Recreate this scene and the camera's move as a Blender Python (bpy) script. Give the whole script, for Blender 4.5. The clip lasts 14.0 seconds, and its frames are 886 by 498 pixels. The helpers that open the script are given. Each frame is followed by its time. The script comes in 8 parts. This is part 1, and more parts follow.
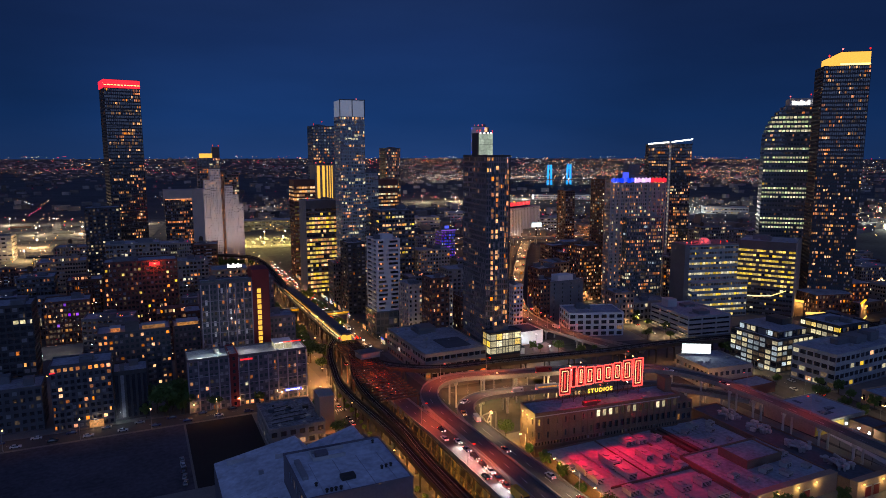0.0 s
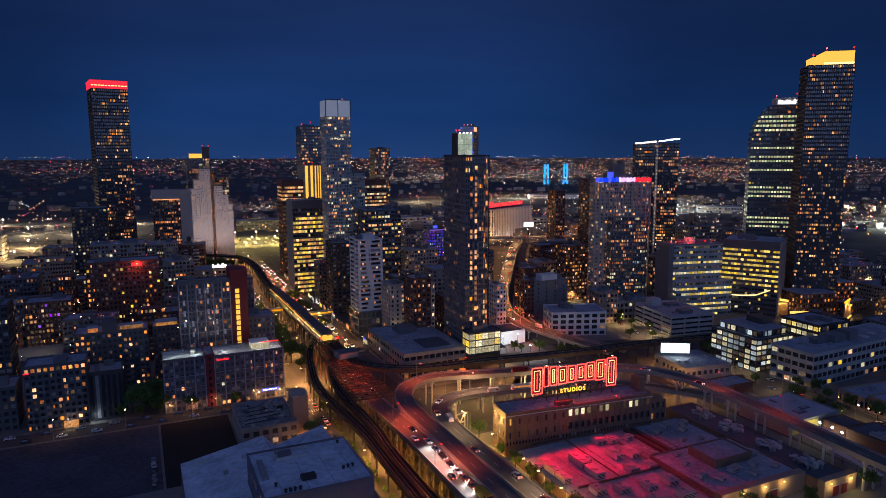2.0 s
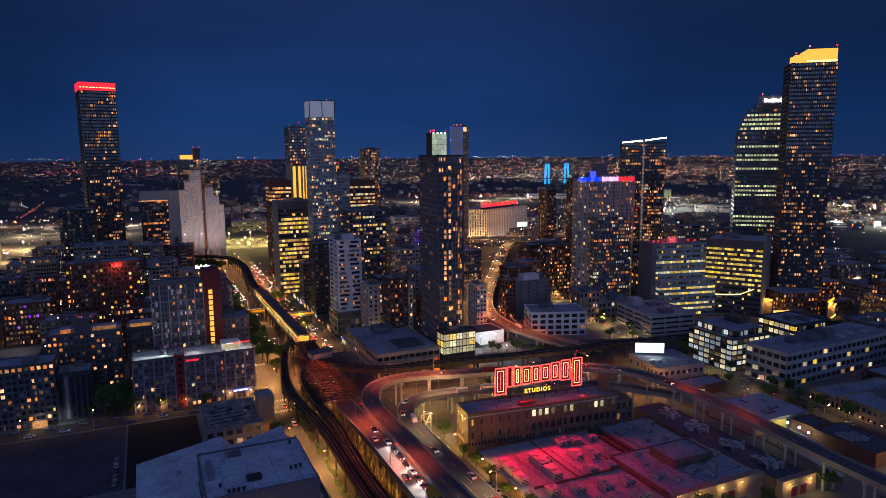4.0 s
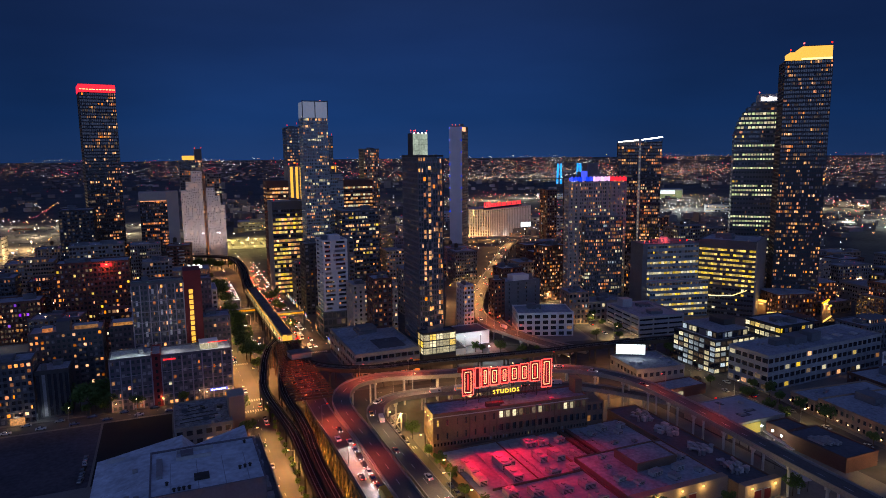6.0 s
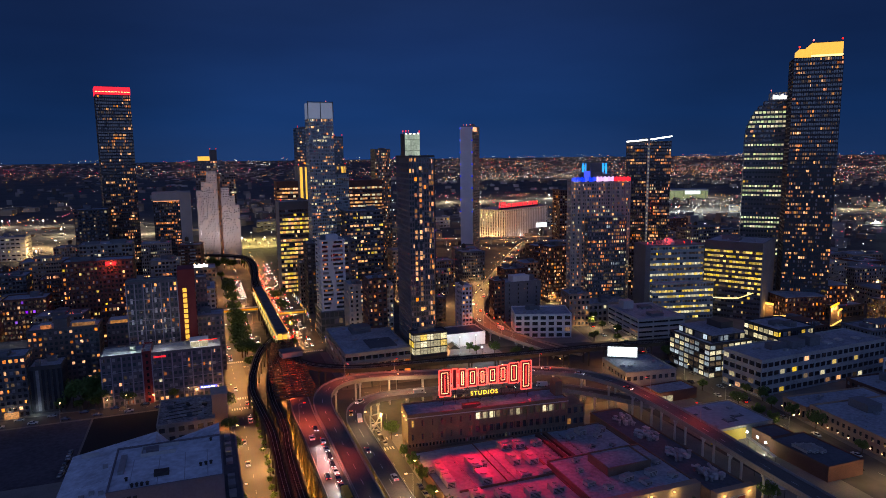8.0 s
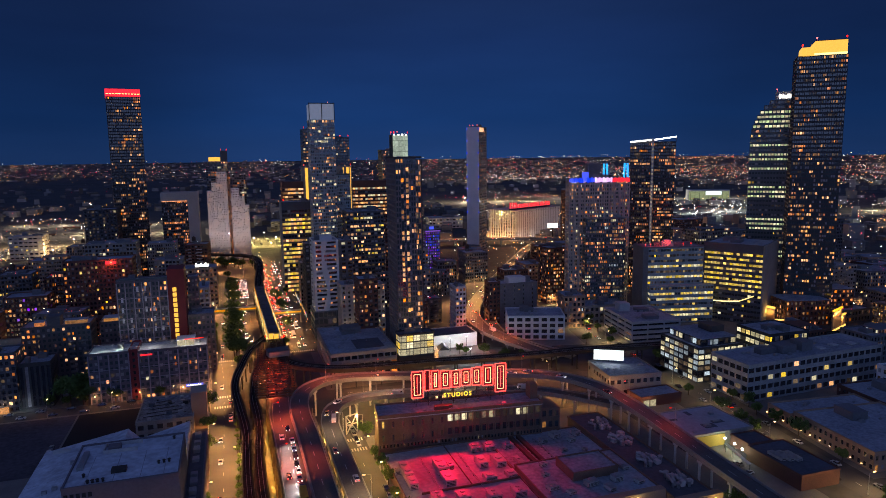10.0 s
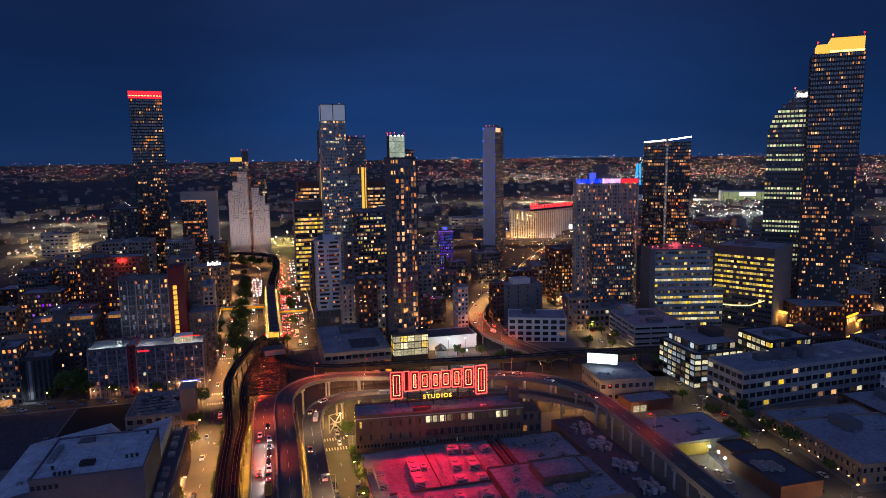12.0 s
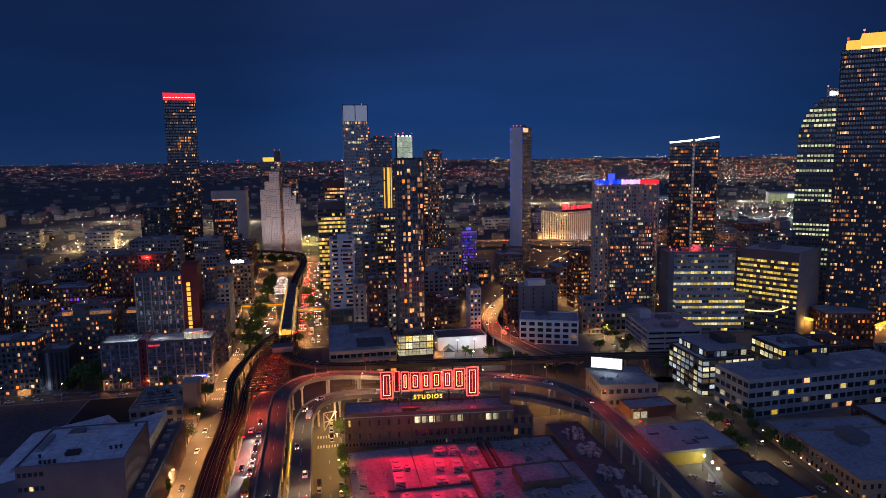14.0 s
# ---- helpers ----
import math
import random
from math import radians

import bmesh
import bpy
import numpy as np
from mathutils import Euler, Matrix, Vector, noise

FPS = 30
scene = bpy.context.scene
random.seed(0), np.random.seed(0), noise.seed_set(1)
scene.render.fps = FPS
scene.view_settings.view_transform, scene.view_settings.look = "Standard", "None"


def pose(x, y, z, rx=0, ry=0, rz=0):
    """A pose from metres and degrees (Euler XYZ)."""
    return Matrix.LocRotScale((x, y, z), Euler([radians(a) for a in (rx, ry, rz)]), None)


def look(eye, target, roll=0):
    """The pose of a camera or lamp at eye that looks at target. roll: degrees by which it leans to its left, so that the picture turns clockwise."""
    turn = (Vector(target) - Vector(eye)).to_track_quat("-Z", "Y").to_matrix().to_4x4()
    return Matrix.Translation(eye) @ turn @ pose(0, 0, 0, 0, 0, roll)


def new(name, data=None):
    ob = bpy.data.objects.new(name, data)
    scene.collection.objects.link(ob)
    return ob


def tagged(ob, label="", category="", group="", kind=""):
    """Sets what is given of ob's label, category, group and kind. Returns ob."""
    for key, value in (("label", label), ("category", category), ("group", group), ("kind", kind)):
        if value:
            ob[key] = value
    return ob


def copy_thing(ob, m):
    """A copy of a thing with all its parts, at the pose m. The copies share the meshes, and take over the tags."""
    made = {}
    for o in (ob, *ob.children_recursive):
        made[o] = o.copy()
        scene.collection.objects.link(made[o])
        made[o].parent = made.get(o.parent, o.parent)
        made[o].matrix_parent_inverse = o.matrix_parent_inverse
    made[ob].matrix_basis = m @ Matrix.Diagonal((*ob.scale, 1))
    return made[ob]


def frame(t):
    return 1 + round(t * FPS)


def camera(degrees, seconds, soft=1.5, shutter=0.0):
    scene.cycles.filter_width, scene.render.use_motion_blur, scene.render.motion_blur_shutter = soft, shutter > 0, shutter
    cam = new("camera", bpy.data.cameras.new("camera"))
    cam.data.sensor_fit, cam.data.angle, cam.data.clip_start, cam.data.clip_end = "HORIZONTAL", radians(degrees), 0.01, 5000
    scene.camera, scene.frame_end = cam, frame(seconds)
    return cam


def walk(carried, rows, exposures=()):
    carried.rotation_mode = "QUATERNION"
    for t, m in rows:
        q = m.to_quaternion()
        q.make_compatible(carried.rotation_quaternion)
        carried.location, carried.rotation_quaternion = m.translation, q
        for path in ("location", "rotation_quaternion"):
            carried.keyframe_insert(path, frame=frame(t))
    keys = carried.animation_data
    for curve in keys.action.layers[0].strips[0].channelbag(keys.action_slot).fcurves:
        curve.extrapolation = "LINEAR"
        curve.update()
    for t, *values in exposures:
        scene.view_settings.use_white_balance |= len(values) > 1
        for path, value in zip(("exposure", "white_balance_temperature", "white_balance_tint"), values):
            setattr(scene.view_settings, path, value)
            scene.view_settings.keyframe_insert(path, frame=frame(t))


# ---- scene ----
cam = camera(67.3, 14.0, soft=0.65)
METRES, EYE, TILT, LEAN, TURN = 150.0, 130.0, -8.2, 0.0, 0.0
ROWS = [
    (0.0, 0.0, 0.0, 0.0, 0.0, 0.0, -0.0),
    (0.5, 0.0135, -0.0001, 0.0, 0.08, -0.0, -0.0),
    (1.0, 0.0332, -0.0004, 0.0003, 0.05, -0.01, 0.04),
    (1.5, 0.0558, -0.0004, 0.0006, 0.03, -0.02, 0.08),
    (2.0, 0.0838, -0.0006, 0.0009, 0.02, -0.03, 0.1),
    (2.5, 0.1122, -0.0005, 0.0011, 0.04, -0.04, 0.16),
    (3.0, 0.1446, -0.0002, 0.0012, 0.11, -0.03, 0.22),
    (5.5, 0.3212, 0.0066, 0.0014, 1.69, -0.03, 0.25),
    (6.0, 0.3605, 0.0088, 0.0015, 2.06, -0.02, 0.24),
    (6.5, 0.397, 0.011, 0.0018, 2.44, -0.02, 0.22),
    (7.0, 0.437, 0.0136, 0.0022, 3.01, -0.02, 0.18),
    (7.5, 0.4743, 0.017, 0.0024, 3.82, -0.02, 0.1),
    (8.0, 0.5148, 0.0214, 0.0028, 4.64, -0.01, 0.0),
    (10.5, 0.7095, 0.0449, 0.0087, 7.49, -0.01, -0.35),
    (11.0, 0.7515, 0.0514, 0.01, 8.24, -0.01, -0.45),
    (11.5, 0.7903, 0.0579, 0.0114, 9.0, -0.03, -0.55),
    (12.0, 0.8327, 0.0659, 0.0129, 10.01, -0.05, -0.7),
    (12.5, 0.8714, 0.074, 0.0141, 10.99, -0.06, -0.84),
    (13.0, 0.9128, 0.0832, 0.0153, 12.04, -0.09, -1.0),
    (13.5, 0.9508, 0.0925, 0.0167, 12.99, -0.1, -1.15),
    (14.0, 0.9914, 0.1031, 0.0182, 14.03, -0.12, -1.3),
]
walk(cam, [(t, pose(0, 0, EYE, TILT, LEAN, TURN) @ pose(METRES * x, METRES * y, METRES * z, 90 + pitch, roll, yaw)) for t, x, y, z, yaw, pitch, roll in ROWS])

# ---- light ----
world = bpy.data.worlds.new("night_sky")
scene.world = world
world.use_nodes = True
wn, wl = world.node_tree.nodes, world.node_tree.links
wn.clear()


def ramp_node(nodes, stops, mode="LINEAR"):
    r = nodes.new("ShaderNodeValToRGB")
    r.color_ramp.interpolation = mode
    el = r.color_ramp.elements
    while len(el) < len(stops):
        el.new(0.5)
    for e, (p, c) in zip(el, stops):
        e.position, e.color = p, (*c, 1)
    return r


w_tc = wn.new("ShaderNodeTexCoord")
w_sep = wn.new("ShaderNodeSeparateXYZ")
wl.new(w_tc.outputs["Generated"], w_sep.inputs[0])
w_up = ramp_node(wn, [(0.0, (0.012, 0.040, 0.14)), (0.05, (0.007, 0.032, 0.125)), (0.16, (0.007, 0.023, 0.092)), (0.34, (0.010, 0.019, 0.058)), (1.0, (0.066, 0.086, 0.235))])
wl.new(w_sep.outputs["Z"], w_up.inputs[0])
w_west = wn.new("ShaderNodeMapRange")
w_west.inputs["From Min"].default_value, w_west.inputs["From Max"].default_value = 0.25, -1.0
w_west.interpolation_type = "SMOOTHSTEP"
wl.new(w_sep.outputs["Y"], w_west.inputs["Value"])
w_glow = wn.new("ShaderNodeMix")
w_glow.data_type = "RGBA"
wl.new(w_west.outputs[0], w_glow.inputs["Factor"])
wl.new(w_up.outputs[0], w_glow.inputs["A"])
w_glow.inputs["B"].default_value = (0.050, 0.096, 0.29, 1)
# the last light low in the west, behind the camera
w_az = wn.new("ShaderNodeMapRange")
w_az.interpolation_type = "SMOOTHSTEP"
w_az.inputs["From Min"].default_value, w_az.inputs["From Max"].default_value = -0.15, -0.9
wl.new(w_sep.outputs["Y"], w_az.inputs["Value"])
w_low = ramp_node(wn, [(0.0, (0.29, 0.35, 0.57)), (0.12, (0.24, 0.32, 0.55)), (0.45, (0, 0, 0))])
wl.new(w_sep.outputs["Z"], w_low.inputs[0])
w_add = wn.new("ShaderNodeMix")
w_add.data_type, w_add.blend_type = "RGBA", "ADD"
wl.new(w_az.outputs[0], w_add.inputs["Factor"])
wl.new(w_glow.outputs["Result"], w_add.inputs["A"])
wl.new(w_low.outputs[0], w_add.inputs["B"])
w_cl = wn.new("ShaderNodeTexNoise")
w_cl.inputs["Scale"].default_value, w_cl.inputs["Detail"].default_value = 2.2, 4
w_map = wn.new("ShaderNodeMapping")
w_map.inputs["Scale"].default_value = (1, 1, 5)
wl.new(w_tc.outputs["Generated"], w_map.inputs[0])
wl.new(w_map.outputs[0], w_cl.inputs["Vector"])
w_rng = wn.new("ShaderNodeMapRange")
w_rng.inputs["From Min"].default_value, w_rng.inputs["From Max"].default_value = 0.3, 0.7
w_rng.inputs["To Min"].default_value, w_rng.inputs["To Max"].default_value = 0.86, 1.14
wl.new(w_cl.outputs[0], w_rng.inputs["Value"])
w_dot = wn.new("ShaderNodeVectorMath")
w_dot.operation = "DOT_PRODUCT"
w_dot.inputs[1].default_value = (-0.13, 0.978, 0.16)
wl.new(w_tc.outputs["Generated"], w_dot.inputs[0])
w_east = wn.new("ShaderNodeMapRange")
w_east.inputs["From Min"].default_value, w_east.inputs["From Max"].default_value = 0.90, 0.99
w_east.inputs["To Min"].default_value, w_east.inputs["To Max"].default_value = 0.75, 1.2
w_east.interpolation_type = "SMOOTHSTEP"
wl.new(w_dot.outputs["Value"], w_east.inputs["Value"])
w_mul = wn.new("ShaderNodeMath")
w_mul.operation = "MULTIPLY"
wl.new(w_rng.outputs[0], w_mul.inputs[0])
wl.new(w_east.outputs[0], w_mul.inputs[1])
w_bg, w_out = wn.new("ShaderNodeBackground"), wn.new("ShaderNodeOutputWorld")
wl.new(w_add.outputs["Result"], w_bg.inputs["Color"])
wl.new(w_mul.outputs[0], w_bg.inputs["Strength"])
wl.new(w_bg.outputs[0], w_out.inputs[0])

GRID = 24.7  # the street grid's turn
G = pose(0, 0, 0, 0, 0, GRID)


def at(u, v, z=0, rot=0):
    """A pose on the street grid: u across the tracks, v along them."""
    return G @ pose(u, v, z, 0, 0, rot)


def lamp(u, v, z, watts, colour, size=0.25, kind="POINT", aim=None, cone=120):
    data = bpy.data.lights.new("lamp_light", kind)
    data.energy, data.color, data.shadow_soft_size = watts, colour, size
    ob = new("lamp_light", data)
    ob.matrix_world = at(u, v, z)
    if kind == "SPOT":
        data.spot_size, data.spot_blend = radians(cone), 0.35
        if aim:
            ob.matrix_world = look((G @ Vector((u, v, z))), (G @ Vector(aim)))
    return ob


SODIUM, WARM, COOL, RED = (1.0, 0.42, 0.12), (1.0, 0.72, 0.42), (0.85, 0.95, 1.0), (1.0, 0.05, 0.03)


# ---- materials ----
def nodes_of(name):
    m = bpy.data.materials.new(name)
    m.use_nodes = True
    return m, m.node_tree.nodes, m.node_tree.links, m.node_tree.nodes["Principled BSDF"]


def mat(name, colour, rough=0.8, metal=0.0, big=0.25, small=3.0, amount=0.35, bump=0.15, stretch=(1, 1, 1)):
    """A surface with stains at a large scale and grain at a small one (scales per metre)."""
    m, n, l, b = nodes_of(name)
    tc, mp = n.new("ShaderNodeTexCoord"), n.new("ShaderNodeMapping")
    mp.inputs["Scale"].default_value = stretch
    l.new(tc.outputs["Object"], mp.inputs[0])
    fac = None
    for sc, det in ((big, 5), (small, 3)):
        t = n.new("ShaderNodeTexNoise")
        t.inputs["Scale"].default_value, t.inputs["Detail"].default_value = sc, det
        l.new(mp.outputs[0], t.inputs["Vector"])
        if fac is None:
            fac = t.outputs[0]
        else:
            a = n.new("ShaderNodeMath")
            a.operation = "ADD"
            l.new(fac, a.inputs[0]), l.new(t.outputs[0], a.inputs[1])
            fac = a.outputs[0]
    rnd = n.new("ShaderNodeObjectInfo")
    a2 = n.new("ShaderNodeMath")
    a2.operation = "MULTIPLY_ADD"
    a2.inputs[1].default_value = 0.2
    l.new(rnd.outputs["Random"], a2.inputs[0]), l.new(fac, a2.inputs[2])
    lo = tuple(max(0.002, c * (1 - amount)) for c in colour)
    hi = tuple(min(1, c * (1 + amount)) for c in colour)
    r = ramp_node(n, [(0.28, lo), (0.72, hi)])
    h = n.new("ShaderNodeMath")
    h.operation = "MULTIPLY"
    h.inputs[1].default_value = 0.455
    l.new(a2.outputs[0], h.inputs[0]), l.new(h.outputs[0], r.inputs[0])
    l.new(r.outputs[0], b.inputs["Base Color"])
    b.inputs["Roughness"].default_value, b.inputs["Metallic"].default_value = rough, metal
    if bump:
        bm_ = n.new("ShaderNodeBump")
        bm_.inputs["Strength"].default_value = bump
        bm_.inputs["Distance"].default_value = 0.1
        l.new(fac, bm_.inputs["Height"]), l.new(bm_.outputs[0], b.inputs["Normal"])
    return m


def emit(name, colour, strength, vary=0.6, sample=False, inside=0.0, base=(0.05, 0.05, 0.05)):
    """Something that gives off light; vary: how much one piece differs from another; inside: blotches of what stands behind a pane."""
    m, n, l, b = nodes_of(name)
    b.inputs["Base Color"].default_value = (*base, 1)
    b.inputs["Roughness"].default_value = 0.25
    b.inputs["Emission Color"].default_value = (*colour, 1)
    o_ = n.new("ShaderNodeObjectInfo").outputs["Random"]
    i_ = n.new("ShaderNodeNewGeometry").outputs["Random Per Island"]
    ad = n.new("ShaderNodeMath")
    ad.operation = "ADD"
    l.new(o_, ad.inputs[0]), l.new(i_, ad.inputs[1])
    fc = n.new("ShaderNodeMath")
    fc.operation = "FRACT"
    l.new(ad.outputs[0], fc.inputs[0])
    src_ = fc.outputs[0]
    mr = n.new("ShaderNodeMapRange")
    mr.inputs["To Min"].default_value, mr.inputs["To Max"].default_value = strength * (1 - vary), strength * (1 + vary)
    pw_ = n.new("ShaderNodeMath")
    pw_.operation = "POWER"
    pw_.inputs[1].default_value = 2.2
    l.new(src_, pw_.inputs[0]), l.new(pw_.outputs[0], mr.inputs["Value"])
    out = mr.outputs[0]
    if vary:
        hs = n.new("ShaderNodeHueSaturation")
        hs.inputs["Color"].default_value = (*colour, 1)
        m2 = n.new("ShaderNodeMath")
        m2.operation = "MULTIPLY"
        m2.inputs[1].default_value = 7.31
        fr = n.new("ShaderNodeMath")
        fr.operation = "FRACT"
        l.new(src_, m2.inputs[0]), l.new(m2.outputs[0], fr.inputs[0])
        sr = n.new("ShaderNodeMapRange")
        sr.inputs["To Min"].default_value, sr.inputs["To Max"].default_value = 0.88, 1.12
        l.new(fr.outputs[0], sr.inputs["Value"]), l.new(sr.outputs[0], hs.inputs["Saturation"])
        l.new(hs.outputs[0], b.inputs["Emission Color"])
    if inside:
        tc = n.new("ShaderNodeTexCoord")
        t = n.new("ShaderNodeTexNoise")
        t.inputs["Scale"].default_value, t.inputs["Detail"].default_value = 0.9, 3
        l.new(tc.outputs["Object"], t.inputs["Vector"])
        m3 = n.new("ShaderNodeMapRange")
        m3.inputs["From Min"].default_value, m3.inputs["From Max"].default_value = 0.35, 0.65
        m3.inputs["To Min"].default_value, m3.inputs["To Max"].default_value = 1 - inside, 1 + inside * 0.6
        l.new(t.outputs[0], m3.inputs["Value"])
        mu = n.new("ShaderNodeMath")
        mu.operation = "MULTIPLY"
        l.new(out, mu.inputs[0]), l.new(m3.outputs[0], mu.inputs[1])
        out = mu.outputs[0]
    l.new(out, b.inputs["Emission Strength"])
    m.cycles.emission_sampling = "AUTO" if sample else "NONE"
    return m


def glass(name, colour=(0.032, 0.036, 0.046), rough=0.12):
    m, n, l, b = nodes_of(name)
    b.inputs["Base Color"].default_value = (*colour, 1)
    b.inputs["Roughness"].default_value = rough
    b.inputs["IOR"].default_value = 2.1
    t = n.new("ShaderNodeTexNoise")
    t.inputs["Scale"].default_value = 0.4
    tc = n.new("ShaderNodeTexCoord")
    l.new(tc.outputs["Object"], t.inputs["Vector"])
    bm_ = n.new("ShaderNodeBump")
    bm_.inputs["Strength"].default_value = 0.05
    l.new(t.outputs[0], bm_.inputs["Height"]), l.new(bm_.outputs[0], b.inputs["Normal"])
    return m


ASPHALT = mat("asphalt", (0.085, 0.082, 0.08), 0.8, big=0.08, small=2.5, amount=0.35)
DECK = mat("concrete_road", (0.13, 0.12, 0.11), 0.8, big=0.1, small=1.5, amount=0.35, stretch=(1, 1, 1))
PAVING = mat("pavement", (0.19, 0.18, 0.165), 0.85, big=0.15, small=2.0, amount=0.3)
EARTH = mat("ground", (0.075, 0.073, 0.073), 0.95, big=0.012, small=0.15, amount=0.6)
BLACKLOT = mat("near_black_lot", (0.012, 0.012, 0.014), 0.9, big=0.06, small=0.8, amount=0.5)
YARD = mat("yard_asphalt", (0.14, 0.13, 0.12), 0.9, big=0.02, small=0.12, amount=0.85)
DIRT = mat("bare_lot", (0.085, 0.08, 0.098), 0.95, big=0.045, small=0.5, amount=0.65)
CONCRETE = mat("concrete", (0.30, 0.29, 0.27), 0.85, big=0.12, small=1.5, amount=0.3)
OLDCONCRETE = mat("weathered_concrete", (0.43, 0.43, 0.42), 0.85, big=0.12, small=1.2, amount=0.35)
PALE = mat("pale_concrete", (0.52, 0.51, 0.50), 0.8, big=0.1, small=1.2, amount=0.22)
WHITE = mat("white_paint", (0.75, 0.75, 0.76), 0.6, big=0.08, small=1.5, amount=0.15)
DARKWALL = mat("dark_cladding", (0.10, 0.104, 0.116), 0.5, big=0.1, small=1.0, amount=0.3)
BLACKWALL = mat("black_cladding", (0.052, 0.054, 0.061), 0.6, big=0.1, small=1.0, amount=0.3)
APTWALL = mat("dark_grey_render", (0.125, 0.12, 0.145), 0.7, big=0.1, small=1.2, amount=0.3)
GREYWALL = mat("grey_cladding", (0.17, 0.175, 0.188), 0.7, big=0.1, small=1.2, amount=0.3)
TAN = mat("tan_brick", (0.40, 0.28, 0.20), 0.9, big=0.15, small=3.0, amount=0.3)
STUDIOBRICK = mat("sooty_tan_brick", (0.21, 0.135, 0.10), 0.9, big=0.12, small=2.5, amount=0.4)
HALLROOF = mat("pale_blue_roof_membrane", (0.56, 0.61, 0.70), 0.85, big=0.11, small=0.5, amount=0.5)
WORKROOF = mat("patched_tar_roof", (0.24, 0.245, 0.26), 0.9, big=0.22, small=0.9, amount=0.85)
STUDIOROOF = mat("stained_studio_roof", (0.30, 0.30, 0.32), 0.85, big=0.08, small=0.6, amount=0.45)
BRICK = mat("red_brick", (0.155, 0.078, 0.06), 0.9, big=0.15, small=3.0, amount=0.35)
BEIGE = mat("beige_panel", (0.45, 0.41, 0.37), 0.8, big=0.1, small=1.5, amount=0.2)
TEALPANEL = mat("teal_grey_panel", (0.33, 0.41, 0.43), 0.4, big=0.2, small=1.0, amount=0.4)
BLUEGLASS = mat("blue_green_cladding", (0.10, 0.13, 0.15), 0.3, big=0.1, small=1.0, amount=0.3)
ROOF = mat("roof_membrane", (0.33, 0.355, 0.40), 0.9, big=0.07, small=0.7, amount=0.6)
ROOFPALE = mat("white_roof_membrane", (0.39, 0.405, 0.445), 0.85, big=0.06, small=0.6, amount=0.3)
ROOFDARK = mat("tar_roof", (0.11, 0.117, 0.135), 0.9, big=0.07, small=0.7, amount=0.4)
STEEL = mat("dark_steel", (0.05, 0.047, 0.045), 0.55, metal=0.3, big=0.3, small=4, amount=0.4)
TAN_STEEL = mat("tan_painted_steel", (0.30, 0.25, 0.19), 0.6, big=0.3, small=4, amount=0.35)
METALGREY = mat("galvanised_metal", (0.38, 0.39, 0.40), 0.45, metal=0.5, big=0.3, small=3, amount=0.25)
BALLAST = mat("track_bed", (0.028, 0.025, 0.023), 0.95, big=0.3, small=3, amount=0.5)
MARK = mat("road_paint", (0.6, 0.6, 0.57), 0.7, amount=0.25)
SLEEPER = mat("tarred_timber", (0.022, 0.019, 0.017), 0.95, big=1, small=8, amount=0.4)
BARK = mat("bark", (0.09, 0.065, 0.045), 0.95, big=1, small=8, amount=0.4)
LEAF = mat("foliage", (0.10, 0.165, 0.035), 0.8, big=0.6, small=5, amount=0.5, bump=0)
SLATE = mat("lavender_grey_cladding", (0.17, 0.155, 0.18), 0.75, big=0.12, small=1.2, amount=0.22)
REDPANEL = mat("red_panel", (0.20, 0.02, 0.025), 0.6, amount=0.25)
DARK_GLASS = glass("dark_glass")
TEAL_GLASS = glass("teal_glass", (0.068, 0.096, 0.108), 0.1)
BLIND = mat("drawn_blinds", (0.31, 0.31, 0.32), 0.8, big=0.4, small=2.0, amount=0.4, bump=0)
LIT_WARM = emit("lit_warm_window", (1.0, 0.31, 0.09), 1.05, 0.75, inside=0.5)
LIT_SOFT = emit("lit_soft_window", (1.0, 0.45, 0.17), 1.12, 0.8, inside=0.5)
LIT_YELLOW = emit("lit_yellow_window", (1.0, 0.66, 0.12), 0.95, 0.5, inside=0.45)
LIT_WHITE = emit("lit_white_window", (1.0, 0.87, 0.52), 0.85, 0.5, inside=0.4)
LIT_GREEN = emit("lit_greenish_window", (0.84, 1.0, 0.5), 0.7, 0.5, inside=0.4)
LIT_COOL = emit("lit_cool_window", (0.75, 0.9, 1.0), 0.55, 0.6, inside=0.4)
LIT_DIM = emit("dim_window", (0.9, 0.6, 0.35), 0.11, 0.8, inside=0.6)
LIT_BLUE = emit("blue_window", (0.08, 0.12, 1.0), 1.0, 0.5)
LIT_PURPLE = emit("purple_window", (0.34, 0.06, 1.0), 0.9, 0.5)
E_RED = emit("red_light", (1.0, 0.03, 0.02), 2.5, 0.3)
E_REDBAND = emit("red_light_band", (1.0, 0.02, 0.04), 1.1, 0.0)
E_GOLD = emit("gold_light_band", (1.0, 0.50, 0.06), 1.25, 0.0, inside=0.08)
E_SCREENPALE = emit("glowing_plant_screen", (0.62, 0.72, 1.0), 0.17, 0.0, inside=0.2, base=(0.5, 0.5, 0.5))
E_WASH = emit("gold_light_trough", (1.0, 0.56, 0.10), 1.5, 0.1)
E_GOLDLINE = emit("gold_light_line", (1.0, 0.72, 0.25), 2.2, 0.2)
E_PALEGREEN = emit("pale_lit_louvres", (0.78, 0.92, 0.72), 0.5, 0.25, inside=0.3)
E_WHITE = emit("white_light", (1.0, 0.95, 0.9), 4.0, 0.3)
E_SODIUM = emit("sodium_light", (1.0, 0.6, 0.25), 6.0, 0.3)
E_BLUE = emit("blue_light", (0.02, 0.06, 1.0), 1.3, 0.2)
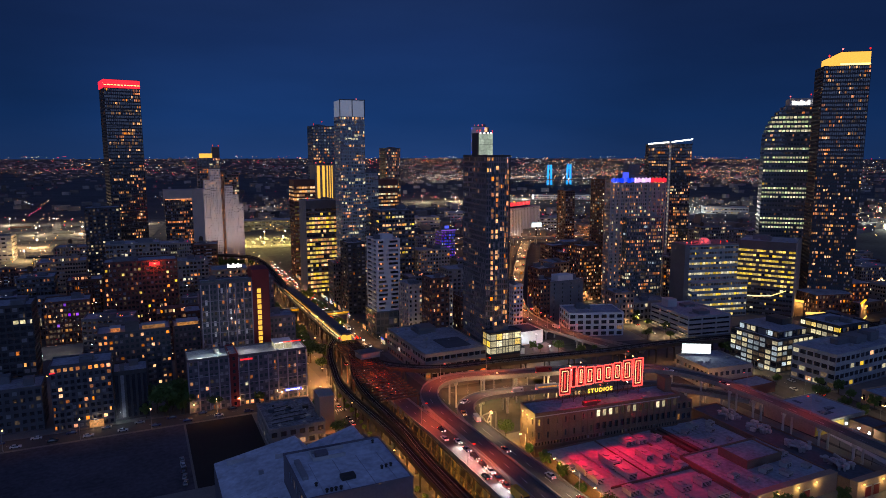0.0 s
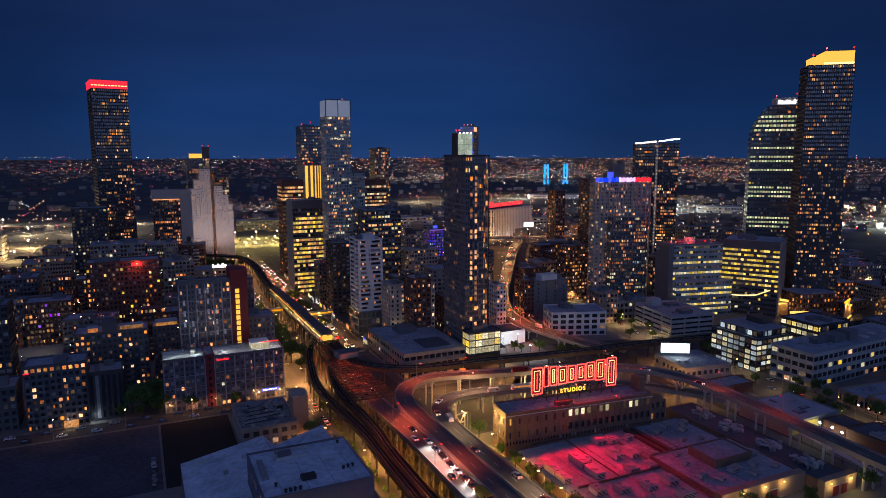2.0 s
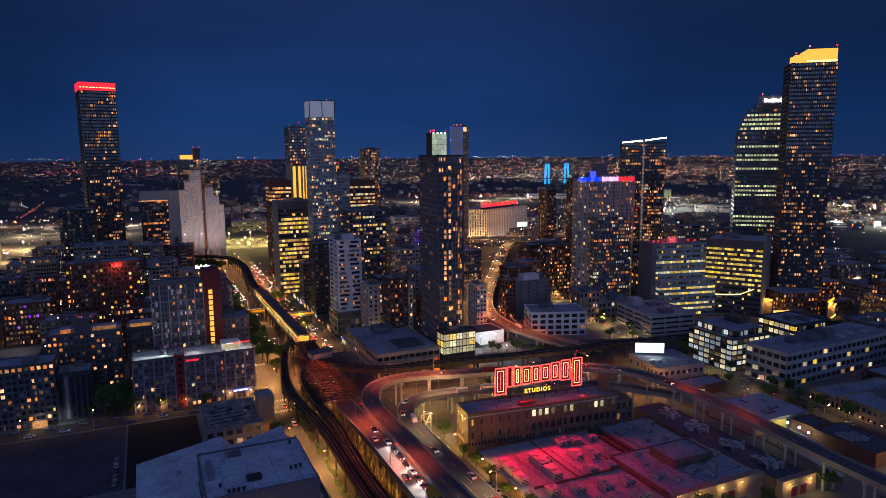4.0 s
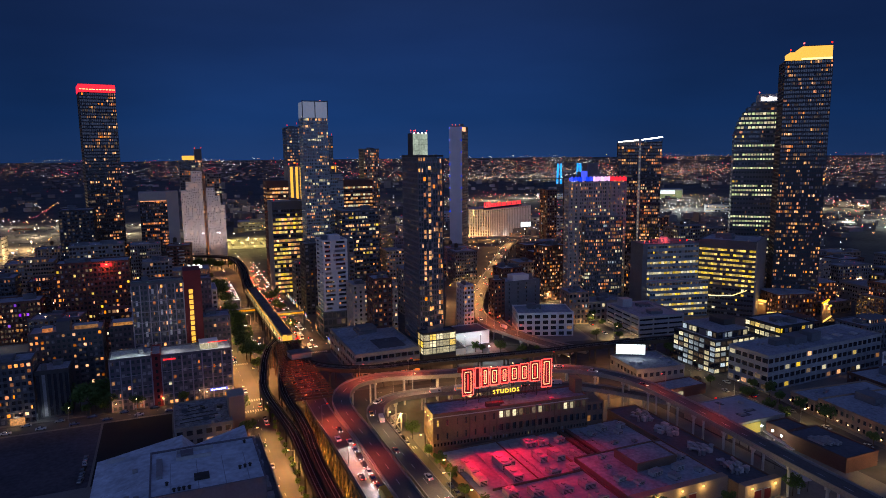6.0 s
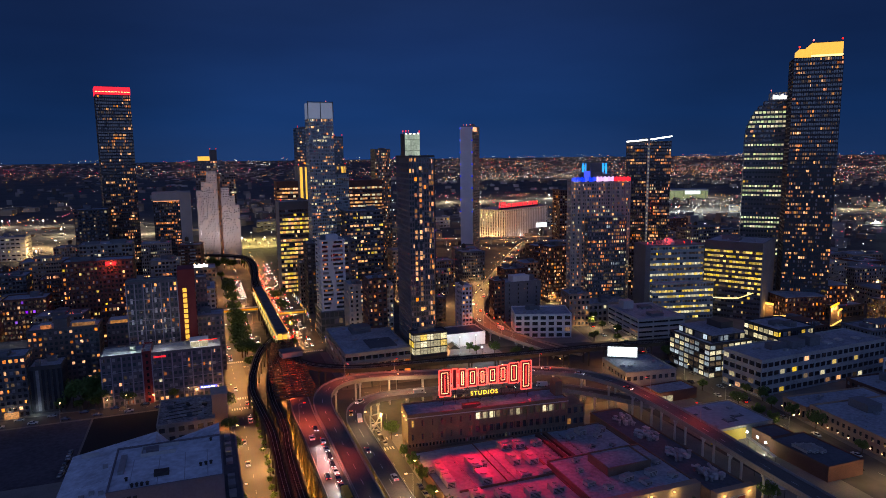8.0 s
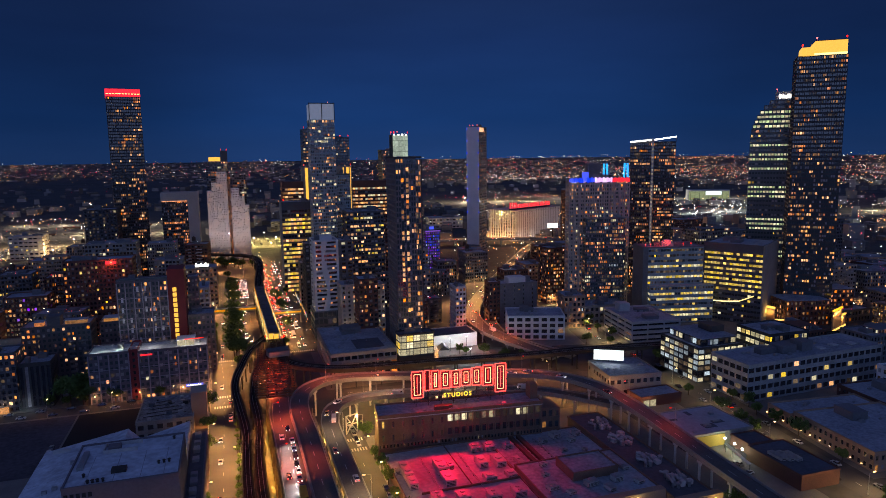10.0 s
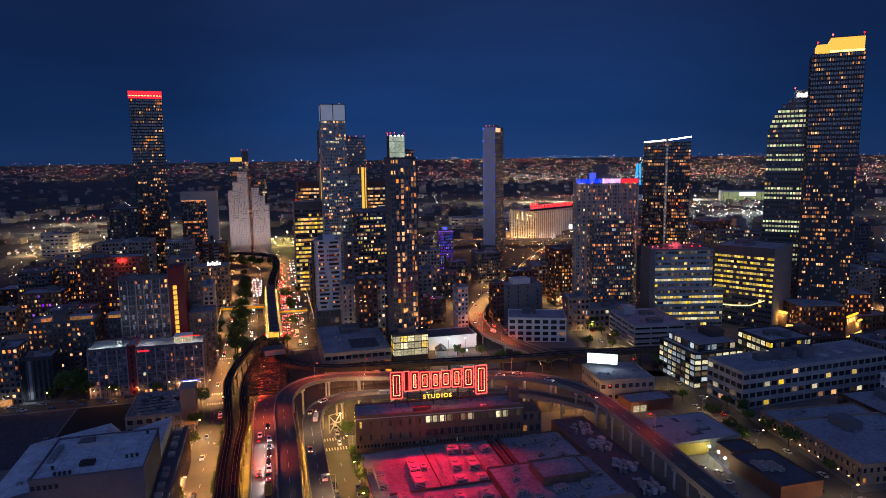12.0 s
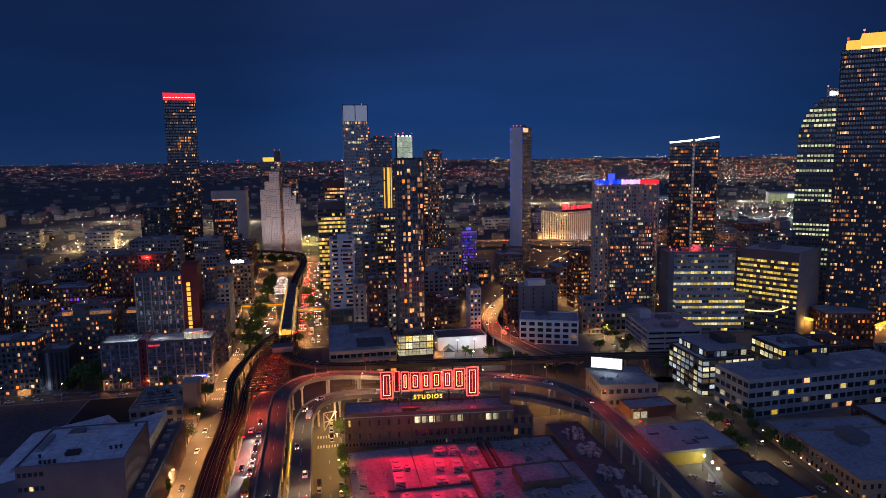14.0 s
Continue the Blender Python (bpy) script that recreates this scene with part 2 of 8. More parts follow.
E_PINK = emit("pink_light", (0.9, 0.55, 1.0), 1.4, 0.2)
E_FLOOD = emit("floodlight_head", (1.0, 0.98, 0.9), 14.0, 0.2)
E_STATION = emit("station_light", (1.0, 0.44, 0.07), 0.8, 0.1, inside=0.3)
E_BLUEPYLON = emit("blue_glow_pylon", (0.01, 0.35, 1.0), 1.5, 0.0)
C_ORANGE = emit("far_orange_light", (1.0, 0.38, 0.11), 6.5, 0.93)
C_GOLD = emit("far_gold_light", (1.0, 0.68, 0.35), 5.6, 0.93)
C_WHITE = emit("far_white_light", (0.95, 1.0, 0.95), 4.4, 0.93)
C_RED = emit("far_red_light", (1.0, 0.05, 0.09), 5.5, 0.9)
C_BLUE = emit("far_blue_light", (0.15, 0.3, 1.0), 0.8, 0.7)
CITYMIX = mat("far_walls", (0.22, 0.205, 0.20), 0.9, big=0.006, small=0.05, amount=0.6, bump=0)
cm = CITYMIX.node_tree
cm_in = [x for x in cm.links if x.to_socket.name == "Base Color"][0]
cm_src, cm_dst = cm_in.from_socket, cm_in.to_socket
cm_geo, cm_rng, cm_mul = cm.nodes.new("ShaderNodeNewGeometry"), cm.nodes.new("ShaderNodeMapRange"), cm.nodes.new("ShaderNodeMix")
cm_rng.inputs["To Min"].default_value, cm_rng.inputs["To Max"].default_value = 0.4, 1.35
cm.links.new(cm_geo.outputs["Random Per Island"], cm_rng.inputs["Value"])
cm_mul.data_type, cm_mul.blend_type = "RGBA", "MULTIPLY"
cm_mul.inputs["Factor"].default_value = 1.0
cm.links.new(cm_src, cm_mul.inputs["A"]), cm.links.new(cm_rng.outputs[0], cm_mul.inputs["B"]), cm.links.new(cm_mul.outputs["Result"], cm_dst)
AMBERSTEEL = mat("weathered_tan_steel", (0.17, 0.125, 0.075), 0.7, big=0.3, small=3, amount=0.45)
RUST = mat("rusty_steel", (0.11, 0.06, 0.045), 0.8, big=0.4, small=4, amount=0.4)
TYRE = mat("tyre", (0.02, 0.02, 0.02), 0.9, amount=0.2, bump=0)
LENS = mat("lamp_lens", (0.25, 0.2, 0.2), 0.2, amount=0.1, bump=0)
E_NEON = emit("neon_tube", (1.0, 0.05, 0.04), 4.5, 0.0)
E_NEONPALE = emit("pale_neon_tube", (1.0, 0.42, 0.22), 3.0, 0.0)
E_NEONY = emit("yellow_neon", (1.0, 0.62, 0.06), 1.8, 0.0)
E_SCREEN = emit("lit_billboard", (0.85, 0.97, 1.0), 1.5, 0.0, inside=0.12)
E_HEAD = emit("headlight", (1.0, 0.95, 0.85), 9.0, 0.3)
E_TAIL = emit("taillight", (1.0, 0.04, 0.03), 12.0, 0.3)


# ---- mesh helpers ----
class Mesh:
    """Corners and faces gathered for one mesh."""

    def __init__(self):
        self.v, self.f, self.m = [], [], []

    def quad(self, a, b, c, d, m=0):
        k = len(self.v)
        self.v += [a, b, c, d]
        self.f.append((k, k + 1, k + 2, k + 3))
        self.m.append(m)

    def prism(self, pts, z0, z1, m=0, top=None):
        """An upright prism over a counter-clockwise outline."""
        k, n = len(self.v), len(pts)
        self.v += [(x, y, z0) for x, y in pts] + [(x, y, z1) for x, y in (top or pts)]
        for i in range(n):
            j = (i + 1) % n
            self.f.append((k + i, k + j, k + n + j, k + n + i))
        self.f += [tuple(k + n + i for i in range(n)), tuple(k + i for i in reversed(range(n)))]
        self.m += [m] * (n + 2)

    def box(self, x0, y0, z0, x1, y1, z1, m=0):
        self.prism([(x0, y0), (x1, y0), (x1, y1), (x0, y1)], z0, z1, m)

    def tube(self, a, b, r, n=6, m=0, r2=None):
        """A round bar from a to b."""
        a, b = Vector(a), Vector(b)
        q = (b - a).to_track_quat("Z", "Y")
        r2 = r if r2 is None else r2
        k = len(self.v)
        for p, rr in ((a, r), (b, r2)):
            for i in range(n):
                t = 2 * math.pi * i / n
                self.v.append(tuple(p + q @ Vector((rr * math.cos(t), rr * math.sin(t), 0))))
        for i in range(n):
            j = (i + 1) % n
            self.f.append((k + i, k + j, k + n + j, k + n + i))
        self.f += [tuple(k + n + i for i in range(n)), tuple(k + i for i in reversed(range(n)))]
        self.m += [m] * (n + 2)

    def beam(self, a, b, w, h, m=0):
        """A square bar from a to b."""
        a, b = Vector(a), Vector(b)
        d = (b - a).normalized()
        s = d.cross(Vector((0, 0, 1)))
        s = (Vector((1, 0, 0)) if s.length < 1e-4 else s.normalized())
        t = s.cross(d)
        k = len(self.v)
        for p in (a, b):
            for x, y in ((-1, -1), (1, -1), (1, 1), (-1, 1)):
                self.v.append(tuple(p + s * (x * w / 2) + t * (y * h / 2)))
        for i in range(4):
            j = (i + 1) % 4
            self.f.append((k + i, k + j, k + 4 + j, k + 4 + i))
        self.f += [(k + 4, k + 5, k + 6, k + 7), (k + 3, k + 2, k + 1, k)]
        self.m += [m] * 6

    def data(self, name, mats):
        me = bpy.data.meshes.new(name)
        me.from_pydata(self.v, [], self.f)
        for q in mats if isinstance(mats, (list, tuple)) else [mats]:
            me.materials.append(q)
        me.polygons.foreach_set("material_index", self.m)
        me.update()
        return me


def part(name, mesh, mats, parent=None, label="", m=None, kind=""):
    ob = new(name, mesh.data(name, mats) if isinstance(mesh, Mesh) else mesh)
    if parent is not None:
        ob.parent = parent
    if m is not None:
        ob.matrix_basis = m
    return tagged(ob, label=label, kind=kind)


def thing(name, label, category, m, group="", kind=""):
    ob = new(name)
    ob.empty_display_size = 1
    ob.matrix_basis = m
    return tagged(ob, label, category, group, kind)


def structure(name, mesh, mats, label, m=None, category=""):
    ob = part(name, mesh, mats, None, label, m)
    return tagged(ob, kind="structure", category=category or name.replace("_", " "))


# ---- buildings ----
def facade_frames(w, d):
    """For each of the four sides: its length and the map from (along, out, up) to the building's own axes."""
    return [
        (w, lambda s, o, z: (s - w / 2, -d / 2 - o, z)),
        (d, lambda s, o, z: (w / 2 + o, s - d / 2, z)),
        (w, lambda s, o, z: (w / 2 - s, d / 2 + o, z)),
        (d, lambda s, o, z: (-w / 2 - o, d / 2 - s, z)),
    ]


def slab(mesh, put, s0, s1, o0, o1, z0, z1, m=0):
    """A block on a facade, between two places along it, two depths and two heights."""
    k = len(mesh.v)
    for z in (z0, z1):
        for s, o in ((s0, o1), (s1, o1), (s1, o0), (s0, o0)):
            mesh.v.append(put(s, o, z))
    mesh.f += [(k, k + 1, k + 5, k + 4), (k + 1, k + 2, k + 6, k + 5), (k + 3, k, k + 4, k + 7), (k + 4, k + 5, k + 6, k + 7), (k + 3, k + 2, k + 1, k)]
    mesh.m += [m] * 5


def pick(rng, mix):
    x, total = rng.random() * sum(p for _, p in mix), 0
    for k, p in mix:
        total += p
        if x <= total:
            return k
    return mix[-1][0]


RES_MIX = ((LIT_WARM, 5), (LIT_SOFT, 4), (LIT_WHITE, 1.4), (LIT_COOL, 0.4), (LIT_DIM, 4))
OFFICE_MIX = ((LIT_YELLOW, 6), (LIT_WHITE, 2), (LIT_DIM, 1))


def storeys(parent, w, d, z0, z1, seed, wall, glassmat=None, fl=3.2, bay=3.2, open_w=0.6, open_h=0.55, lit=0.15, mix=RES_MIX, row_lit=0.0, sides=(0, 1, 2, 3), proud=0.3, single=(), row_mix=None, row_pick=None, cap=0.0, off=(0, 0), lift=0.5, cluster=1, blind=0.16):
    """Walls with real window openings and reveals, the panes set back in them. single: sides on which each pane is an object."""
    rng, shades = random.Random(seed), random.Random(seed + 5000)
    glassmat = glassmat or DARK_GLASS
    ox, oy = off
    n = max(1, int((z1 - z0 - cap) / fl))
    fh = (z1 - z0 - cap) / n
    gap = fh * open_h
    sill = (fh - gap) * lift
    zs = [z0]
    for i in range(n):
        zs += [z0 + i * fh + sill, z0 + i * fh + sill + gap]
    zs.append(z1)
    core, seen = Mesh(), {}

    def vert(p):
        key = (round(p[0], 3), round(p[1], 3), round(p[2], 3))
        if key not in seen:
            seen[key] = len(core.v)
            core.v.append((p[0] + ox, p[1] + oy, p[2]))
        return seen[key]

    frames = facade_frames(w, d)
    bays = {}
    for si in range(4):
        length, put = frames[si]
        nb = max(1, round(length / bay))
        bw = length / nb
        pw = bw * (1 - open_w)
        ss = [0.0]
        for j in range(nb):
            ss += [j * bw + pw / 2, (j + 1) * bw - pw / 2]
        ss.append(length)
        bays[si] = (nb, ss)
        for a in range(len(ss) - 1):
            for c in range(len(zs) - 1):
                ring = [(ss[a], zs[c]), (ss[a + 1], zs[c]), (ss[a + 1], zs[c + 1]), (ss[a], zs[c + 1])]
                if si in sides and a % 2 == 1 and c % 2 == 1:
                    for e in range(4):
                        (s0, p0), (s1, p1) = ring[e], ring[(e + 1) % 4]
                        core.f.append((vert(put(s0, 0, p0)), vert(put(s1, 0, p1)), vert(put(s1, -proud, p1)), vert(put(s0, -proud, p0))))
                else:
                    core.f.append(tuple(vert(put(s, 0, z)) for s, z in ring))
    core.f.append(tuple(vert(p) for p in ((-w / 2, -d / 2, z1), (w / 2, -d / 2, z1), (w / 2, d / 2, z1), (-w / 2, d / 2, z1))))
    core.m = [0] * len(core.f)
    part("wall", core, wall, parent)
    slots = [glassmat, BLIND]
    for k, _ in list(mix) + list(row_mix or []):
        if k not in slots:
            slots.append(k)
    shared, rest = {}, Mesh()
    for i in range(n):
        za, zb = zs[1 + 2 * i], zs[2 + 2 * i]
        on = (row_pick(i, n) if row_pick else rng.random() < row_lit)
        for si in sides:
            length, put = frames[si]
            nb, ss = bays[si]
            run, left_on, k = False, 0, glassmat
            for j in range(nb):
                if left_on > 0 and not on:
                    left_on -= 1
                elif on:
                    run = rng.random() < (0.96 if run else 0.85)
                    k = pick(rng, row_mix or mix) if run else glassmat
                else:
                    k = glassmat
                    if rng.random() < lit / cluster:
                        k, left_on = pick(rng, mix), rng.randrange(0, 2 * cluster - 1) if cluster > 1 else 0
                s0, s1 = ss[1 + 2 * j], ss[2 + 2 * j]
                if si in single:
                    key = (si % 2, slots.index(k))
                    if key not in shared:
                        q, hw, hh = Mesh(), (s1 - s0) / 2 - 0.01, zb - za - 0.02
                        if si % 2 == 0:
                            q.box(-hw, -0.04, 0.01, hw, 0.04, hh)
                        else:
                            q.box(-0.04, -hw, 0.01, 0.04, hw, hh)
                        shared[key] = q.data("window_pane", [k])
                    x, y, _ = put((s0 + s1) / 2, 0.05 - proud, 0)
                    part("window_pane", shared[key], None, parent, m=pose(x + ox, y + oy, za))
                else:
                    o = 0.01 - proud
                    cut = [(s0, s1, zb, k)]
                    q = shades.random()
                    if k is glassmat and q < blind:
                        cut = [(s0, s1, zb, BLIND)]
                    elif k is not glassmat and not on and q < 0.55:
                        # a curtain drawn across part of the window
                        f = s0 + (s1 - s0) * shades.uniform(0.35, 0.75)
                        cut = [(s0, f, zb, k), (f, s1, zb, glassmat)] if q < 0.3 else [(s0, f, zb, BLIND), (f, s1, zb, k)]
                    for sa, sb, zt, kk in cut:
                        c4 = [put(sa, o, za), put(sb, o, za), put(sb, o, zt), put(sa, o, zt)]
                        rest.quad(*[(x + ox, y + oy, z) for x, y, z in c4], slots.index(kk))
    if rest.f:
        part("window_glass", rest, slots, parent, kind="stuff")


def roof(parent, w, d, z, material=None, parapet=0.9, seed=0, plant=2, wall=None, tank=False, vents=True):
    """A roof with its parapet, stair house, vents and cooling units."""
    rng = random.Random(seed + 77)
    r = Mesh()
    r.box(-w / 2 + 0.3, -d / 2 + 0.3, z, w / 2 - 0.3, d / 2 - 0.3, z + 0.12)
    part("roof", r, material or ROOF, parent)
    p = Mesh()
    e = 0.12
    a, c = [(-w / 2 - e, -d / 2 - e), (w / 2 + e, -d / 2 - e), (w / 2 + e, d / 2 + e), (-w / 2 - e, d / 2 + e)], [(-w / 2 + 0.3, -d / 2 + 0.3), (w / 2 - 0.3, -d / 2 + 0.3), (w / 2 - 0.3, d / 2 - 0.3), (-w / 2 + 0.3, d / 2 - 0.3)]
    for ring in (a, c):
        p.v += [(x, y, zz) for zz in (z - 0.25, z + parapet) for x, y in ring]
    for q in range(4):
        r_ = (q + 1) % 4
        p.f += [(q, r_, 4 + r_, 4 + q), (8 + r_, 8 + q, 12 + q, 12 + r_), (4 + q, 4 + r_, 12 + r_, 12 + q), (r_, q, 8 + q, 8 + r_)]
    p.m = [0] * len(p.f)
    part("parapet", p, wall or CONCRETE, parent)
    for i in range(plant):
        bw, bd, bh = rng.uniform(0.12, 0.3) * w, rng.uniform(0.15, 0.3) * d, rng.uniform(1.5, 4)
        x, y = rng.uniform(-0.3, 0.3) * w, rng.uniform(-0.3, 0.3) * d
        b = Mesh()
        b.box(x - bw / 2, y - bd / 2, z + 0.1, x + bw / 2, y + bd / 2, z + bh)
        b.box(x - bw / 2 - 0.15, y - bd / 2 - 0.15, z + bh, x + bw / 2 + 0.15, y + bd / 2 + 0.15, z + bh + 0.2)
        for s in range(3):
            zz = z + 0.4 + s * (bh - 0.6) / 3
            b.box(x - bw / 2 + 0.3, y - bd / 2 - 0.06, zz, x + bw / 2 - 0.3, y - bd / 2, zz + (bh - 0.6) / 5)
        part("roof_house", b, GREYWALL, parent)
    for i in range(min(14, max(2, int(w * d / 120))) if vents else 0):
        x, y = rng.uniform(-0.42, 0.42) * w, rng.uniform(-0.42, 0.42) * d
        b = Mesh()
        s = rng.uniform(0.4, 1.2)
        b.box(x - s, y - s * 0.7, z + 0.1, x + s, y + s * 0.7, z + 0.1 + s)
        b.tube((x + s * 0.3, y, z + s), (x + s * 0.3, y, z + s + 0.35), s * 0.4, 8)
        part("roof_vent", b, METALGREY, parent)
    if tank:
        x, y = -0.2 * w, 0.2 * d
        b = Mesh()
        for sx in (-1, 1):
            for sy in (-1, 1):
                b.tube((x + sx * 1.2, y + sy * 1.2, z), (x + sx * 1.2, y + sy * 1.2, z + 3), 0.12)
        b.tube((x, y, z + 3), (x, y, z + 6.5), 1.9, 14)
        b.tube((x, y, z + 6.5), (x, y, z + 7.7), 2.0, 14, r2=0.1)
        part("water_tank", b, BARK, parent)


def red_beacons(parent, pts, r=0.45):
    for x, y, z in pts:
        b = Mesh()
        b.tube((x, y, z), (x, y, z + 1.2), 0.06)
        b.tube((x, y, z + 1.2), (x, y, z + 1.2 + 2 * r), r, 8)
        part("beacon", b, E_RED, parent)


def block(name, label, u, v, w, d, h, seed, wall=GREYWALL, rot=0, category="building", roofmat=None, plant=2, tank=False, group="", vents=None, **kw):
    t = thing(name, label, category, at(u, v, 0, rot), group)
    storeys(t, w, d, 0, h, seed, wall, **kw)
    roof(t, w, d, h, roofmat, seed=seed, plant=plant, wall=wall, tank=tank, vents=v < 430 and h < 60 if vents is None else vents)
    return t

# ---- ground ----
def land(x, y):
    """The height of the ground: flat in the city, a slow rise towards the horizon."""
    r = math.hypot(x - 50, y)
    return 0.0 if r < 1500 else 92.0 * ((r - 1500) / 3350) ** 1.6


def build_ground():
    g, rings, spokes = Mesh(), [60, 150, 300, 500, 800, 1100, 1500, 1800, 2100, 2500, 2900, 3300, 3700, 4100, 4500, 4850], 96
    g.v.append((50, 0, 0))
    for r in rings:
        for k in range(spokes):
            a = 2 * math.pi * k / spokes
            x, y = 50 + r * math.cos(a), r * math.sin(a)
            g.v.append((x, y, land(x, y)))
    for k in range(spokes):
        g.f.append((0, 1 + k, 1 + (k + 1) % spokes))
    for i in range(len(rings) - 1):
        for k in range(spokes):
            a, b = 1 + i * spokes + k, 1 + i * spokes + (k + 1) % spokes
            g.f.append((a, a + spokes, b + spokes, b))
    g.m = [0] * len(g.f)
    structure("ground", g, EARTH, "dark city ground reaching to the horizon", category="ground")


build_ground()


def strip(path, width, z=0.0, lift=0.0):
    """Left and right edges of a band along a path of (u, v) or (u, v, z)."""
    pts = [Vector((p[0], p[1], (p[2] if len(p) > 2 else z) + lift)) for p in path]
    left, right = [], []
    for i, p in enumerate(pts):
        t = (pts[min(i + 1, len(pts) - 1)] - pts[max(i - 1, 0)])
        t.z = 0
        t.normalize()
        s = Vector((t.y, -t.x, 0)) * (width / 2)
        left.append(p - s), right.append(p + s)
    return left, right


def smooth(path, step=4.0):
    """A path through the given points, rounded by Catmull-Rom arcs."""
    pts = [Vector((p[0], p[1], p[2] if len(p) > 2 else 0)) for p in path]
    out = []
    for i in range(len(pts) - 1):
        p0, p1, p2, p3 = pts[max(i - 1, 0)], pts[i], pts[i + 1], pts[min(i + 2, len(pts) - 1)]
        n = max(1, int((p2 - p1).length / step))
        for k in range(n):
            t = k / n
            out.append(0.5 * (2 * p1 + (p2 - p0) * t + (2 * p0 - 5 * p1 + 4 * p2 - p3) * t * t + (3 * p1 - p0 - 3 * p2 + p3) * t ** 3))
    out.append(pts[-1])
    return out


def ribbon(mesh, left, right, thick=0.0, m=0, side=None):
    k, n = len(mesh.v), len(left)
    for a, b in zip(left, right):
        mesh.v += [tuple(a), tuple(b)]
    for i in range(n - 1):
        mesh.f.append((k + 2 * i, k + 2 * i + 1, k + 2 * i + 3, k + 2 * i + 2))
        mesh.m.append(m)
    if thick:
        k2, side = len(mesh.v), m if side is None else side
        for a, b in zip(left, right):
            mesh.v += [(a.x, a.y, a.z - thick), (b.x, b.y, b.z - thick)]
        for i in range(n - 1):
            mesh.f += [(k2 + 2 * i + 2, k2 + 2 * i + 3, k2 + 2 * i + 1, k2 + 2 * i), (k + 2 * i, k + 2 * i + 2, k2 + 2 * i + 2, k2 + 2 * i), (k + 2 * i + 3, k + 2 * i + 1, k2 + 2 * i + 1, k2 + 2 * i + 3)]
            mesh.m += [side] * 3
        e = 2 * (n - 1)
        mesh.f += [(k, k2, k2 + 1, k + 1), (k + e + 1, k2 + e + 1, k2 + e, k + e)]
        mesh.m += [side] * 2


def road(name, path, width, label, lift=0.04, material=None, z=0.0, marks=True, step=6.0):
    p = smooth(path, step)
    g = Mesh()
    ribbon(g, *strip(p, width, z, lift))
    ob = structure(name, g, material or ASPHALT, label, G, "road")
    if marks:
        q = Mesh()
        for i in range(0, len(p) - 1, 2):
            a, b = p[i], p[i + 1]
            d = (b - a).normalized() * min(3.0, (b - a).length)
            c = a + d
            s = Vector((d.y, -d.x, 0)).normalized() * 0.08
            q.quad(tuple(a - s + Vector((0, 0, lift + 0.012))), tuple(a + s + Vector((0, 0, lift + 0.012))), tuple(c + s + Vector((0, 0, lift + 0.012))), tuple(c - s + Vector((0, 0, lift + 0.012))))
        part("lane_mark", q, MARK, ob, "dashed white lane line", kind="stuff")
    return ob


# streets on the ground
yard = Mesh()
yard.box(96, 60, 0, 148, 402, 0.03)
structure("road_under_ramps", yard, ASPHALT, "asphalt streets and parking below the elevated ramps", G, "road")
road("road_main", [(85.2, 40), (85.2, 330), (83, 420), (82, 600), (80, 900)], 13, "street lit orange by sodium lamps beside the elevated railway", 0.06)
road("road_plaza", [(128, 402), (134, 480), (138, 600), (138, 900)], 17, "wide plaza roadway full of evening traffic", 0.06)
road("road_plaza_west", [(98, 402), (98, 560), (95, 700), (95, 900)], 12, "plaza roadway beside the elevated station", 0.05)
road("road_cross", [(-220, 338), (78, 338)], 10, "dim side street lined with parked cars", 0.05)
road("road_side", [(142, 60), (142, 310)], 11, "side street with parked cars beside the studio building", 0.07)
road("road_east", [(316, 60), (321, 120), (323.5, 168), (326.5, 197), (329.5, 232), (333, 295), (338, 370), (345, 416), (372, 560)], 13, "side street with street trees and parked cars", 0.05)
road("road_north", [(150, 316), (250, 305), (345, 292)], 10, "street below the elevated railway", 0.05)
road("road_mid", [(204, 300), (212, 400), (240, 560)], 8, "narrow lit side street between towers", 0.05)


def pave(u0, v0, u1, v1, rot=0):
    g = Mesh()
    w, d = u1 - u0, v1 - v0
    g.box(-w / 2, -d / 2, 0, w / 2, d / 2, 0.15)
    structure("pavement", g, PAVING, "raised concrete pavement with a kerb", at((u0 + u1) / 2, (v0 + v1) / 2, 0, rot), "pavement")


pave(-70, 344.5, 78.5, 470)
pave(-70, 60, 78.5, 332)
pave(147.5, 60, 277, 256)
pave(140, 324, 206, 400)
pave(280.5, 120, 307, 285, -4)
pave(340, 140, 470, 285, -7)
pave(262, 360, 328, 430, -12)
pave(352, 320, 470, 440, -12)
def crosswalk(u0, u1, v, length=3.0):
    """White bars across a street, each a painted slab of its own."""
    t = thing("crosswalk", "worn white zebra crossing on the asphalt", "crosswalk", G, kind="structure")
    u = u0
    while u < u1:
        g = Mesh()
        g.box(u, v, 0.03, u + 0.6, v + length, 0.075)
        part("stripe", g, MARK, t)
        u += 1.25


for v in (315.5, 331, 398):
    crosswalk(80.5, 91.5, v)
for v in (242, 252.5):
    crosswalk(137, 146.5, v)
crosswalk(126, 143, 404)
lot = Mesh()
lot.box(-68, 262, 0.15, 14, 330, 0.2)
structure("vacant_lot", lot, DIRT, "bare vacant lot of packed earth", G, "lot")


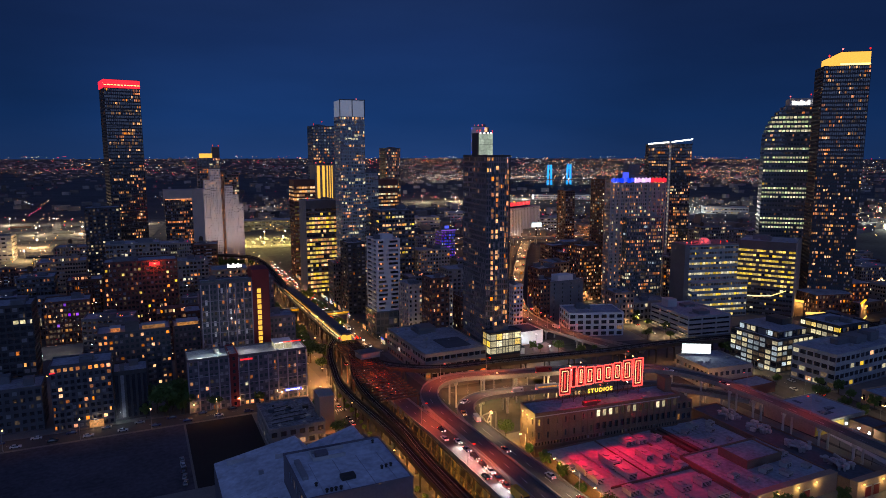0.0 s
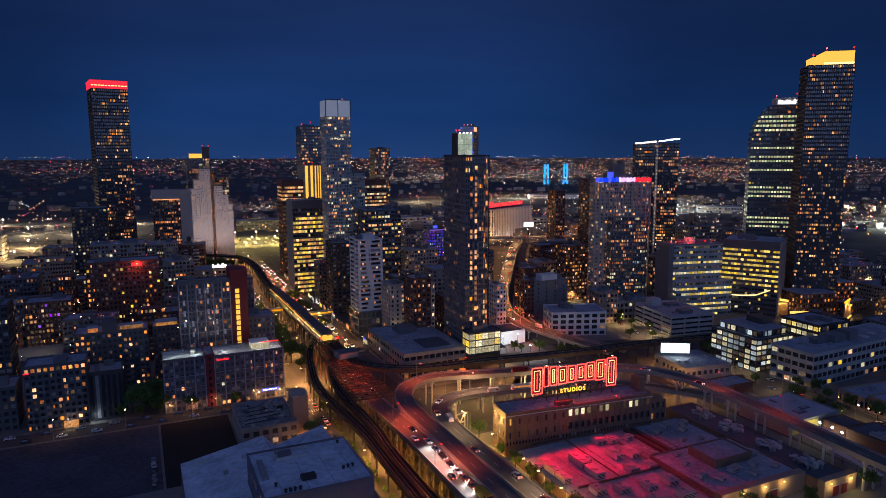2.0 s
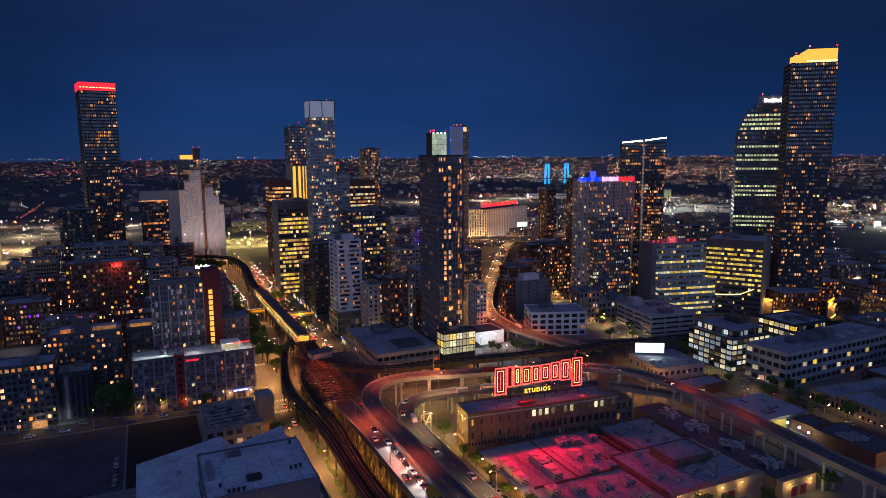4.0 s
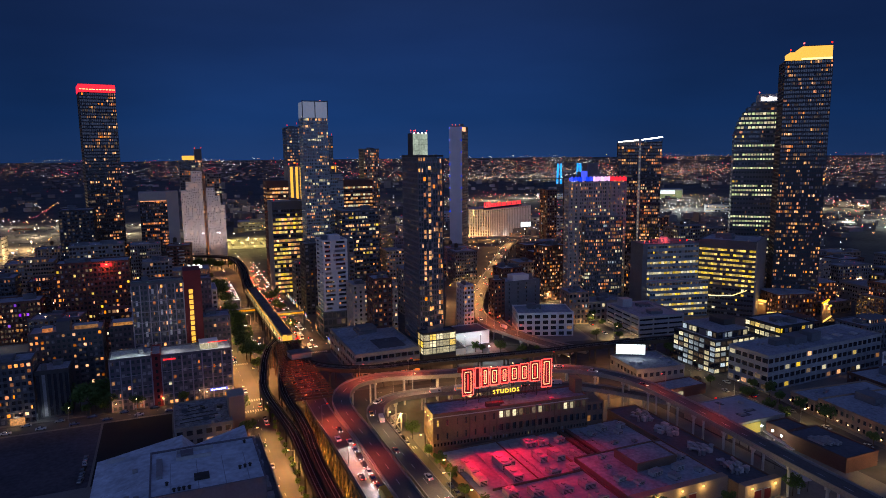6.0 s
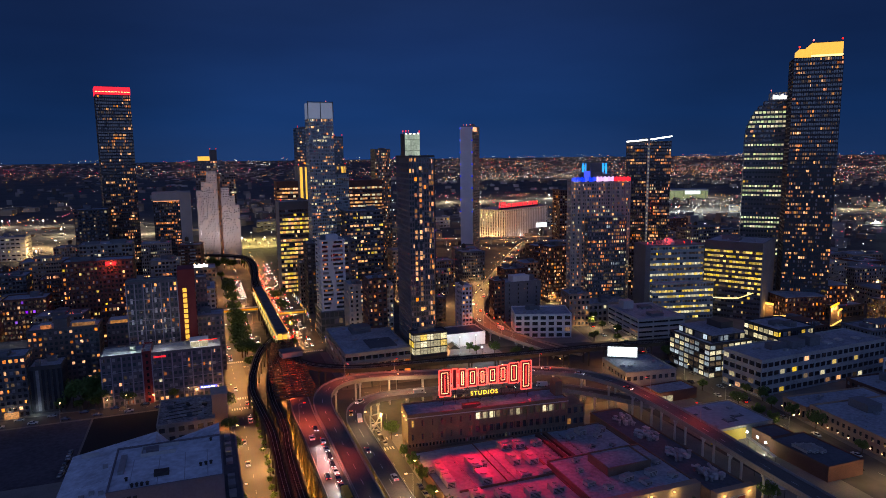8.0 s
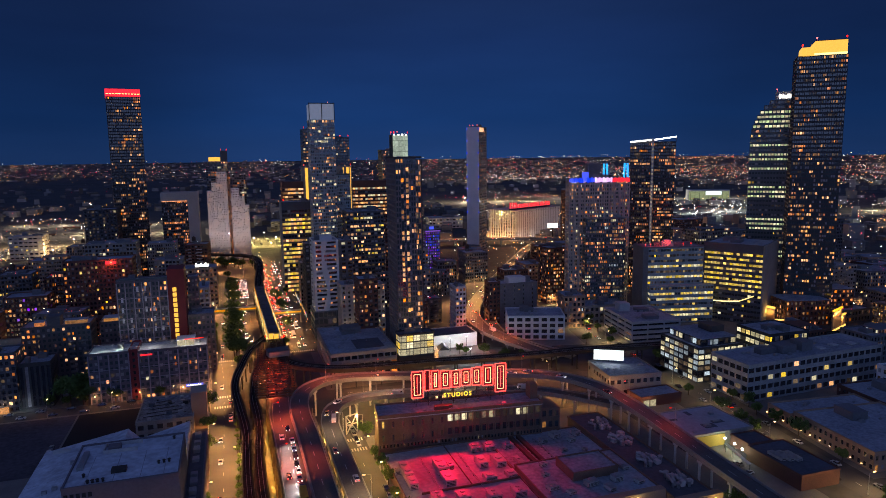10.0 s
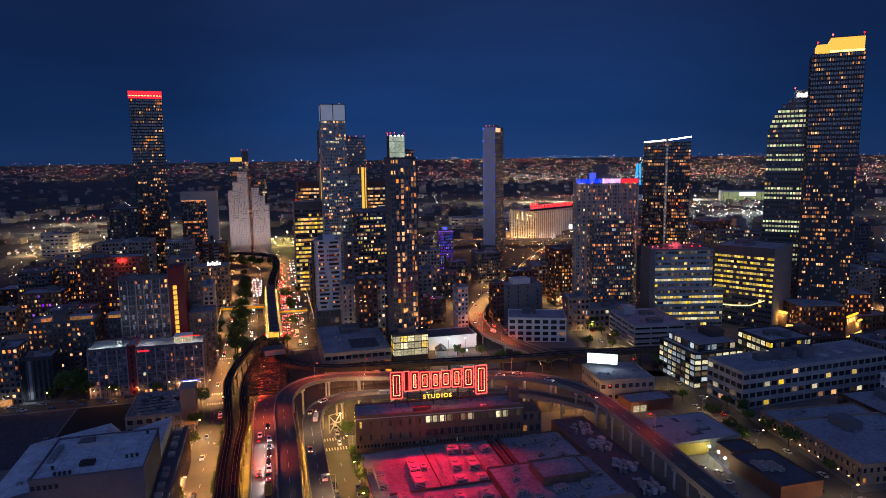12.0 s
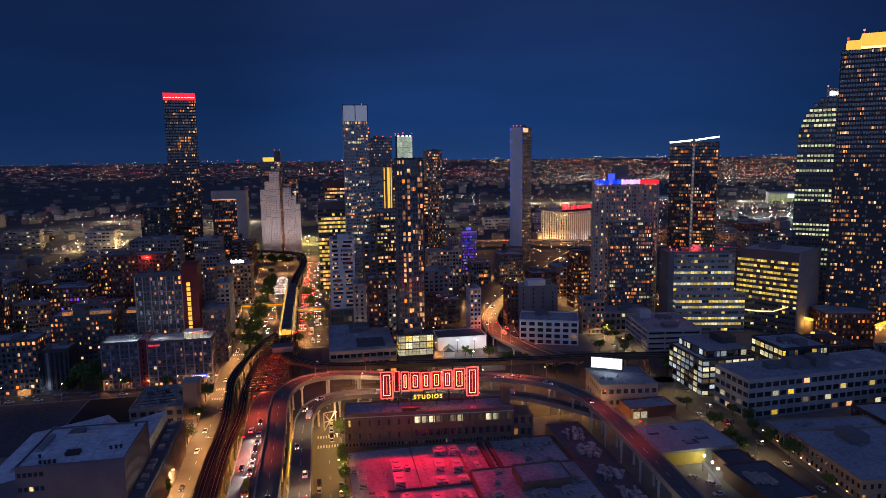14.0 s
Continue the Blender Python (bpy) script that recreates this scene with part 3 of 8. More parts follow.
# ---- elevated roads and railway ----
def viaduct(name, label, path, width, thick=1.1, barrier=1.0, surface=None, piers=14, pier_from=0.0, steel=False, category="ramp", lanes=True):
    """An elevated road: deck, barriers and piers with cross-heads."""
    p = smooth(path, 4)
    t = thing(name, label, category, G, kind="structure")
    deck = Mesh()
    left, right = strip(p, width)
    ribbon(deck, left, right, thick, 0, 1)
    part("deck", deck, [surface or DECK, TAN_STEEL if steel else CONCRETE], t)
    for s, edge in ((1, strip(p, width - 0.4)), (-1, strip(p, width - 0.4))):
        b = Mesh()
        c = edge[0] if s == 1 else edge[1]
        l2, r2 = strip([(q.x, q.y, q.z + barrier) for q in c], 0.35)
        ribbon(b, l2, r2, barrier, 0)
        part("barrier", b, CONCRETE, t)
    if lanes:
        q = Mesh()
        for i in range(0, len(p) - 1, 3):
            a, c = p[i], p[i + 1]
            s = Vector(((c - a).y, -(c - a).x, 0)).normalized() * 0.09
            up = Vector((0, 0, 0.02))
            q.quad(tuple(a - s + up), tuple(a + s + up), tuple(c + s + up), tuple(c - s + up))
        part("lane_mark", q, MARK, t, kind="stuff")
    run = 0.0
    last = -piers
    for i in range(1, len(p)):
        run += (p[i] - p[i - 1]).length
        if run - last >= piers and p[i].z > 3.5:
            last = run
            d = (p[i] - p[i - 1]).normalized()
            s = Vector((d.y, -d.x, 0)) * (width * 0.33)
            g, c = Mesh(), p[i]
            zt = c.z - thick
            for e in (s, -s):
                g.tube((c.x + e.x, c.y + e.y, 0), (c.x + e.x, c.y + e.y, zt - 1.2), 0.5, 8)
                g.beam((c.x + e.x * 0.5, c.y + e.y * 0.5, zt - 1.3), (c.x + e.x, c.y + e.y, zt - 3.2), 0.5, 0.5)
            g.beam((c.x + s.x * 1.35, c.y + s.y * 1.35, zt - 0.7), (c.x - s.x * 1.35, c.y - s.y * 1.35, zt - 0.7), 0.9, 1.3)
            part("pier", g, PALE if not steel else TAN_STEEL, t)
    return t


UPPER = [(120, 40, 14), (120, 140, 14), (120, 230, 14), (119.5, 262, 14), (122, 281, 14.5), (131, 294, 15), (148, 298.5, 15), (176, 291.5, 15), (206, 284, 15), (238, 273, 15), (254, 260, 15), (263, 241, 15), (265.5, 215, 14.5), (264.5, 180, 14), (262.5, 140, 13.5), (259, 40, 13)]
LOWER = [(131, 40, 12), (131, 140, 12), (131, 235, 11), (132.5, 258, 10.5), (137, 272, 10), (147, 280, 10), (160, 281, 10), (178, 278.5, 10), (206, 273.5, 9.5), (236, 264, 9), (252, 253, 8.5), (270, 236, 7), (276, 228, 6.5)]
QUEUE = [(111, 40, 13.5), (111, 150, 13.5), (111, 230, 13), (110.5, 262, 12), (112, 290, 9), (114, 330, 6), (118, 380, 3), (124, 402, 0.5)]
viaduct("upper_ramp", "dark elevated concrete ramp curving round the studio", UPPER, 8.6)
viaduct("lower_ramp", "lower elevated ramp lit amber under the upper one", LOWER, 8.2)
viaduct("approach_ramp", "red-lit elevated approach road with queuing cars", QUEUE, 9.4, steel=True)
FAR = [(284, 327, 3), (275, 342, 5), (266.5, 358, 7), (260.5, 380, 8), (261, 406, 8), (269, 438, 8), (295, 489, 8), (338, 557, 8), (388, 635, 8), (450, 730, 8), (500, 800, 6)]
SLIP = [(298, 330, 1.5), (287, 345, 2.5), (279, 361, 3), (273.5, 381, 3), (275, 406, 3), (284, 438, 2.5), (310, 487, 1.5), (352, 553, 0.8), (380, 598, 0.4)]
viaduct("far_slip_road", "lower slip road glowing red beside the expressway", SLIP, 8.5, piers=25)
viaduct("far_ramp", "elevated expressway glowing orange, curving away between buildings", FAR, 11.5, piers=25)


def railway(name, label, path, width=8.0, tracks=2, bent=13):
    """An elevated railway: steel girders on bents, open deck with sleepers, running rails, walkways."""
    p = smooth(path, 3)
    t = thing(name, label, "elevated railway", G, kind="structure")
    d = Mesh()
    ribbon(d, *strip(p, width - 1.4), 0.35)
    part("track_bed", d, BALLAST, t)
    for off in (-width / 2 + 0.3, width / 2 - 0.3):
        g = Mesh()
        l_, r_ = strip(p, 2 * abs(off))
        c = l_ if off < 0 else r_
        a, b = strip([(q.x, q.y, q.z + 0.9) for q in c], 0.3)
        ribbon(g, a, b, 2.2)
        part("girder", g, STEEL, t)
        w_ = Mesh()
        a, b = strip([(q.x, q.y, q.z + 1.9) for q in c], 0.07)
        ribbon(w_, a, b, 0.07)
        for i in range(0, len(c), 2):
            w_.beam((c[i].x, c[i].y, c[i].z + 0.8), (c[i].x, c[i].y, c[i].z + 1.9), 0.06, 0.06)
        part("handrail", w_, STEEL, t)
    for k in range(tracks):
        mid = (k - (tracks - 1) / 2) * 3.7
        for e in (-0.72, 0.72):
            l_, r_ = strip(p, 2 * abs(mid + e) if abs(mid + e) > 0.01 else 0.02)
            c = r_ if mid + e > 0 else l_
            g = Mesh()
            a, b = strip([(q.x, q.y, q.z + 0.32) for q in c], 0.09)
            ribbon(g, a, b, 0.16)
            part("rail", g, METALGREY, t)
        g = Mesh()
        for i in range(len(p) - 1):
            for f in (0, 0.33, 0.66):
                q = p[i].lerp(p[i + 1], f)
                dd = (p[i + 1] - p[i]).normalized()
                s = Vector((dd.y, -dd.x, 0))
                c = q + s * mid
                g.beam(tuple(c - s * 1.25 + Vector((0, 0, 0.08))), tuple(c + s * 1.25 + Vector((0, 0, 0.08))), 0.24, 0.16)
        part("sleepers", g, SLEEPER, t, "dark timber sleepers", kind="stuff")
    run, last = 0.0, -bent
    for i in range(1, len(p)):
        run += (p[i] - p[i - 1]).length
        if run - last >= bent and p[i].z > 4:
            last = run
            dd = (p[i] - p[i - 1]).normalized()
            s = Vector((dd.y, -dd.x, 0)) * (width * 0.42)
            g, c = Mesh(), p[i]
            for e in (s, -s):
                g.beam((c.x + e.x, c.y + e.y, 0), (c.x + e.x, c.y + e.y, c.z - 1.3), 0.6, 0.6)
                g.beam((c.x + e.x, c.y + e.y, c.z - 3.6), (c.x + e.x * 0.45, c.y + e.y * 0.45, c.z - 1.6), 0.3, 0.3)
            g.beam((c.x + s.x * 1.1, c.y + s.y * 1.1, c.z - 1.9), (c.x - s.x * 1.1, c.y - s.y * 1.1, c.z - 1.9), 0.5, 1.1)
            part("bent", g, STEEL, t)
    return t


EL_A = [(116.2, 418, 10), (115.2, 520, 10), (116.6, 620, 10), (121, 688, 10), (122, 745, 10), (116, 790, 10), (98, 812, 10), (72, 828, 10), (20, 856, 10), (-120, 900, 10)]
EL_WEST = [(98.2, 20, 9), (96.7, 110, 9), (94.9, 203, 9), (95.2, 240, 9), (95.2, 262, 9), (93, 292, 9), (91.4, 315, 9), (92.2, 335, 9.2), (95, 352, 9.4), (98.8, 374, 9.7), (104.5, 396, 9.9), (112, 413, 10), (114.4, 424, 10)]
EL_EAST = [(102.8, 20, 9), (101.3, 110, 9), (99.5, 203, 9), (99.9, 240, 9), (101.0, 257, 9), (101.0, 278, 9), (100.2, 297, 9), (100.4, 315, 9), (102, 333, 9.2), (104.6, 346, 9.5), (110.5, 370, 9.8), (116.5, 397, 10), (118, 424, 10)]
EL_B = [(116, 408, 10), (116.5, 378, 10.2), (119, 354, 10.5), (131, 338, 10.5), (152, 327, 10.5), (192, 323, 10.5), (255, 315, 10.5), (303, 312, 10.5), (380, 300, 10.5), (520, 280, 10.5)]
railway("elevated_railway", "dark steel elevated railway on bents over the plaza", EL_A)
railway("railway_viaduct_west", "dark single-track steel viaduct curving over the street", EL_WEST, 4.7, 1)
railway("railway_viaduct_east", "dark single-track steel viaduct beside the girder deck", EL_EAST, 4.7, 1)
railway("railway_branch", "dark steel elevated railway branch crossing behind the ramps", EL_B)

# ---- the tall buildings ----
def box_part(name, parent, material, *boxes, label="", kind=""):
    g = Mesh()
    for b in boxes:
        g.box(*b)
    return part(name, g, material, parent, label, kind=kind)


def crown_band(parent, w, d, z0, z1, material, name="lit_crown", off=(0, 0)):
    return box_part(name, parent, material, (off[0] - w / 2, off[1] - d / 2, z0, off[0] + w / 2, off[1] + d / 2, z1))


TOWER = dict(open_w=0.78, open_h=0.62, cluster=3)
t = thing("dark_tower", "tall dark glass tower with a glowing red crown", "tower", at(-9.7, 769, 0, 9))
storeys(t, 33, 36, 0, 194, 11, BLACKWALL, fl=3.25, bay=1.7, lit=0.36, mix=((LIT_SOFT, 6), (LIT_WARM, 3), (LIT_DIM, 4)), **TOWER)
crown_band(t, 33.6, 36.6, 194.3, 202, E_REDBAND)
for s in range(10):
    z = 20 + s * 17
    box_part("floor_band", t, DARKWALL, (-16.9, -18.4, z, 16.9, -18.05, z + 0.6))
g = Mesh()
for k in range(11):
    x = -15 + 3 * k
    g.box(x - 1.1, -18.7, 196.6, x + 1.1, -18.35, 197.3)
part("crown_lamp", g, E_GOLDLINE, t, "row of small yellow crown lamps", kind="stuff")
box_part("roof", t, ROOFDARK, (-16, -17.5, 202, 16, 17.5, 202.4))

block("dark_slab_block", "dark mid-height block with small pale windows", -30.8, 722.5, 30, 29, 78, 12, BLACKWALL, fl=3.3, bay=3.4, lit=0.50, mix=((LIT_WHITE, 2), (LIT_DIM, 7)))
t = thing("beige_tower", "tower with a pale blank frame and a warm lit dark front", "tower", at(43.3, 736, 0, 0))
storeys(t, 26, 20, 0, 84, 13, BLACKWALL, fl=3.1, bay=1.7, lit=0.50, mix=((LIT_WARM, 7), (LIT_DIM, 3)), off=(-5, 0), **TOWER)
box_part("side_wall", t, BEIGE, (8.2, -12, 0, 19, 12, 93))
box_part("top_frame", t, BEIGE, (-18.5, -11, 84.2, 8.1, 11, 93))
box_part("light_line", t, LIT_WARM, (-17.5, -11.3, 83.2, 7.5, -10.3, 84.1))

t = thing("cream_tower", "cream tower of stepped slabs with punched windows", "tower", at(82, 846, 0, 0))
CREAM = dict(fl=3.0, bay=2.1, open_w=0.5, open_h=0.48, lit=0.6, mix=((LIT_SOFT, 5), (LIT_WHITE, 2), (LIT_DIM, 4)))
for k, (x0, x1, h) in enumerate(((-14, -8, 88), (-7.95, -1.5, 98), (-1.45, 10.5, 111), (14.5, 24, 90.5), (24.05, 30.3, 80), (30.35, 35.5, 69))):
    storeys(t, x1 - x0, 16, 0, h, 140 + k, WHITE, off=((x0 + x1) / 2, 0), **CREAM)
    box_part("roof", t, ROOF, (x0 + 0.3, -7.7, h, x1 - 0.3, 7.7, h + 0.3))
storeys(t, 4, 12, 0, 108, 150, BRICK, off=(12.5, 1), fl=3.0, bay=2.0, open_w=0.5, open_h=0.6, lit=0.8)
storeys(t, 26.5, 14, 0, 124, 151, DARKWALL, off=(-0.5, 16), fl=3.0, bay=2.6, lit=0.56, **TOWER)
storeys(t, 16.5, 14, 0, 107, 152, DARKWALL, off=(25.5, 16), fl=3.0, bay=2.6, lit=0.50, **TOWER)
box_part("mast_house", t, DARKWALL, (4.3, 10, 124.3, 12.7, 20, 137.5))
crown_band(t, 13.9, 11, 124.3, 129.5, E_GOLD, off=(-3, 16))
red_beacons(t, [(5, 11, 137.5), (12, 11, 137.5)], 0.5)

t = thing("plant_screen_tower", "slender blue-green glass tower with a pale plant screen on top", "tower", at(177.5, 588, 0, 0))
storeys(t, 22.5, 20, 0, 162, 17, TEALPANEL, TEAL_GLASS, fl=3.0, bay=1.6, lit=0.62, mix=((LIT_SOFT, 5), (LIT_WHITE, 3), (LIT_WARM, 3), (LIT_DIM, 4)), blind=0.6, **TOWER)
# the screen's paleness is partly a faint bluish glow in its material
box_part("plant_screen", t, E_SCREENPALE, (-11.0, -9.9, 162.1, -0.3, 9.9, 176), (0.3, -9.9, 162.1, 11.0, 9.9, 176), label="pale metal plant screen with soft light put in as glow")
br = random.Random(77)
for i in range(3, 53):
    x = -11.0 + 2.25 * br.randrange(0, 10)
    box_part("balcony", t, PALE if br.random() < 0.5 else BLUEGLASS, (x, -11.1, i * 3.0 + 0.3, x + 2.2, -10.02, i * 3.0 + 1.25))
for x in (-11.2, 0, 11.2):
    box_part("screen_post", t, DARKWALL, (x - 0.35, -10.3, 162.1, x + 0.35, -9.95, 177))
box_part("screen_rail", t, DARKWALL, (-11.6, -10.4, 176.1, 11.6, -9.6, 176.8))
red_beacons(t, [(7, 0, 176.4)], 0.4)
t = thing("glass_wing", "lower blue-green glass residential block with balconies", "tower", at(195.4, 589, 0, 0))
storeys(t, 13.2, 16, 0, 112, 18, TEALPANEL, TEAL_GLASS, fl=3.0, bay=1.6, lit=0.58, mix=((LIT_SOFT, 5), (LIT_WHITE, 3), (LIT_DIM, 4)), blind=0.6, **TOWER)
roof(t, 13.2, 16, 112, seed=18, wall=BLUEGLASS)
for i in range(24):
    box_part("balcony", t, GREYWALL, (-6.4 + (i % 2) * 7, -9.2, 9 + i * 4.2, -0.8 + (i % 2) * 7, -8.02, 9.9 + i * 4.2))
t = block("rear_glass_tower", "dark glass tower with red roof beacons", 187, 720, 27, 24, 158, 19, BLUEGLASS, fl=3.2, bay=3, open_w=0.7, lit=0.41)
red_beacons(t, [(-12, -11, 159), (12, -11, 159), (0, 0, 162)], 0.5)
t = block("stepped_glass_tower", "blue glass tower with red beacons along its roof", 213.3, 731, 26, 24, 149, 191, BLUEGLASS, glassmat=TEAL_GLASS, fl=3.2, bay=2.2, open_w=0.74, lit=0.28)
red_beacons(t, [(-4, -11, 150), (3, -11, 150), (12, -11, 150)], 0.5)
t = thing("yellow_office", "glass office block with long rows of yellow lit floors", "office", at(156.4, 620, 0, 0))
storeys(t, 31.6, 26, 0, 86, 20, DARKWALL, fl=3.9, bay=2.6, open_w=0.94, open_h=0.58, lit=0.12, mix=OFFICE_MIX, row_mix=((LIT_YELLOW, 8), (LIT_SOFT, 5)), row_pick=lambda i, n: i < n - 2 and i % 8 != 5, sides=(0, 1, 2), cap=6)
box_part("end_wall", t, CONCRETE, (-16.4, -13.2, 0, -15.85, 13, 86.5))
roof(t, 31.6, 26, 86, seed=20, wall=DARKWALL)
red_beacons(t, [(-14, -12, 87), (14, -12, 87)], 0.6)
t = thing("banded_office", "wide office with warm banded floors and tall light strips", "office", at(205, 703, 0, 0))
BAND = dict(fl=3.9, bay=2.8, open_w=0.95, open_h=0.52, lit=0.1, mix=((LIT_SOFT, 5), (LIT_WARM, 2)), row_mix=((LIT_SOFT, 8), (LIT_WHITE, 3)), cap=6)
storeys(t, 22.5, 24, 0, 102.5, 22, BRICK, off=(-45.6, 0), row_pick=lambda i, n: i in (n - 1, n - 3, n - 4, n - 2), **BAND)
storeys(t, 39, 24, 0, 101.5, 23, BRICK, off=(38, 0), row_pick=lambda i, n: i > n - 9 and i != n - 2, **BAND)
box_part("core_wall", t, CONCRETE, (-34.2, -11.5, 0, 18.3, 12, 118))
box_part("core_roof", t, ROOFDARK, (-33.8, -11, 118.01, 17.9, 11.6, 118.4))
for x, wd in ((-30.6, 2.8), (-25.2, 2.4), (-21.2, 1.1), (-18.4, 0.8), (-16.0, 0.8), (9.0, 0.9), (13.6, 2.6), (16.6, 0.8)):
    box_part("light_strip", t, E_GOLD, (x - wd / 2, -12.0, 72, x + wd / 2, -11.52, 117))
red_beacons(t, [(-33, -11, 118.4), (-24, -11, 118.4), (-16, -11, 118.4), (17, -11, 118.4)], 0.5)
roof(t, 22.5, 24, 102.5, seed=22, wall=BRICK, plant=0)
block("small_far_tower", "dark far tower with a lit top storey", 281, 765, 19, 22, 135, 131, DARKWALL, fl=3.3, bay=1.9, lit=0.53)
block("grid_office", "grid-fronted office with scattered yellow windows", 210, 570, 34, 30, 79, 24, DARKWALL, fl=3.5, bay=3.0, open_w=0.82, lit=0.62, cluster=2, mix=((LIT_SOFT, 5), (LIT_YELLOW, 4), (LIT_WHITE, 1), (LIT_DIM, 2)), category="office")

t = thing("balcony_tower", "white apartment tower with staggered dark balconies", "tower", at(157, 443, 0, 0))
storeys(t, 22, 24, 0, 20, 250, BLUEGLASS, TEAL_GLASS, fl=4.8, bay=3.2, open_w=0.85, open_h=0.7, lit=0.1, off=(1, 0))
storeys(t, 17.6, 21, 20.05, 70, 25, WHITE, fl=3.12, bay=8.8, open_w=0.96, open_h=0.6, lit=0.0, proud=1.6, lift=0.95)
roof(t, 17.6, 21, 70, seed=25, wall=WHITE)
for i in range(16):
    z = 20.05 + i * 3.122
    x = -0.6 + 1.6 * math.sin(i * 0.4)
    wd = 1.5 + 0.6 * math.cos(i * 0.8)
    box_part("stripe_panel", t, WHITE, (x - wd, -10.62, z, x + wd, -9.0, z + 3.1))
    for s in (-1, 1):
        a = s * (2.9 + 2.1 * ((i * 5 + s) % 3))
        if (i * 7 + s * 3) % 5 < 3:
            box_part("window_pane", t, LIT_WARM if i % 3 else LIT_SOFT, (a - 0.7, -8.95, z + 1.4, a + 0.7, -8.85, z + 2.9))
box_part("plant_room", t, WHITE, (-3, -6, 70.2, 5, 3, 73.5))
block("narrow_slab", "narrow dark slab tower with one lit stair", 181, 500, 10, 22, 62, 26, GREYWALL, fl=3.2, bay=4, lit=0.08)
block("narrow_tower", "dark narrow tower beside the plaza", 158, 520, 15, 20, 58, 126, BLACKWALL, fl=3.2, bay=4, lit=0.05)

t = thing("plaza_tower", "dark glass apartment tower with a white lit plant room on top", "tower", at(196.7, 364, 0, -4))
MIDMIX = ((LIT_SOFT, 6), (LIT_WARM, 3), (LIT_WHITE, 1), (LIT_DIM, 6))
storeys(t, 12.0, 36, 0, 128, 27, GREYWALL, TEAL_GLASS, fl=3.15, bay=1.5, open_w=0.72, open_h=0.66, lit=0.14, mix=MIDMIX, cluster=2, blind=0.2, off=(-1.75, 0))
storeys(t, 3.4, 34, 0, 127, 271, GREYWALL, TEAL_GLASS, fl=3.15, bay=1.7, open_w=0.86, open_h=0.74, lit=0.66, mix=((LIT_SOFT, 6), (LIT_WARM, 4), (LIT_DIM, 3)), off=(6.0, 0.5))
roof(t, 15.5, 36, 128, seed=27, plant=0, wall=BLACKWALL)
box_part("plant_room", t, BLACKWALL, (-7.2, -3, 128.2, 2.9, 5.5, 142))
g = Mesh()
for i in range(6):
    for k in range(4):
        g.box(-6.4 + i * 1.54, -3.4, 128.6 + k * 3.3, -4.94 + i * 1.54, -3.05, 131.75 + k * 3.3)
part("lit_screen", g, E_PALEGREEN, t, "white lit louvred screen", kind="stuff")
wr = random.Random(277)
for x, p in ((-0.9, 0.7), (-3.9, 0.45)):
    g = Mesh()
    for i in range(2, 39):
        g.box(x - 0.75, -18.1, i * 3.15 + 0.6, x + 0.75, -18.02, i * 3.15 + 2.7, 1 if wr.random() > p else (2 if wr.random() < 0.6 else 0))
    part("window_column", g, [LIT_WARM, TEAL_GLASS, LIT_SOFT], t, "column of warm lit bay windows", kind="stuff")
for x in (-5.6, -3.0, -0.6, 1.6):
    g = Mesh()
    g.tube((x, -3.6, 141.6), (x, -3.6, 142.3), 0.5, 8)
    part("crown_lamp", g, E_WHITE, t)
red_beacons(t, [(-7.4, -2.6, 142), (2.7, -2.6, 142), (-5.6, -2.6, 142.1), (-2.4, 4, 142.5)], 0.3)
g = Mesh()
for k in range(6):
    g.box(7.8, -17 + k * 6, 2, 8.3, -16.4 + k * 6, 127.5)
part("fin", g, BLACKWALL, t, "dark vertical fins", kind="stuff")

t = thing("slim_tower", "slim tower with a blank pale side wall dotted with blue lights", "tower", at(379, 717, 0, -39.7))
storeys(t, 15.5, 28, 0, 160, 28, GREYWALL, fl=3.2, bay=2.8, lit=0.25, sides=(1, 2, 3), open_w=0.7)
roof(t, 15.5, 28, 160, seed=28, wall=GREYWALL)
box_part("blank_wall", t, WHITE, (-7.6, -14.4, 22, 7.6, -14.02, 160.5))
box_part("lit_top", t, LIT_SOFT, (7.8, -13, 155, 8.1, 2, 160))
for k in range(8):
    for x in (-7.2, 7.2):
        g = Mesh()
        g.tube((x, -14.7, 60 + k * 14), (x, -14.7, 61.6 + k * 14), 0.8, 8)
        part("wall_light", g, E_BLUE, t)
red_beacons(t, [(-4, -13, 161), (0, -13, 161), (5, -13, 161)], 0.5)
t = block("purple_tower", "small tower with purple lit windows and a neon band", 296, 638.7, 15.5, 17.5, 49, 29, DARKWALL, fl=3.0, bay=1.9, open_w=0.6, lit=0.95, mix=((LIT_PURPLE, 5), (LIT_BLUE, 4), (LIT_COOL, 1)))
box_part("neon_band", t, LIT_PURPLE, (-8.3, -9.3, 49.2, 8.3, -8.9, 50.2))
box_part("blue_sign", t, E_BLUE, (-2, -4, 51, 3, -3.5, 54))

t = thing("light_band_tower", "broad apartment tower with a blue and red light band on top", "tower", at(376, 435.8, 0, -13.7))
storeys(t, 49.4, 11, 0, 108, 30, BEIGE, TEAL_GLASS, fl=3.0, bay=1.9, open_w=0.68, open_h=0.58, lit=0.66, blind=0.3, cluster=2, mix=((LIT_SOFT, 5), (LIT_WARM, 5), (LIT_WHITE, 2), (LIT_DIM, 6)))
roof(t, 49.4, 11, 108, seed=30, wall=CONCRETE, plant=1)
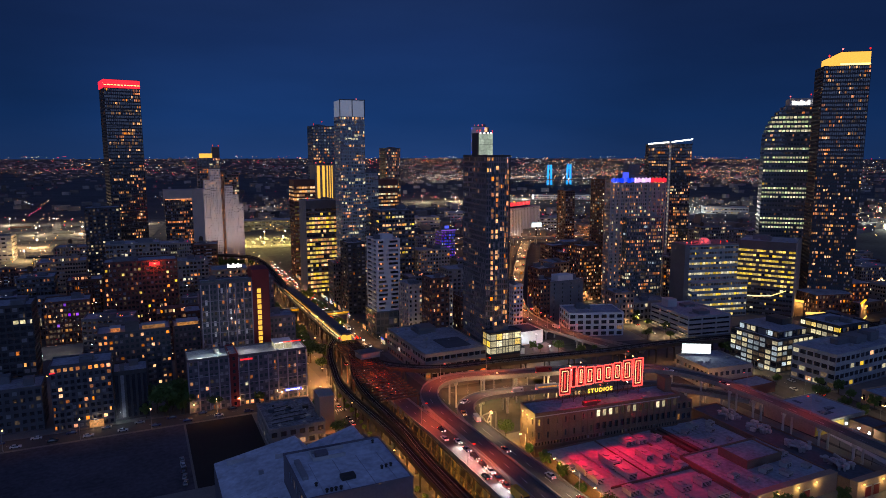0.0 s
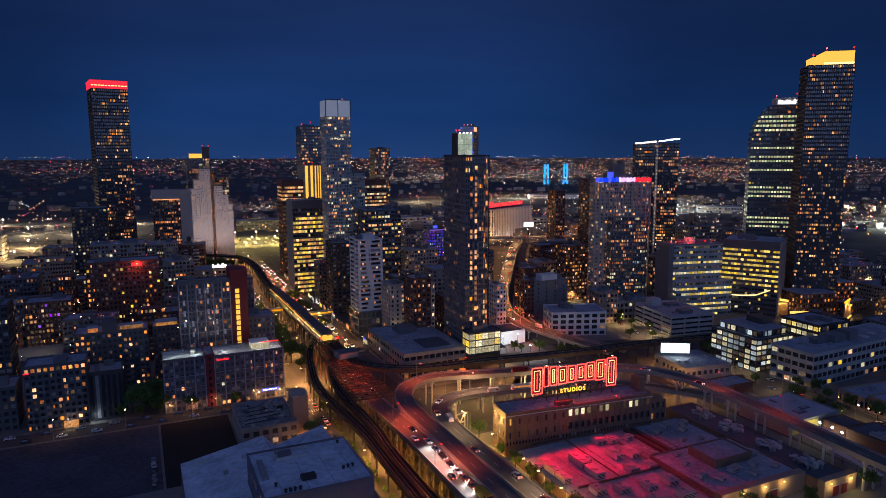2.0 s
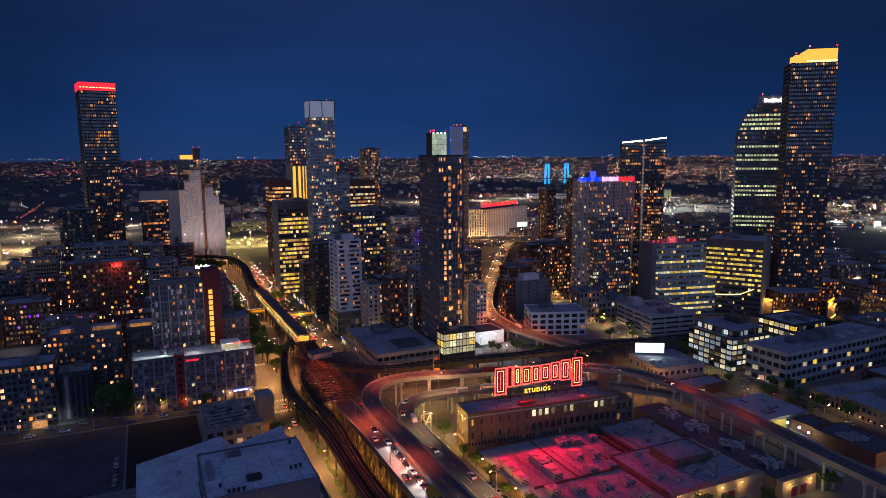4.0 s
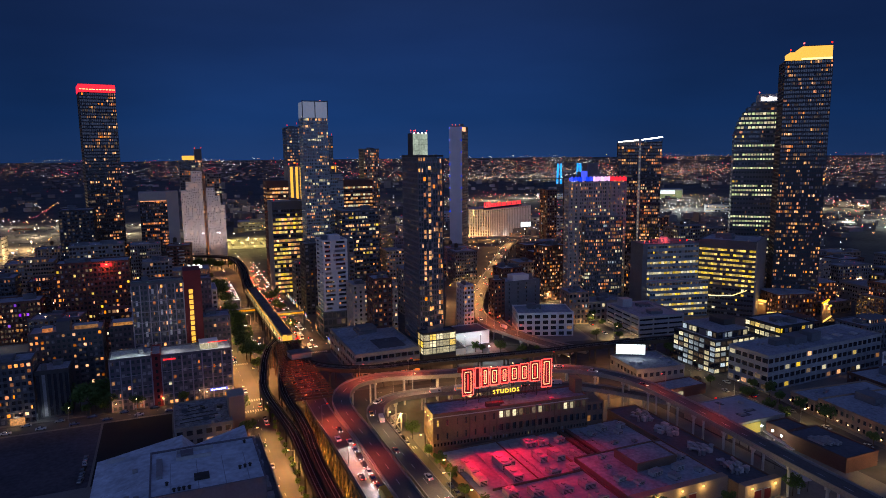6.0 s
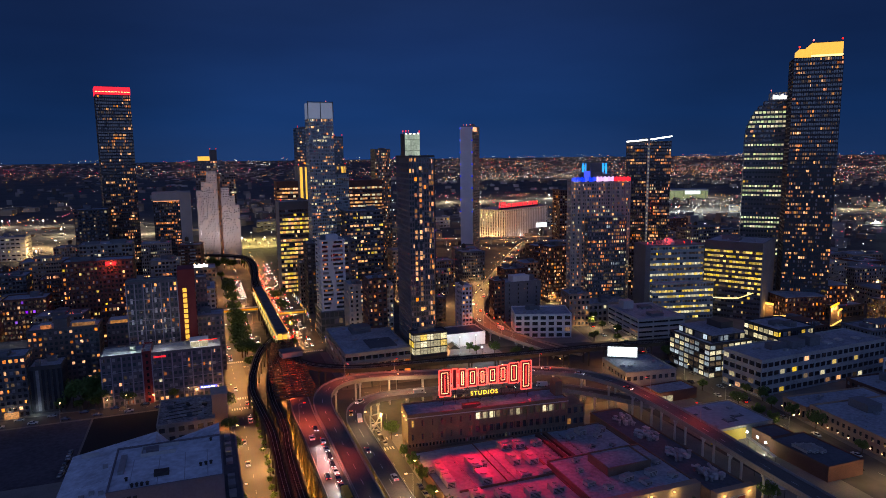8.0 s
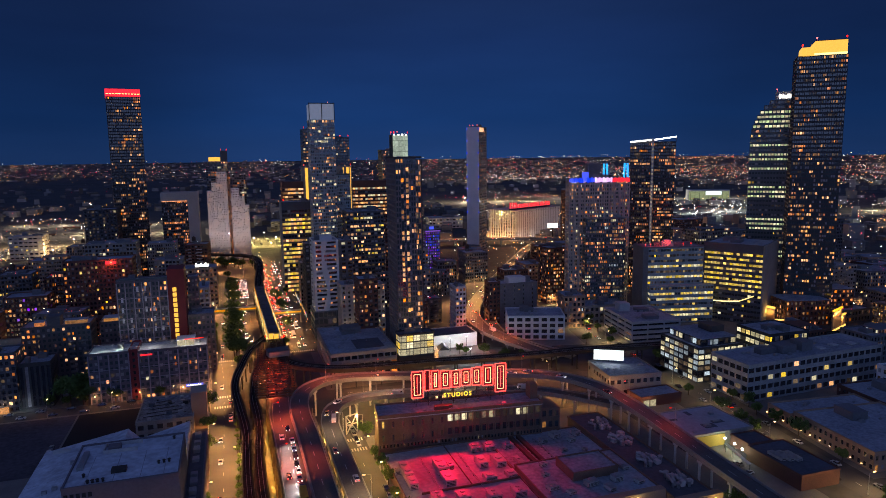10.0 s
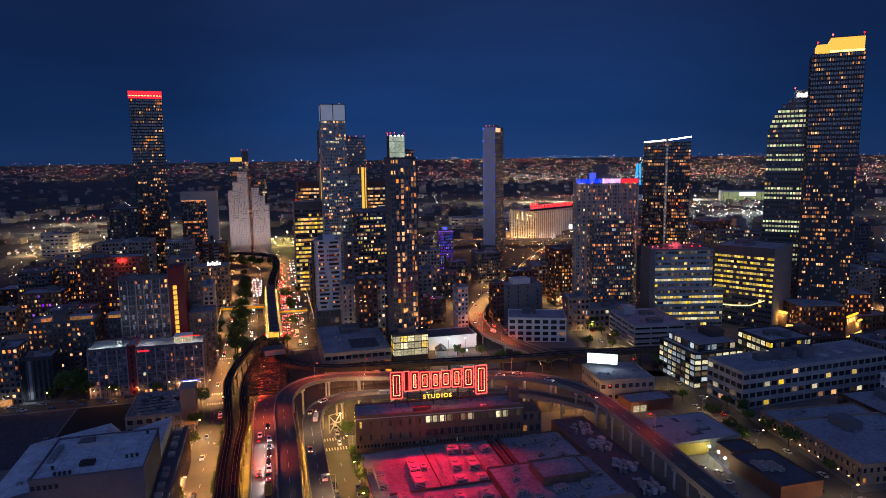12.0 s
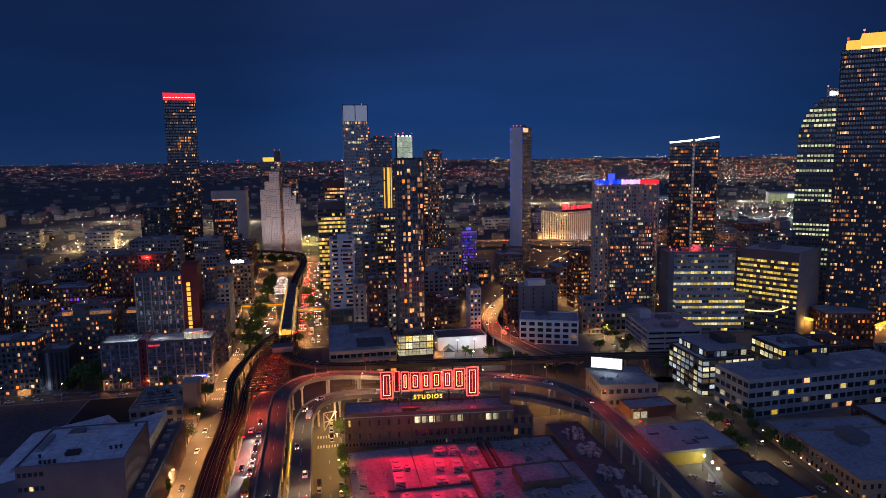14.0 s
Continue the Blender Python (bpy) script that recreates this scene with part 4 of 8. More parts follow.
for k in range(31):
    x = -24.5 + k * 1.58
    box_part("band_light", t, E_BLUE if k < 13 else (E_PINK if k < 22 else E_REDBAND), (x, -6.15, 106.2 + 0.5 * ((k * 3) % 4 == 0), x + 1.3, -5.65, 109.4 + 0.7 * (k % 2)))
for k in range(13):
    x = -24.2 + k * 4.03
    box_part("pier", t, BEIGE, (x - 0.5, -5.95, 0, x + 0.5, -5.51, 105.8))
storeys(t, 32, 8, 0, 78, 301, BLUEGLASS, TEAL_GLASS, off=(3, -9.55), fl=3.0, bay=1.5, lit=0.72, blind=0.35, **TOWER)
box_part("terrace", t, CONCRETE, (-13.2, -13.85, 78.05, 19.2, -6.05, 78.6))
box_part("top_house", t, GREYWALL, (-14, -4.6, 109.0, 2, 4.6, 113.5))
# the blue light on this plinth is its own emission
box_part("top_house_lamp", t, E_BLUE, (-14.2, -5.2, 109.6, -9, -4.65, 114.5), label="plinth with its blue floodlight given as glow")
box_part("top_house_cap", t, GREYWALL, (-9, -4, 113.55, 1, 5, 121))
t = block("brown_tower", "brown slab tower with few lit windows", 434.5, 555, 10, 22, 103, 302, BRICK, fl=3.1, bay=4, lit=0.20)
t = block("orange_block", "brick block with warm lit balconies", 362.7, 481, 24, 18, 48.5, 303, BRICK, fl=3.1, bay=2.6, open_w=0.72, lit=0.62, mix=((LIT_WARM, 5), (LIT_SOFT, 4), (LIT_DIM, 4)))
t = block("far_brick_tower", "dark brick tower far behind", 501, 711, 14, 19, 82, 304, BRICK, fl=3.1, lit=0.31)

t = thing("light_line_tower", "dark apartment tower with a white light line along its roof", "tower", at(478.6, 509.5, 0, -34.7))
storeys(t, 40.5, 23, 0, 138, 31, BLACKWALL, fl=3.0, bay=1.8, lit=0.62, mix=((LIT_WARM, 5), (LIT_SOFT, 6), (LIT_WHITE, 1), (LIT_DIM, 5)), **TOWER)
roof(t, 40.5, 23, 138, seed=31, wall=BLACKWALL, plant=1)
for a, b, za, zb in ((-20.6, -1.4, 138.8, 140.4), (1.2, 20.6, 140.6, 143.2)):
    g = Mesh()
    g.beam((a, -12.2, za), (b, -12.2, zb), 1.0, 1.3)
    part("roof_light", g, E_WHITE, t)
    box_part("light_post", t, GREYWALL, (a, -12.0, 138, a + 0.3, -11.6, za), (b - 0.3, -12.0, 138, b, -11.6, zb))
box_part("centre_rib", t, PALE, (-1.1, -12.6, 0, 1.1, -11.55, 141))
for k in range(26):
    box_part("rib_lamp", t, LIT_WHITE, (-0.3, -12.85, 40 + k * 3.8, 0.3, -12.62, 41.4 + k * 3.8))

t = thing("curved_office", "office block with rows of lit floors and a blank end", "office", at(417.5, 396, 0, -12))
storeys(t, 44, 20, 0, 57.5, 32, TEALPANEL, TEAL_GLASS, fl=3.9, bay=2.4, open_w=0.95, open_h=0.44, lit=0.7, mix=((LIT_DIM, 9), (LIT_YELLOW, 1)), row_mix=((LIT_WHITE, 4), (LIT_YELLOW, 3)), row_pick=lambda i, n: i in (1, 2, 5, 6, 8, 10))
storeys(t, 50, 5, 0, 29, 321, TEALPANEL, TEAL_GLASS, off=(3.5, -12.6), fl=3.9, bay=2.4, open_w=0.95, open_h=0.44, lit=0.7, row_mix=((LIT_WHITE, 4), (LIT_YELLOW, 3)), row_pick=lambda i, n: i in (1, 2, 4, 5), mix=((LIT_DIM, 9), (LIT_YELLOW, 1)))
box_part("end_wall", t, GREYWALL, (-26, -10.4, 0, -22.05, 10, 58.5))
roof(t, 44, 20, 57.5, seed=32, wall=GREYWALL)
g = Mesh()
g.tube((-4, -2, 57.6), (-4, -2, 60), 5.0, 18)
g.tube((-4, -2, 60), (-4, -2, 62.5), 5.0, 18, r2=2.5)
part("roof_drum", g, PALE, t, "pale drum on the roof")
red_beacons(t, [(-24, -9, 58.5), (-20, -9, 58.5), (6, -9, 58.5), (12, -9, 58.5)], 0.5)
lamp(407, 388, 65.5, 5000, RED)
# added spots that brighten the cream tower's front; no floodlights stand there
for u_ in (72, 92, 112):
    lamp(u_, 790, 30, 13500, (1.0, 0.76, 0.76), 0.5, "SPOT", (u_, 838, 62), 110)

t = thing("yellow_lit_office", "office block with bright yellow floors and a blank end wall", "office", at(471.5, 381, 0, -57))
storeys(t, 42, 42, 0, 59.5, 33, DARKWALL, fl=3.8, bay=2.4, open_w=0.94, open_h=0.46, lit=0.1, mix=OFFICE_MIX, row_mix=((LIT_YELLOW, 12), (LIT_DIM, 3)), row_pick=lambda i, n: i > 5, sides=(0, 3), cap=5)
box_part("end_wall", t, CONCRETE, (21.05, -21, 0, 22, 21, 60.3))
roof(t, 42, 42, 59.5, seed=33, wall=DARKWALL)
g = Mesh()
for a, b in (((-20, 15), (-6, 15.5)), ((-6, 15.5), (6, 17)), ((6, 17), (16, 22))):
    g.beam((a[0], -21.5, a[1]), (b[0], -21.5, b[1]), 0.4, 0.7)
part("light_line", g, E_GOLDLINE, t, "bent line of light on the glass base")

t = thing("bowed_tower", "green glass office tower with a curved shoulder and white lit floors", "tower", at(550.5, 434, 0, -42))
GREENMIX = ((LIT_WARM, 3), (LIT_YELLOW, 3), (LIT_DIM, 5))
storeys(t, 41, 22, 0, 140, 34, BLUEGLASS, TEAL_GLASS, fl=4.0, bay=2.4, open_w=0.72, open_h=0.44, lit=0.16, cluster=2, mix=GREENMIX, row_mix=((LIT_GREEN, 6), (LIT_WHITE, 4)), row_pick=lambda i, n: i in (9, 10, 12, 15, 16, 17, 22, 23, 24, 28, 30, 31, 33))
for k in range(8):
    z = 140.05 + k * 4
    inset = 41 * (1 - math.cos(math.asin(min(0.99, (k + 1) / 9.5)))) * 0.75
    storeys(t, 41 - inset, 22, z, z + 3.95, 340 + k, BLUEGLASS, TEAL_GLASS, fl=3.9, bay=3.0, open_w=0.78, open_h=0.5, lit=0.25, mix=GREENMIX, row_mix=((LIT_GREEN, 6), (LIT_WHITE, 4)), row_lit=1.0 if k in (2, 3, 4, 5) else 0.0, off=(inset / 2, 0))
box_part("sign_box", t, PALE, (-2, -10, 172.2, 20, 10, 179))
for k in range(7):
    box_part("sign_bar", t, E_WHITE, (0.2 + k * 2.1, -10.5, 173.4, 1.9 + k * 2.1, -10.05, 176.6 - (k % 3) * 0.5))
box_part("sign_bar", t, E_WHITE, (17, -10.5, 173, 20, -10.05, 177))
red_beacons(t, [(-1.5, -9.5, 179), (15, -9.5, 180.5)], 0.5)

t = thing("gold_crown_tower", "very tall dark glass tower with a glowing golden crown", "tower", at(520, 363.5, 0, -39.7))
storeys(t, 33, 26, 0, 198, 35, BLACKWALL, TEAL_GLASS, fl=3.15, bay=1.6, lit=0.34, mix=((LIT_WARM, 4), (LIT_SOFT, 7), (LIT_DIM, 4)), open_w=0.76, open_h=0.55, cluster=2, off=(-0.8, 0))
g = Mesh()
g.prism([(-6, -13.2), (14.7, -13.2), (14.7, 13.2), (-6, 13.2)], 199.5, 208)
part("lit_crown", g, E_GOLD, t, "glowing golden crown")
crown_band(t, 8.4, 20, 197.6, 204, E_GOLD, off=(-10.3, -3))
box_part("crown_edge", t, E_GOLDLINE, (-6.2, -13.6, 198.3, 14.9, 13.6, 199.4))
box_part("crown_roof", t, DARKWALL, (-6, -13, 208.1, 14.5, 13, 208.6))
red_beacons(t, [(14, -12.5, 208.6), (-5, -12.5, 208.6), (-14, -12, 204)], 0.55)
t = thing("tower_podium", "dark brick podium blocks with glowing gold light bands", "podium", at(500, 356, 0, -14))
storeys(t, 34, 24, 0, 19, 352, BRICK, fl=3.4, bay=3.2, open_w=0.5, lit=0.40, mix=((LIT_WARM, 5), (LIT_SOFT, 3), (LIT_DIM, 3)), off=(2, -4))
storeys(t, 26, 20, 0, 24, 353, BRICK, fl=3.4, bay=3.2, lit=0.50, mix=((LIT_WARM, 5), (LIT_SOFT, 3)), off=(34, 8))
box_part("roof", t, ROOF, (-14.7, -15.7, 19, 18.7, 7.7, 19.4), (21.3, -1.7, 24, 46.7, 17.7, 24.4))
t = thing("light_wall", "free-standing tan stone walls washed by gold light troughs", "wall", at(478.4, 362, 0, -79))
box_part("stone_wall", t, TAN, (-9.3, -0.4, 0, 9.3, 0.4, 11.4))
box_part("light_band", t, E_WASH, (-9.3, -0.85, 11.45, 9.3, 0.4, 13.0))
t = thing("light_wall", "free-standing tan stone walls washed by gold light troughs", "wall", at(478.4, 340.8, 0, -26))
box_part("stone_wall", t, TAN, (-7.6, -0.4, 0, 7.6, 0.4, 4.8))
box_part("light_band", t, E_WASH, (-7.6, -0.85, 4.85, 7.6, 0.4, 6.6))
t = thing("light_wall", "free-standing tan stone walls washed by gold light troughs", "wall", at(506, 322, 0, 24))
box_part("stone_wall", t, TAN, (-9, -0.4, 0, 9, 0.4, 15.5), (9.1, -0.4, 0, 17, 0.4, 9.6))
box_part("light_band", t, E_WASH, (-9, -0.85, 15.55, 9, 0.4, 16.6), (9.1, -0.85, 9.65, 17, 0.4, 10.6), (-9.4, -0.9, 1.0, 17, -0.45, 2.2))
for u, v, z in ((475.5, 367, 9.6), (476.3, 362, 9.6), (477.2, 356, 9.6), (473.5, 340.3, 3.6), (480, 336.5, 3.6), (499, 317, 13.5), (504, 319.5, 13.5), (510, 321.5, 13.5), (516, 325, 8)):
    lamp(u, v, z, 1500, (1.0, 0.5, 0.1), 0.2)

# ---- the studio and its sign ----
t = thing("studio_building", "tan brick studio building with rows of small windows", "building", at(186.5, 233.3, 0, -5.5))
storeys(t, 30, 14, 7.05, 19, 401, STUDIOBRICK, fl=5.9, bay=4.2, open_w=0.2, open_h=0.46, lit=0.22, mix=((LIT_SOFT, 3), (LIT_YELLOW, 1), (LIT_DIM, 3)), off=(-22, 0), single=(0, 3), lift=0.35)
storeys(t, 43.9, 14, 7.05, 19, 402, STUDIOBRICK, fl=5.9, bay=3.1, open_w=0.76, open_h=0.5, lit=0.03, mix=((LIT_DIM, 3), (LIT_SOFT, 1)), row_mix=((LIT_WHITE, 3), (LIT_SOFT, 1), (LIT_DIM, 7)), row_pick=lambda i, n: i == 1, off=(15.0, 0), single=(0, 1))
storeys(t, 74, 14.2, 4.7, 7.0, 403, STUDIOBRICK, fl=2.2, bay=1.5, open_w=0.5, open_h=0.66, lit=0.03, lift=0.5, sides=(0, 3))
box_part("base", t, STUDIOBRICK, (-37, -7.1, 0, 37, 7.1, 4.68))
storeys(t, 9, 12, 0, 15.5, 404, STUDIOBRICK, fl=4.6, bay=3, open_w=0.6, lit=0.2, off=(41.6, 0.5))
roof(t, 74, 14, 19, ROOF, seed=40, wall=STUDIOBRICK, plant=0)
box_part("stair_house", t, STUDIOBRICK, (33, -2, 19.2, 36.5, 4, 26))
box_part("roof_house", t, BRICK, (-12, -5.8, 19.2, -4, -3.2, 21.2))
for k in range(24):
    x = -36 + k * 3.13
    box_part("pilaster", t, STUDIOBRICK, (x - 0.22, -7.35, 7.1, x + 0.22, -7.02, 18.2))
box_part("cornice", t, PALE, (-37.3, -7.42, 18.2, 37.3, -7.36, 18.6))
for y in (-4.5, 0, 4.5):
    box_part("wall_lamp", t, E_GOLDLINE, (-37.35, y - 0.3, 16.6, -37.05, y + 0.3, 17.0))
lamp(147.6, 236, 15.5, 2500, (1.0, 0.7, 0.2), 0.1)
lamp(147.6, 240, 15.5, 1700, (1.0, 0.7, 0.2), 0.1)


def neon_outline(pts, r=0.12):
    g = Mesh()
    n = len(pts)
    for i in range(n):
        g.tube(pts[i], pts[(i + 1) % n], r, 6)
    return g


def rounded(x0, x1, z0, z1, y, slant=0.0, c=0.14):
    """A slab outline with cut corners in the plane of the sign."""
    c = min(c, (x1 - x0) * 0.33)
    raw = [(x0 + c, z0), (x1 - c, z0), (x1, z0 + c), (x1, z1 - c), (x1 - c, z1), (x0 + c, z1), (x0, z1 - c), (x0, z0 + c)]
    return [(x + slant * (z - z0), y, z) for x, z in raw]


sign = thing("rooftop_sign", "huge red neon rooftop sign on a steel frame", "sign", at(186.5, 233.3, 0, -5.5))
SIGN_Y = 1.0
# each plain slab: its ends along the sign, foot and head
SLABS = ((-21.0, -15.8, 23.4, 35.4), (-15.0, -12.8, 26.4, 35.6), (-11.9, -8.6, 26.6, 35.2), (-7.8, -3.6, 26.8, 34.8), (-2.8, 0.9, 27.0, 34.6), (1.7, 5.9, 27.2, 34.8), (6.7, 10.8, 27.0, 35.2), (11.7, 16.4, 26.4, 35.8), (17.4, 22.4, 23.0, 36.2))
for x0, x1, z0, z1 in SLABS:
    g = Mesh()
    g.prism([(x0 + 0.25, SIGN_Y + 0.05), (x1 - 0.25, SIGN_Y + 0.05), (x1 - 0.25, SIGN_Y + 0.3), (x0 + 0.25, SIGN_Y + 0.3)], z0 + 0.3, z1 - 0.3)
    slab_ob = part("sign_slab", g, REDPANEL, sign, "dark red slab of the sign")
    part("neon_tube", neon_outline(rounded(x0, x1, z0, z1, SIGN_Y - 0.1, 0.0), 0.2), E_NEON, slab_ob, "glowing red neon outline")
    if x1 - x0 > 3:
        g = Mesh()
        g.tube(((x0 + x1) / 2, SIGN_Y - 0.08, z0 + 2.3), ((x0 + x1) / 2, SIGN_Y - 0.08, z1 - 2.3), 0.16, 6)
        part("neon_tube", g, E_NEON, slab_ob, "glowing red neon bar")
        part("neon_tube", neon_outline(rounded(x0 + 1.15, x1 - 1.15, z0 + 1.3, z1 - 1.3, SIGN_Y - 0.1, 0.0, 0.1), 0.13), E_NEONPALE, slab_ob, "glowing red neon outline")
for i in range(8):
    x = -19 + i * 5.7
    g = Mesh()
    g.beam((x, SIGN_Y + 0.6, 19.1), (x, SIGN_Y + 0.6, 34.5), 0.22, 0.22)
    g.beam((x, SIGN_Y + 4.6, 19.1), (x, SIGN_Y + 0.6, 33), 0.18, 0.18)
    part("post", g, STEEL, sign)
for z in (21, 24, 27, 30, 33.5):
    g = Mesh()
    g.beam((-21, SIGN_Y + 0.75, z), (22.3, SIGN_Y + 0.75, z), 0.14, 0.14)
    part("cross_rail", g, STEEL, sign)
for i in range(7):
    x = -19 + i * 5.7
    g = Mesh()
    g.beam((x, SIGN_Y + 0.62, 20), (x + 5.7, SIGN_Y + 0.62, 26), 0.1, 0.1)
    g.beam((x + 5.7, SIGN_Y + 0.66, 20), (x, SIGN_Y + 0.66, 26), 0.1, 0.1)
    part("brace", g, STEEL, sign)
words = bpy.data.curves.new("sign_word", "FONT")
words.body, words.size, words.extrude, words.bevel_depth, words.space_character = "STUDIOS", 2.6, 0.12, 0.05, 1.3
words.materials.append(E_NEONY)
word = new("sign_word", words)
word.parent = sign
word.matrix_basis = pose(-6.6, SIGN_Y - 0.2, 22.6, 90, 0, 0)
tagged(word, "yellow neon word STUDIOS")
# the light that the neon throws on the roofs before it
for x0, x1, z0, z1 in SLABS:
    p = pose(186.5, 233.3, 0, 0, 0, -5.5) @ Vector(((x0 + x1) / 2, SIGN_Y - 0.7, (z0 + z1) / 2))
    lamp(p.x, p.y, p.z, 23000 if x0 < 6 else 13500, (1.0, 0.0, 0.03), 0.12, "SPOT", (p.x - 4, p.y - 38, 4), 62)

# the low hall in front, in its roof steps
def hall(name, label, u0, v0, u1, v1, h, roofmat, wall=TAN, parapet=0.7):
    w, d = u1 - u0, v1 - v0
    t = thing(name, label, "building", at((u0 + u1) / 2, (v0 + v1) / 2, 0, 0))
    box_part("wall", t, wall, (-w / 2, -d / 2, 0, w / 2, d / 2, h))
    roof(t, w, d, h, roofmat, parapet, seed=int(u0 + v0), plant=0, wall=wall, vents=False)
    return t


hall("studio_hall", "low studio hall with a flat stained roof glowing red", 149.6, 60, 196, 225, 4.5, STUDIOROOF, STUDIOBRICK)
hall("east_studio", "studio hall with a stained grey roof", 196.4, 160, 240, 194, 6.5, ROOF, STUDIOBRICK)
hall("rear_studio", "low studio hall with a grey roof", 196.4, 194.4, 240, 224, 4.4, ROOF, STUDIOBRICK)
hall("raised_studio_roof", "raised roof storey with tan brick sides", 212, 174.5, 231.4, 189, 9.5, ROOF, STUDIOBRICK)
hall("dark_roof_hall", "long low hall with a black tar roof", 240.6, 152, 257, 232, 6.0, ROOFDARK, STUDIOBRICK)
g = Mesh()
g.box(156, 187.2, 4.62, 195.8, 187.6, 5.5)
g.box(176.2, 187.7, 4.62, 176.5, 224, 5.2)
structure("roof_wall", g, STUDIOBRICK, "low brick fire wall across the studio roof", G, "wall")


def cooling_unit(u, v, z, w, d, h, rot=0, fans=1):
    """A roof cooling unit: casing on feet, louvres, fans with guards."""
    t = thing("cooling_unit", "grey metal rooftop cooling unit on feet", "cooling unit", at(u, v, z, rot), "roof cooling units")
    box_part("casing", t, PALE, (-w / 2, -d / 2, 0.3, w / 2, d / 2, h))
    box_part("lid", t, METALGREY, (-w / 2 - 0.1, -d / 2 - 0.1, h + 0.01, w / 2 + 0.1, d / 2 + 0.1, h + 0.15))
    box_part("skid", t, STEEL, (-w / 2 + 0.1, -d / 2 + 0.2, 0, w / 2 - 0.1, -d / 2 + 0.5, 0.29), (-w / 2 + 0.1, d / 2 - 0.5, 0, w / 2 - 0.1, d / 2 - 0.2, 0.29))
    g = Mesh()
    for k in range(3):
        zz = 0.6 + k * (h - 0.8) / 3
        g.box(-w / 2 + 0.3, -d / 2 - 0.05, zz, w / 2 - 0.3, -d / 2 - 0.01, zz + (h - 0.8) / 6)
    part("louvre", g, STEEL, t, "dark louvred side panel")
    for k in range(fans):
        y = (k - (fans - 1) / 2) * d / max(1, fans)
        g = Mesh()
        r = min(w, d / fans) * 0.36
        g.tube((0, y, h + 0.16), (0, y, h + 0.6), r, 14)
        g.tube((0, y, h + 0.6), (0, y, h + 0.62), r * 0.8, 14)
        part("fan", g, METALGREY, t)
    return t


RZ = 4.63
UNITS_NORTH = [(154.4, 204.6, 3.3, 11, 3.0, 2), (154.4, 195, 3.3, 6.6, 2.5, 1), (168.4, 204, 4.1, 9.2, 3.0, 2), (168.4, 194, 4.1, 8.4, 2.5, 1), (185.6, 203.2, 3.6, 7.2, 2.4, 1), (192.6, 201.8, 4, 8, 2.4, 1), (184.5, 191, 4.6, 4.8, 1.6, 1), (193, 190.2, 3.8, 4.6, 1.6, 1), (188, 216.6, 5, 5.4, 2.2, 1), (193.8, 215.6, 4.4, 5.4, 2.2, 1), (172.8, 204.5, 2.2, 4, 1.8, 1), (151.4, 207, 2.2, 3.4, 1.8, 1)]
UNITS_SOUTH = [(160.5, 181.8, 4.4, 5, 2.3, 2), (169.5, 179.2, 4.6, 5, 2.3, 2), (180.5, 176.4, 4.6, 5, 2.3, 2), (190.2, 176.2, 4.8, 5, 2.3, 2), (163, 170, 6.5, 4.6, 2.6, 2), (175, 167.5, 6.5, 4.6, 2.6, 2), (188, 166, 6, 4.6, 2.6, 2), (157, 158, 6, 7, 3, 2), (172, 155, 7, 5, 3, 2), (186, 152, 6, 6, 3, 2)]
for u, v, w, d, h, f in UNITS_NORTH + UNITS_SOUTH:
    cooling_unit(u, v, RZ, w, d, h, 0, f)
VENTS_EAST = [(202, 172, 4, 3, 1.8), (207, 167, 3, 3, 1.5), (217, 170, 5, 3, 2), (222, 165, 3, 4, 1.6), (228, 170, 4, 3, 2.2), (204, 182, 2.5, 2, 1.3), (207, 190, 3, 2, 1.2), (236, 178, 3, 4, 1.4), (235, 166, 3, 3, 1.4)]
VENTS_REAR = [(202, 214, 4, 3, 2), (219, 214, 3, 3, 1.8), (226, 217, 4, 4, 2.2), (231, 211, 3, 3, 1.6), (236, 216, 3, 3, 2), (201, 200, 2, 6, 1.4), (223, 203, 3, 2, 1.2), (232, 201, 2, 2, 1.0)]
for u, v, w, d, h in VENTS_EAST:
    cooling_unit(u, v, 6.63, w, d, h, 8, 1)
for u, v, w, d, h in VENTS_REAR:
    cooling_unit(u, v, 4.53, w, d, h, 8, 1)
for u in (206.6, 210.2):
    t = thing("roof_duct", "long rusty duct lying on the studio roof", "duct", at(u, 209, 4.53), "long roof ducts")
    box_part("casing", t, RUST, (-0.9, -12.8, 0.25, 0.9, 12.8, 1.4))
    for k in range(7):
        box_part("saddle", t, STEEL, (-1.05, -12 + k * 4, 0, 1.05, -11.6 + k * 4, 0.24))


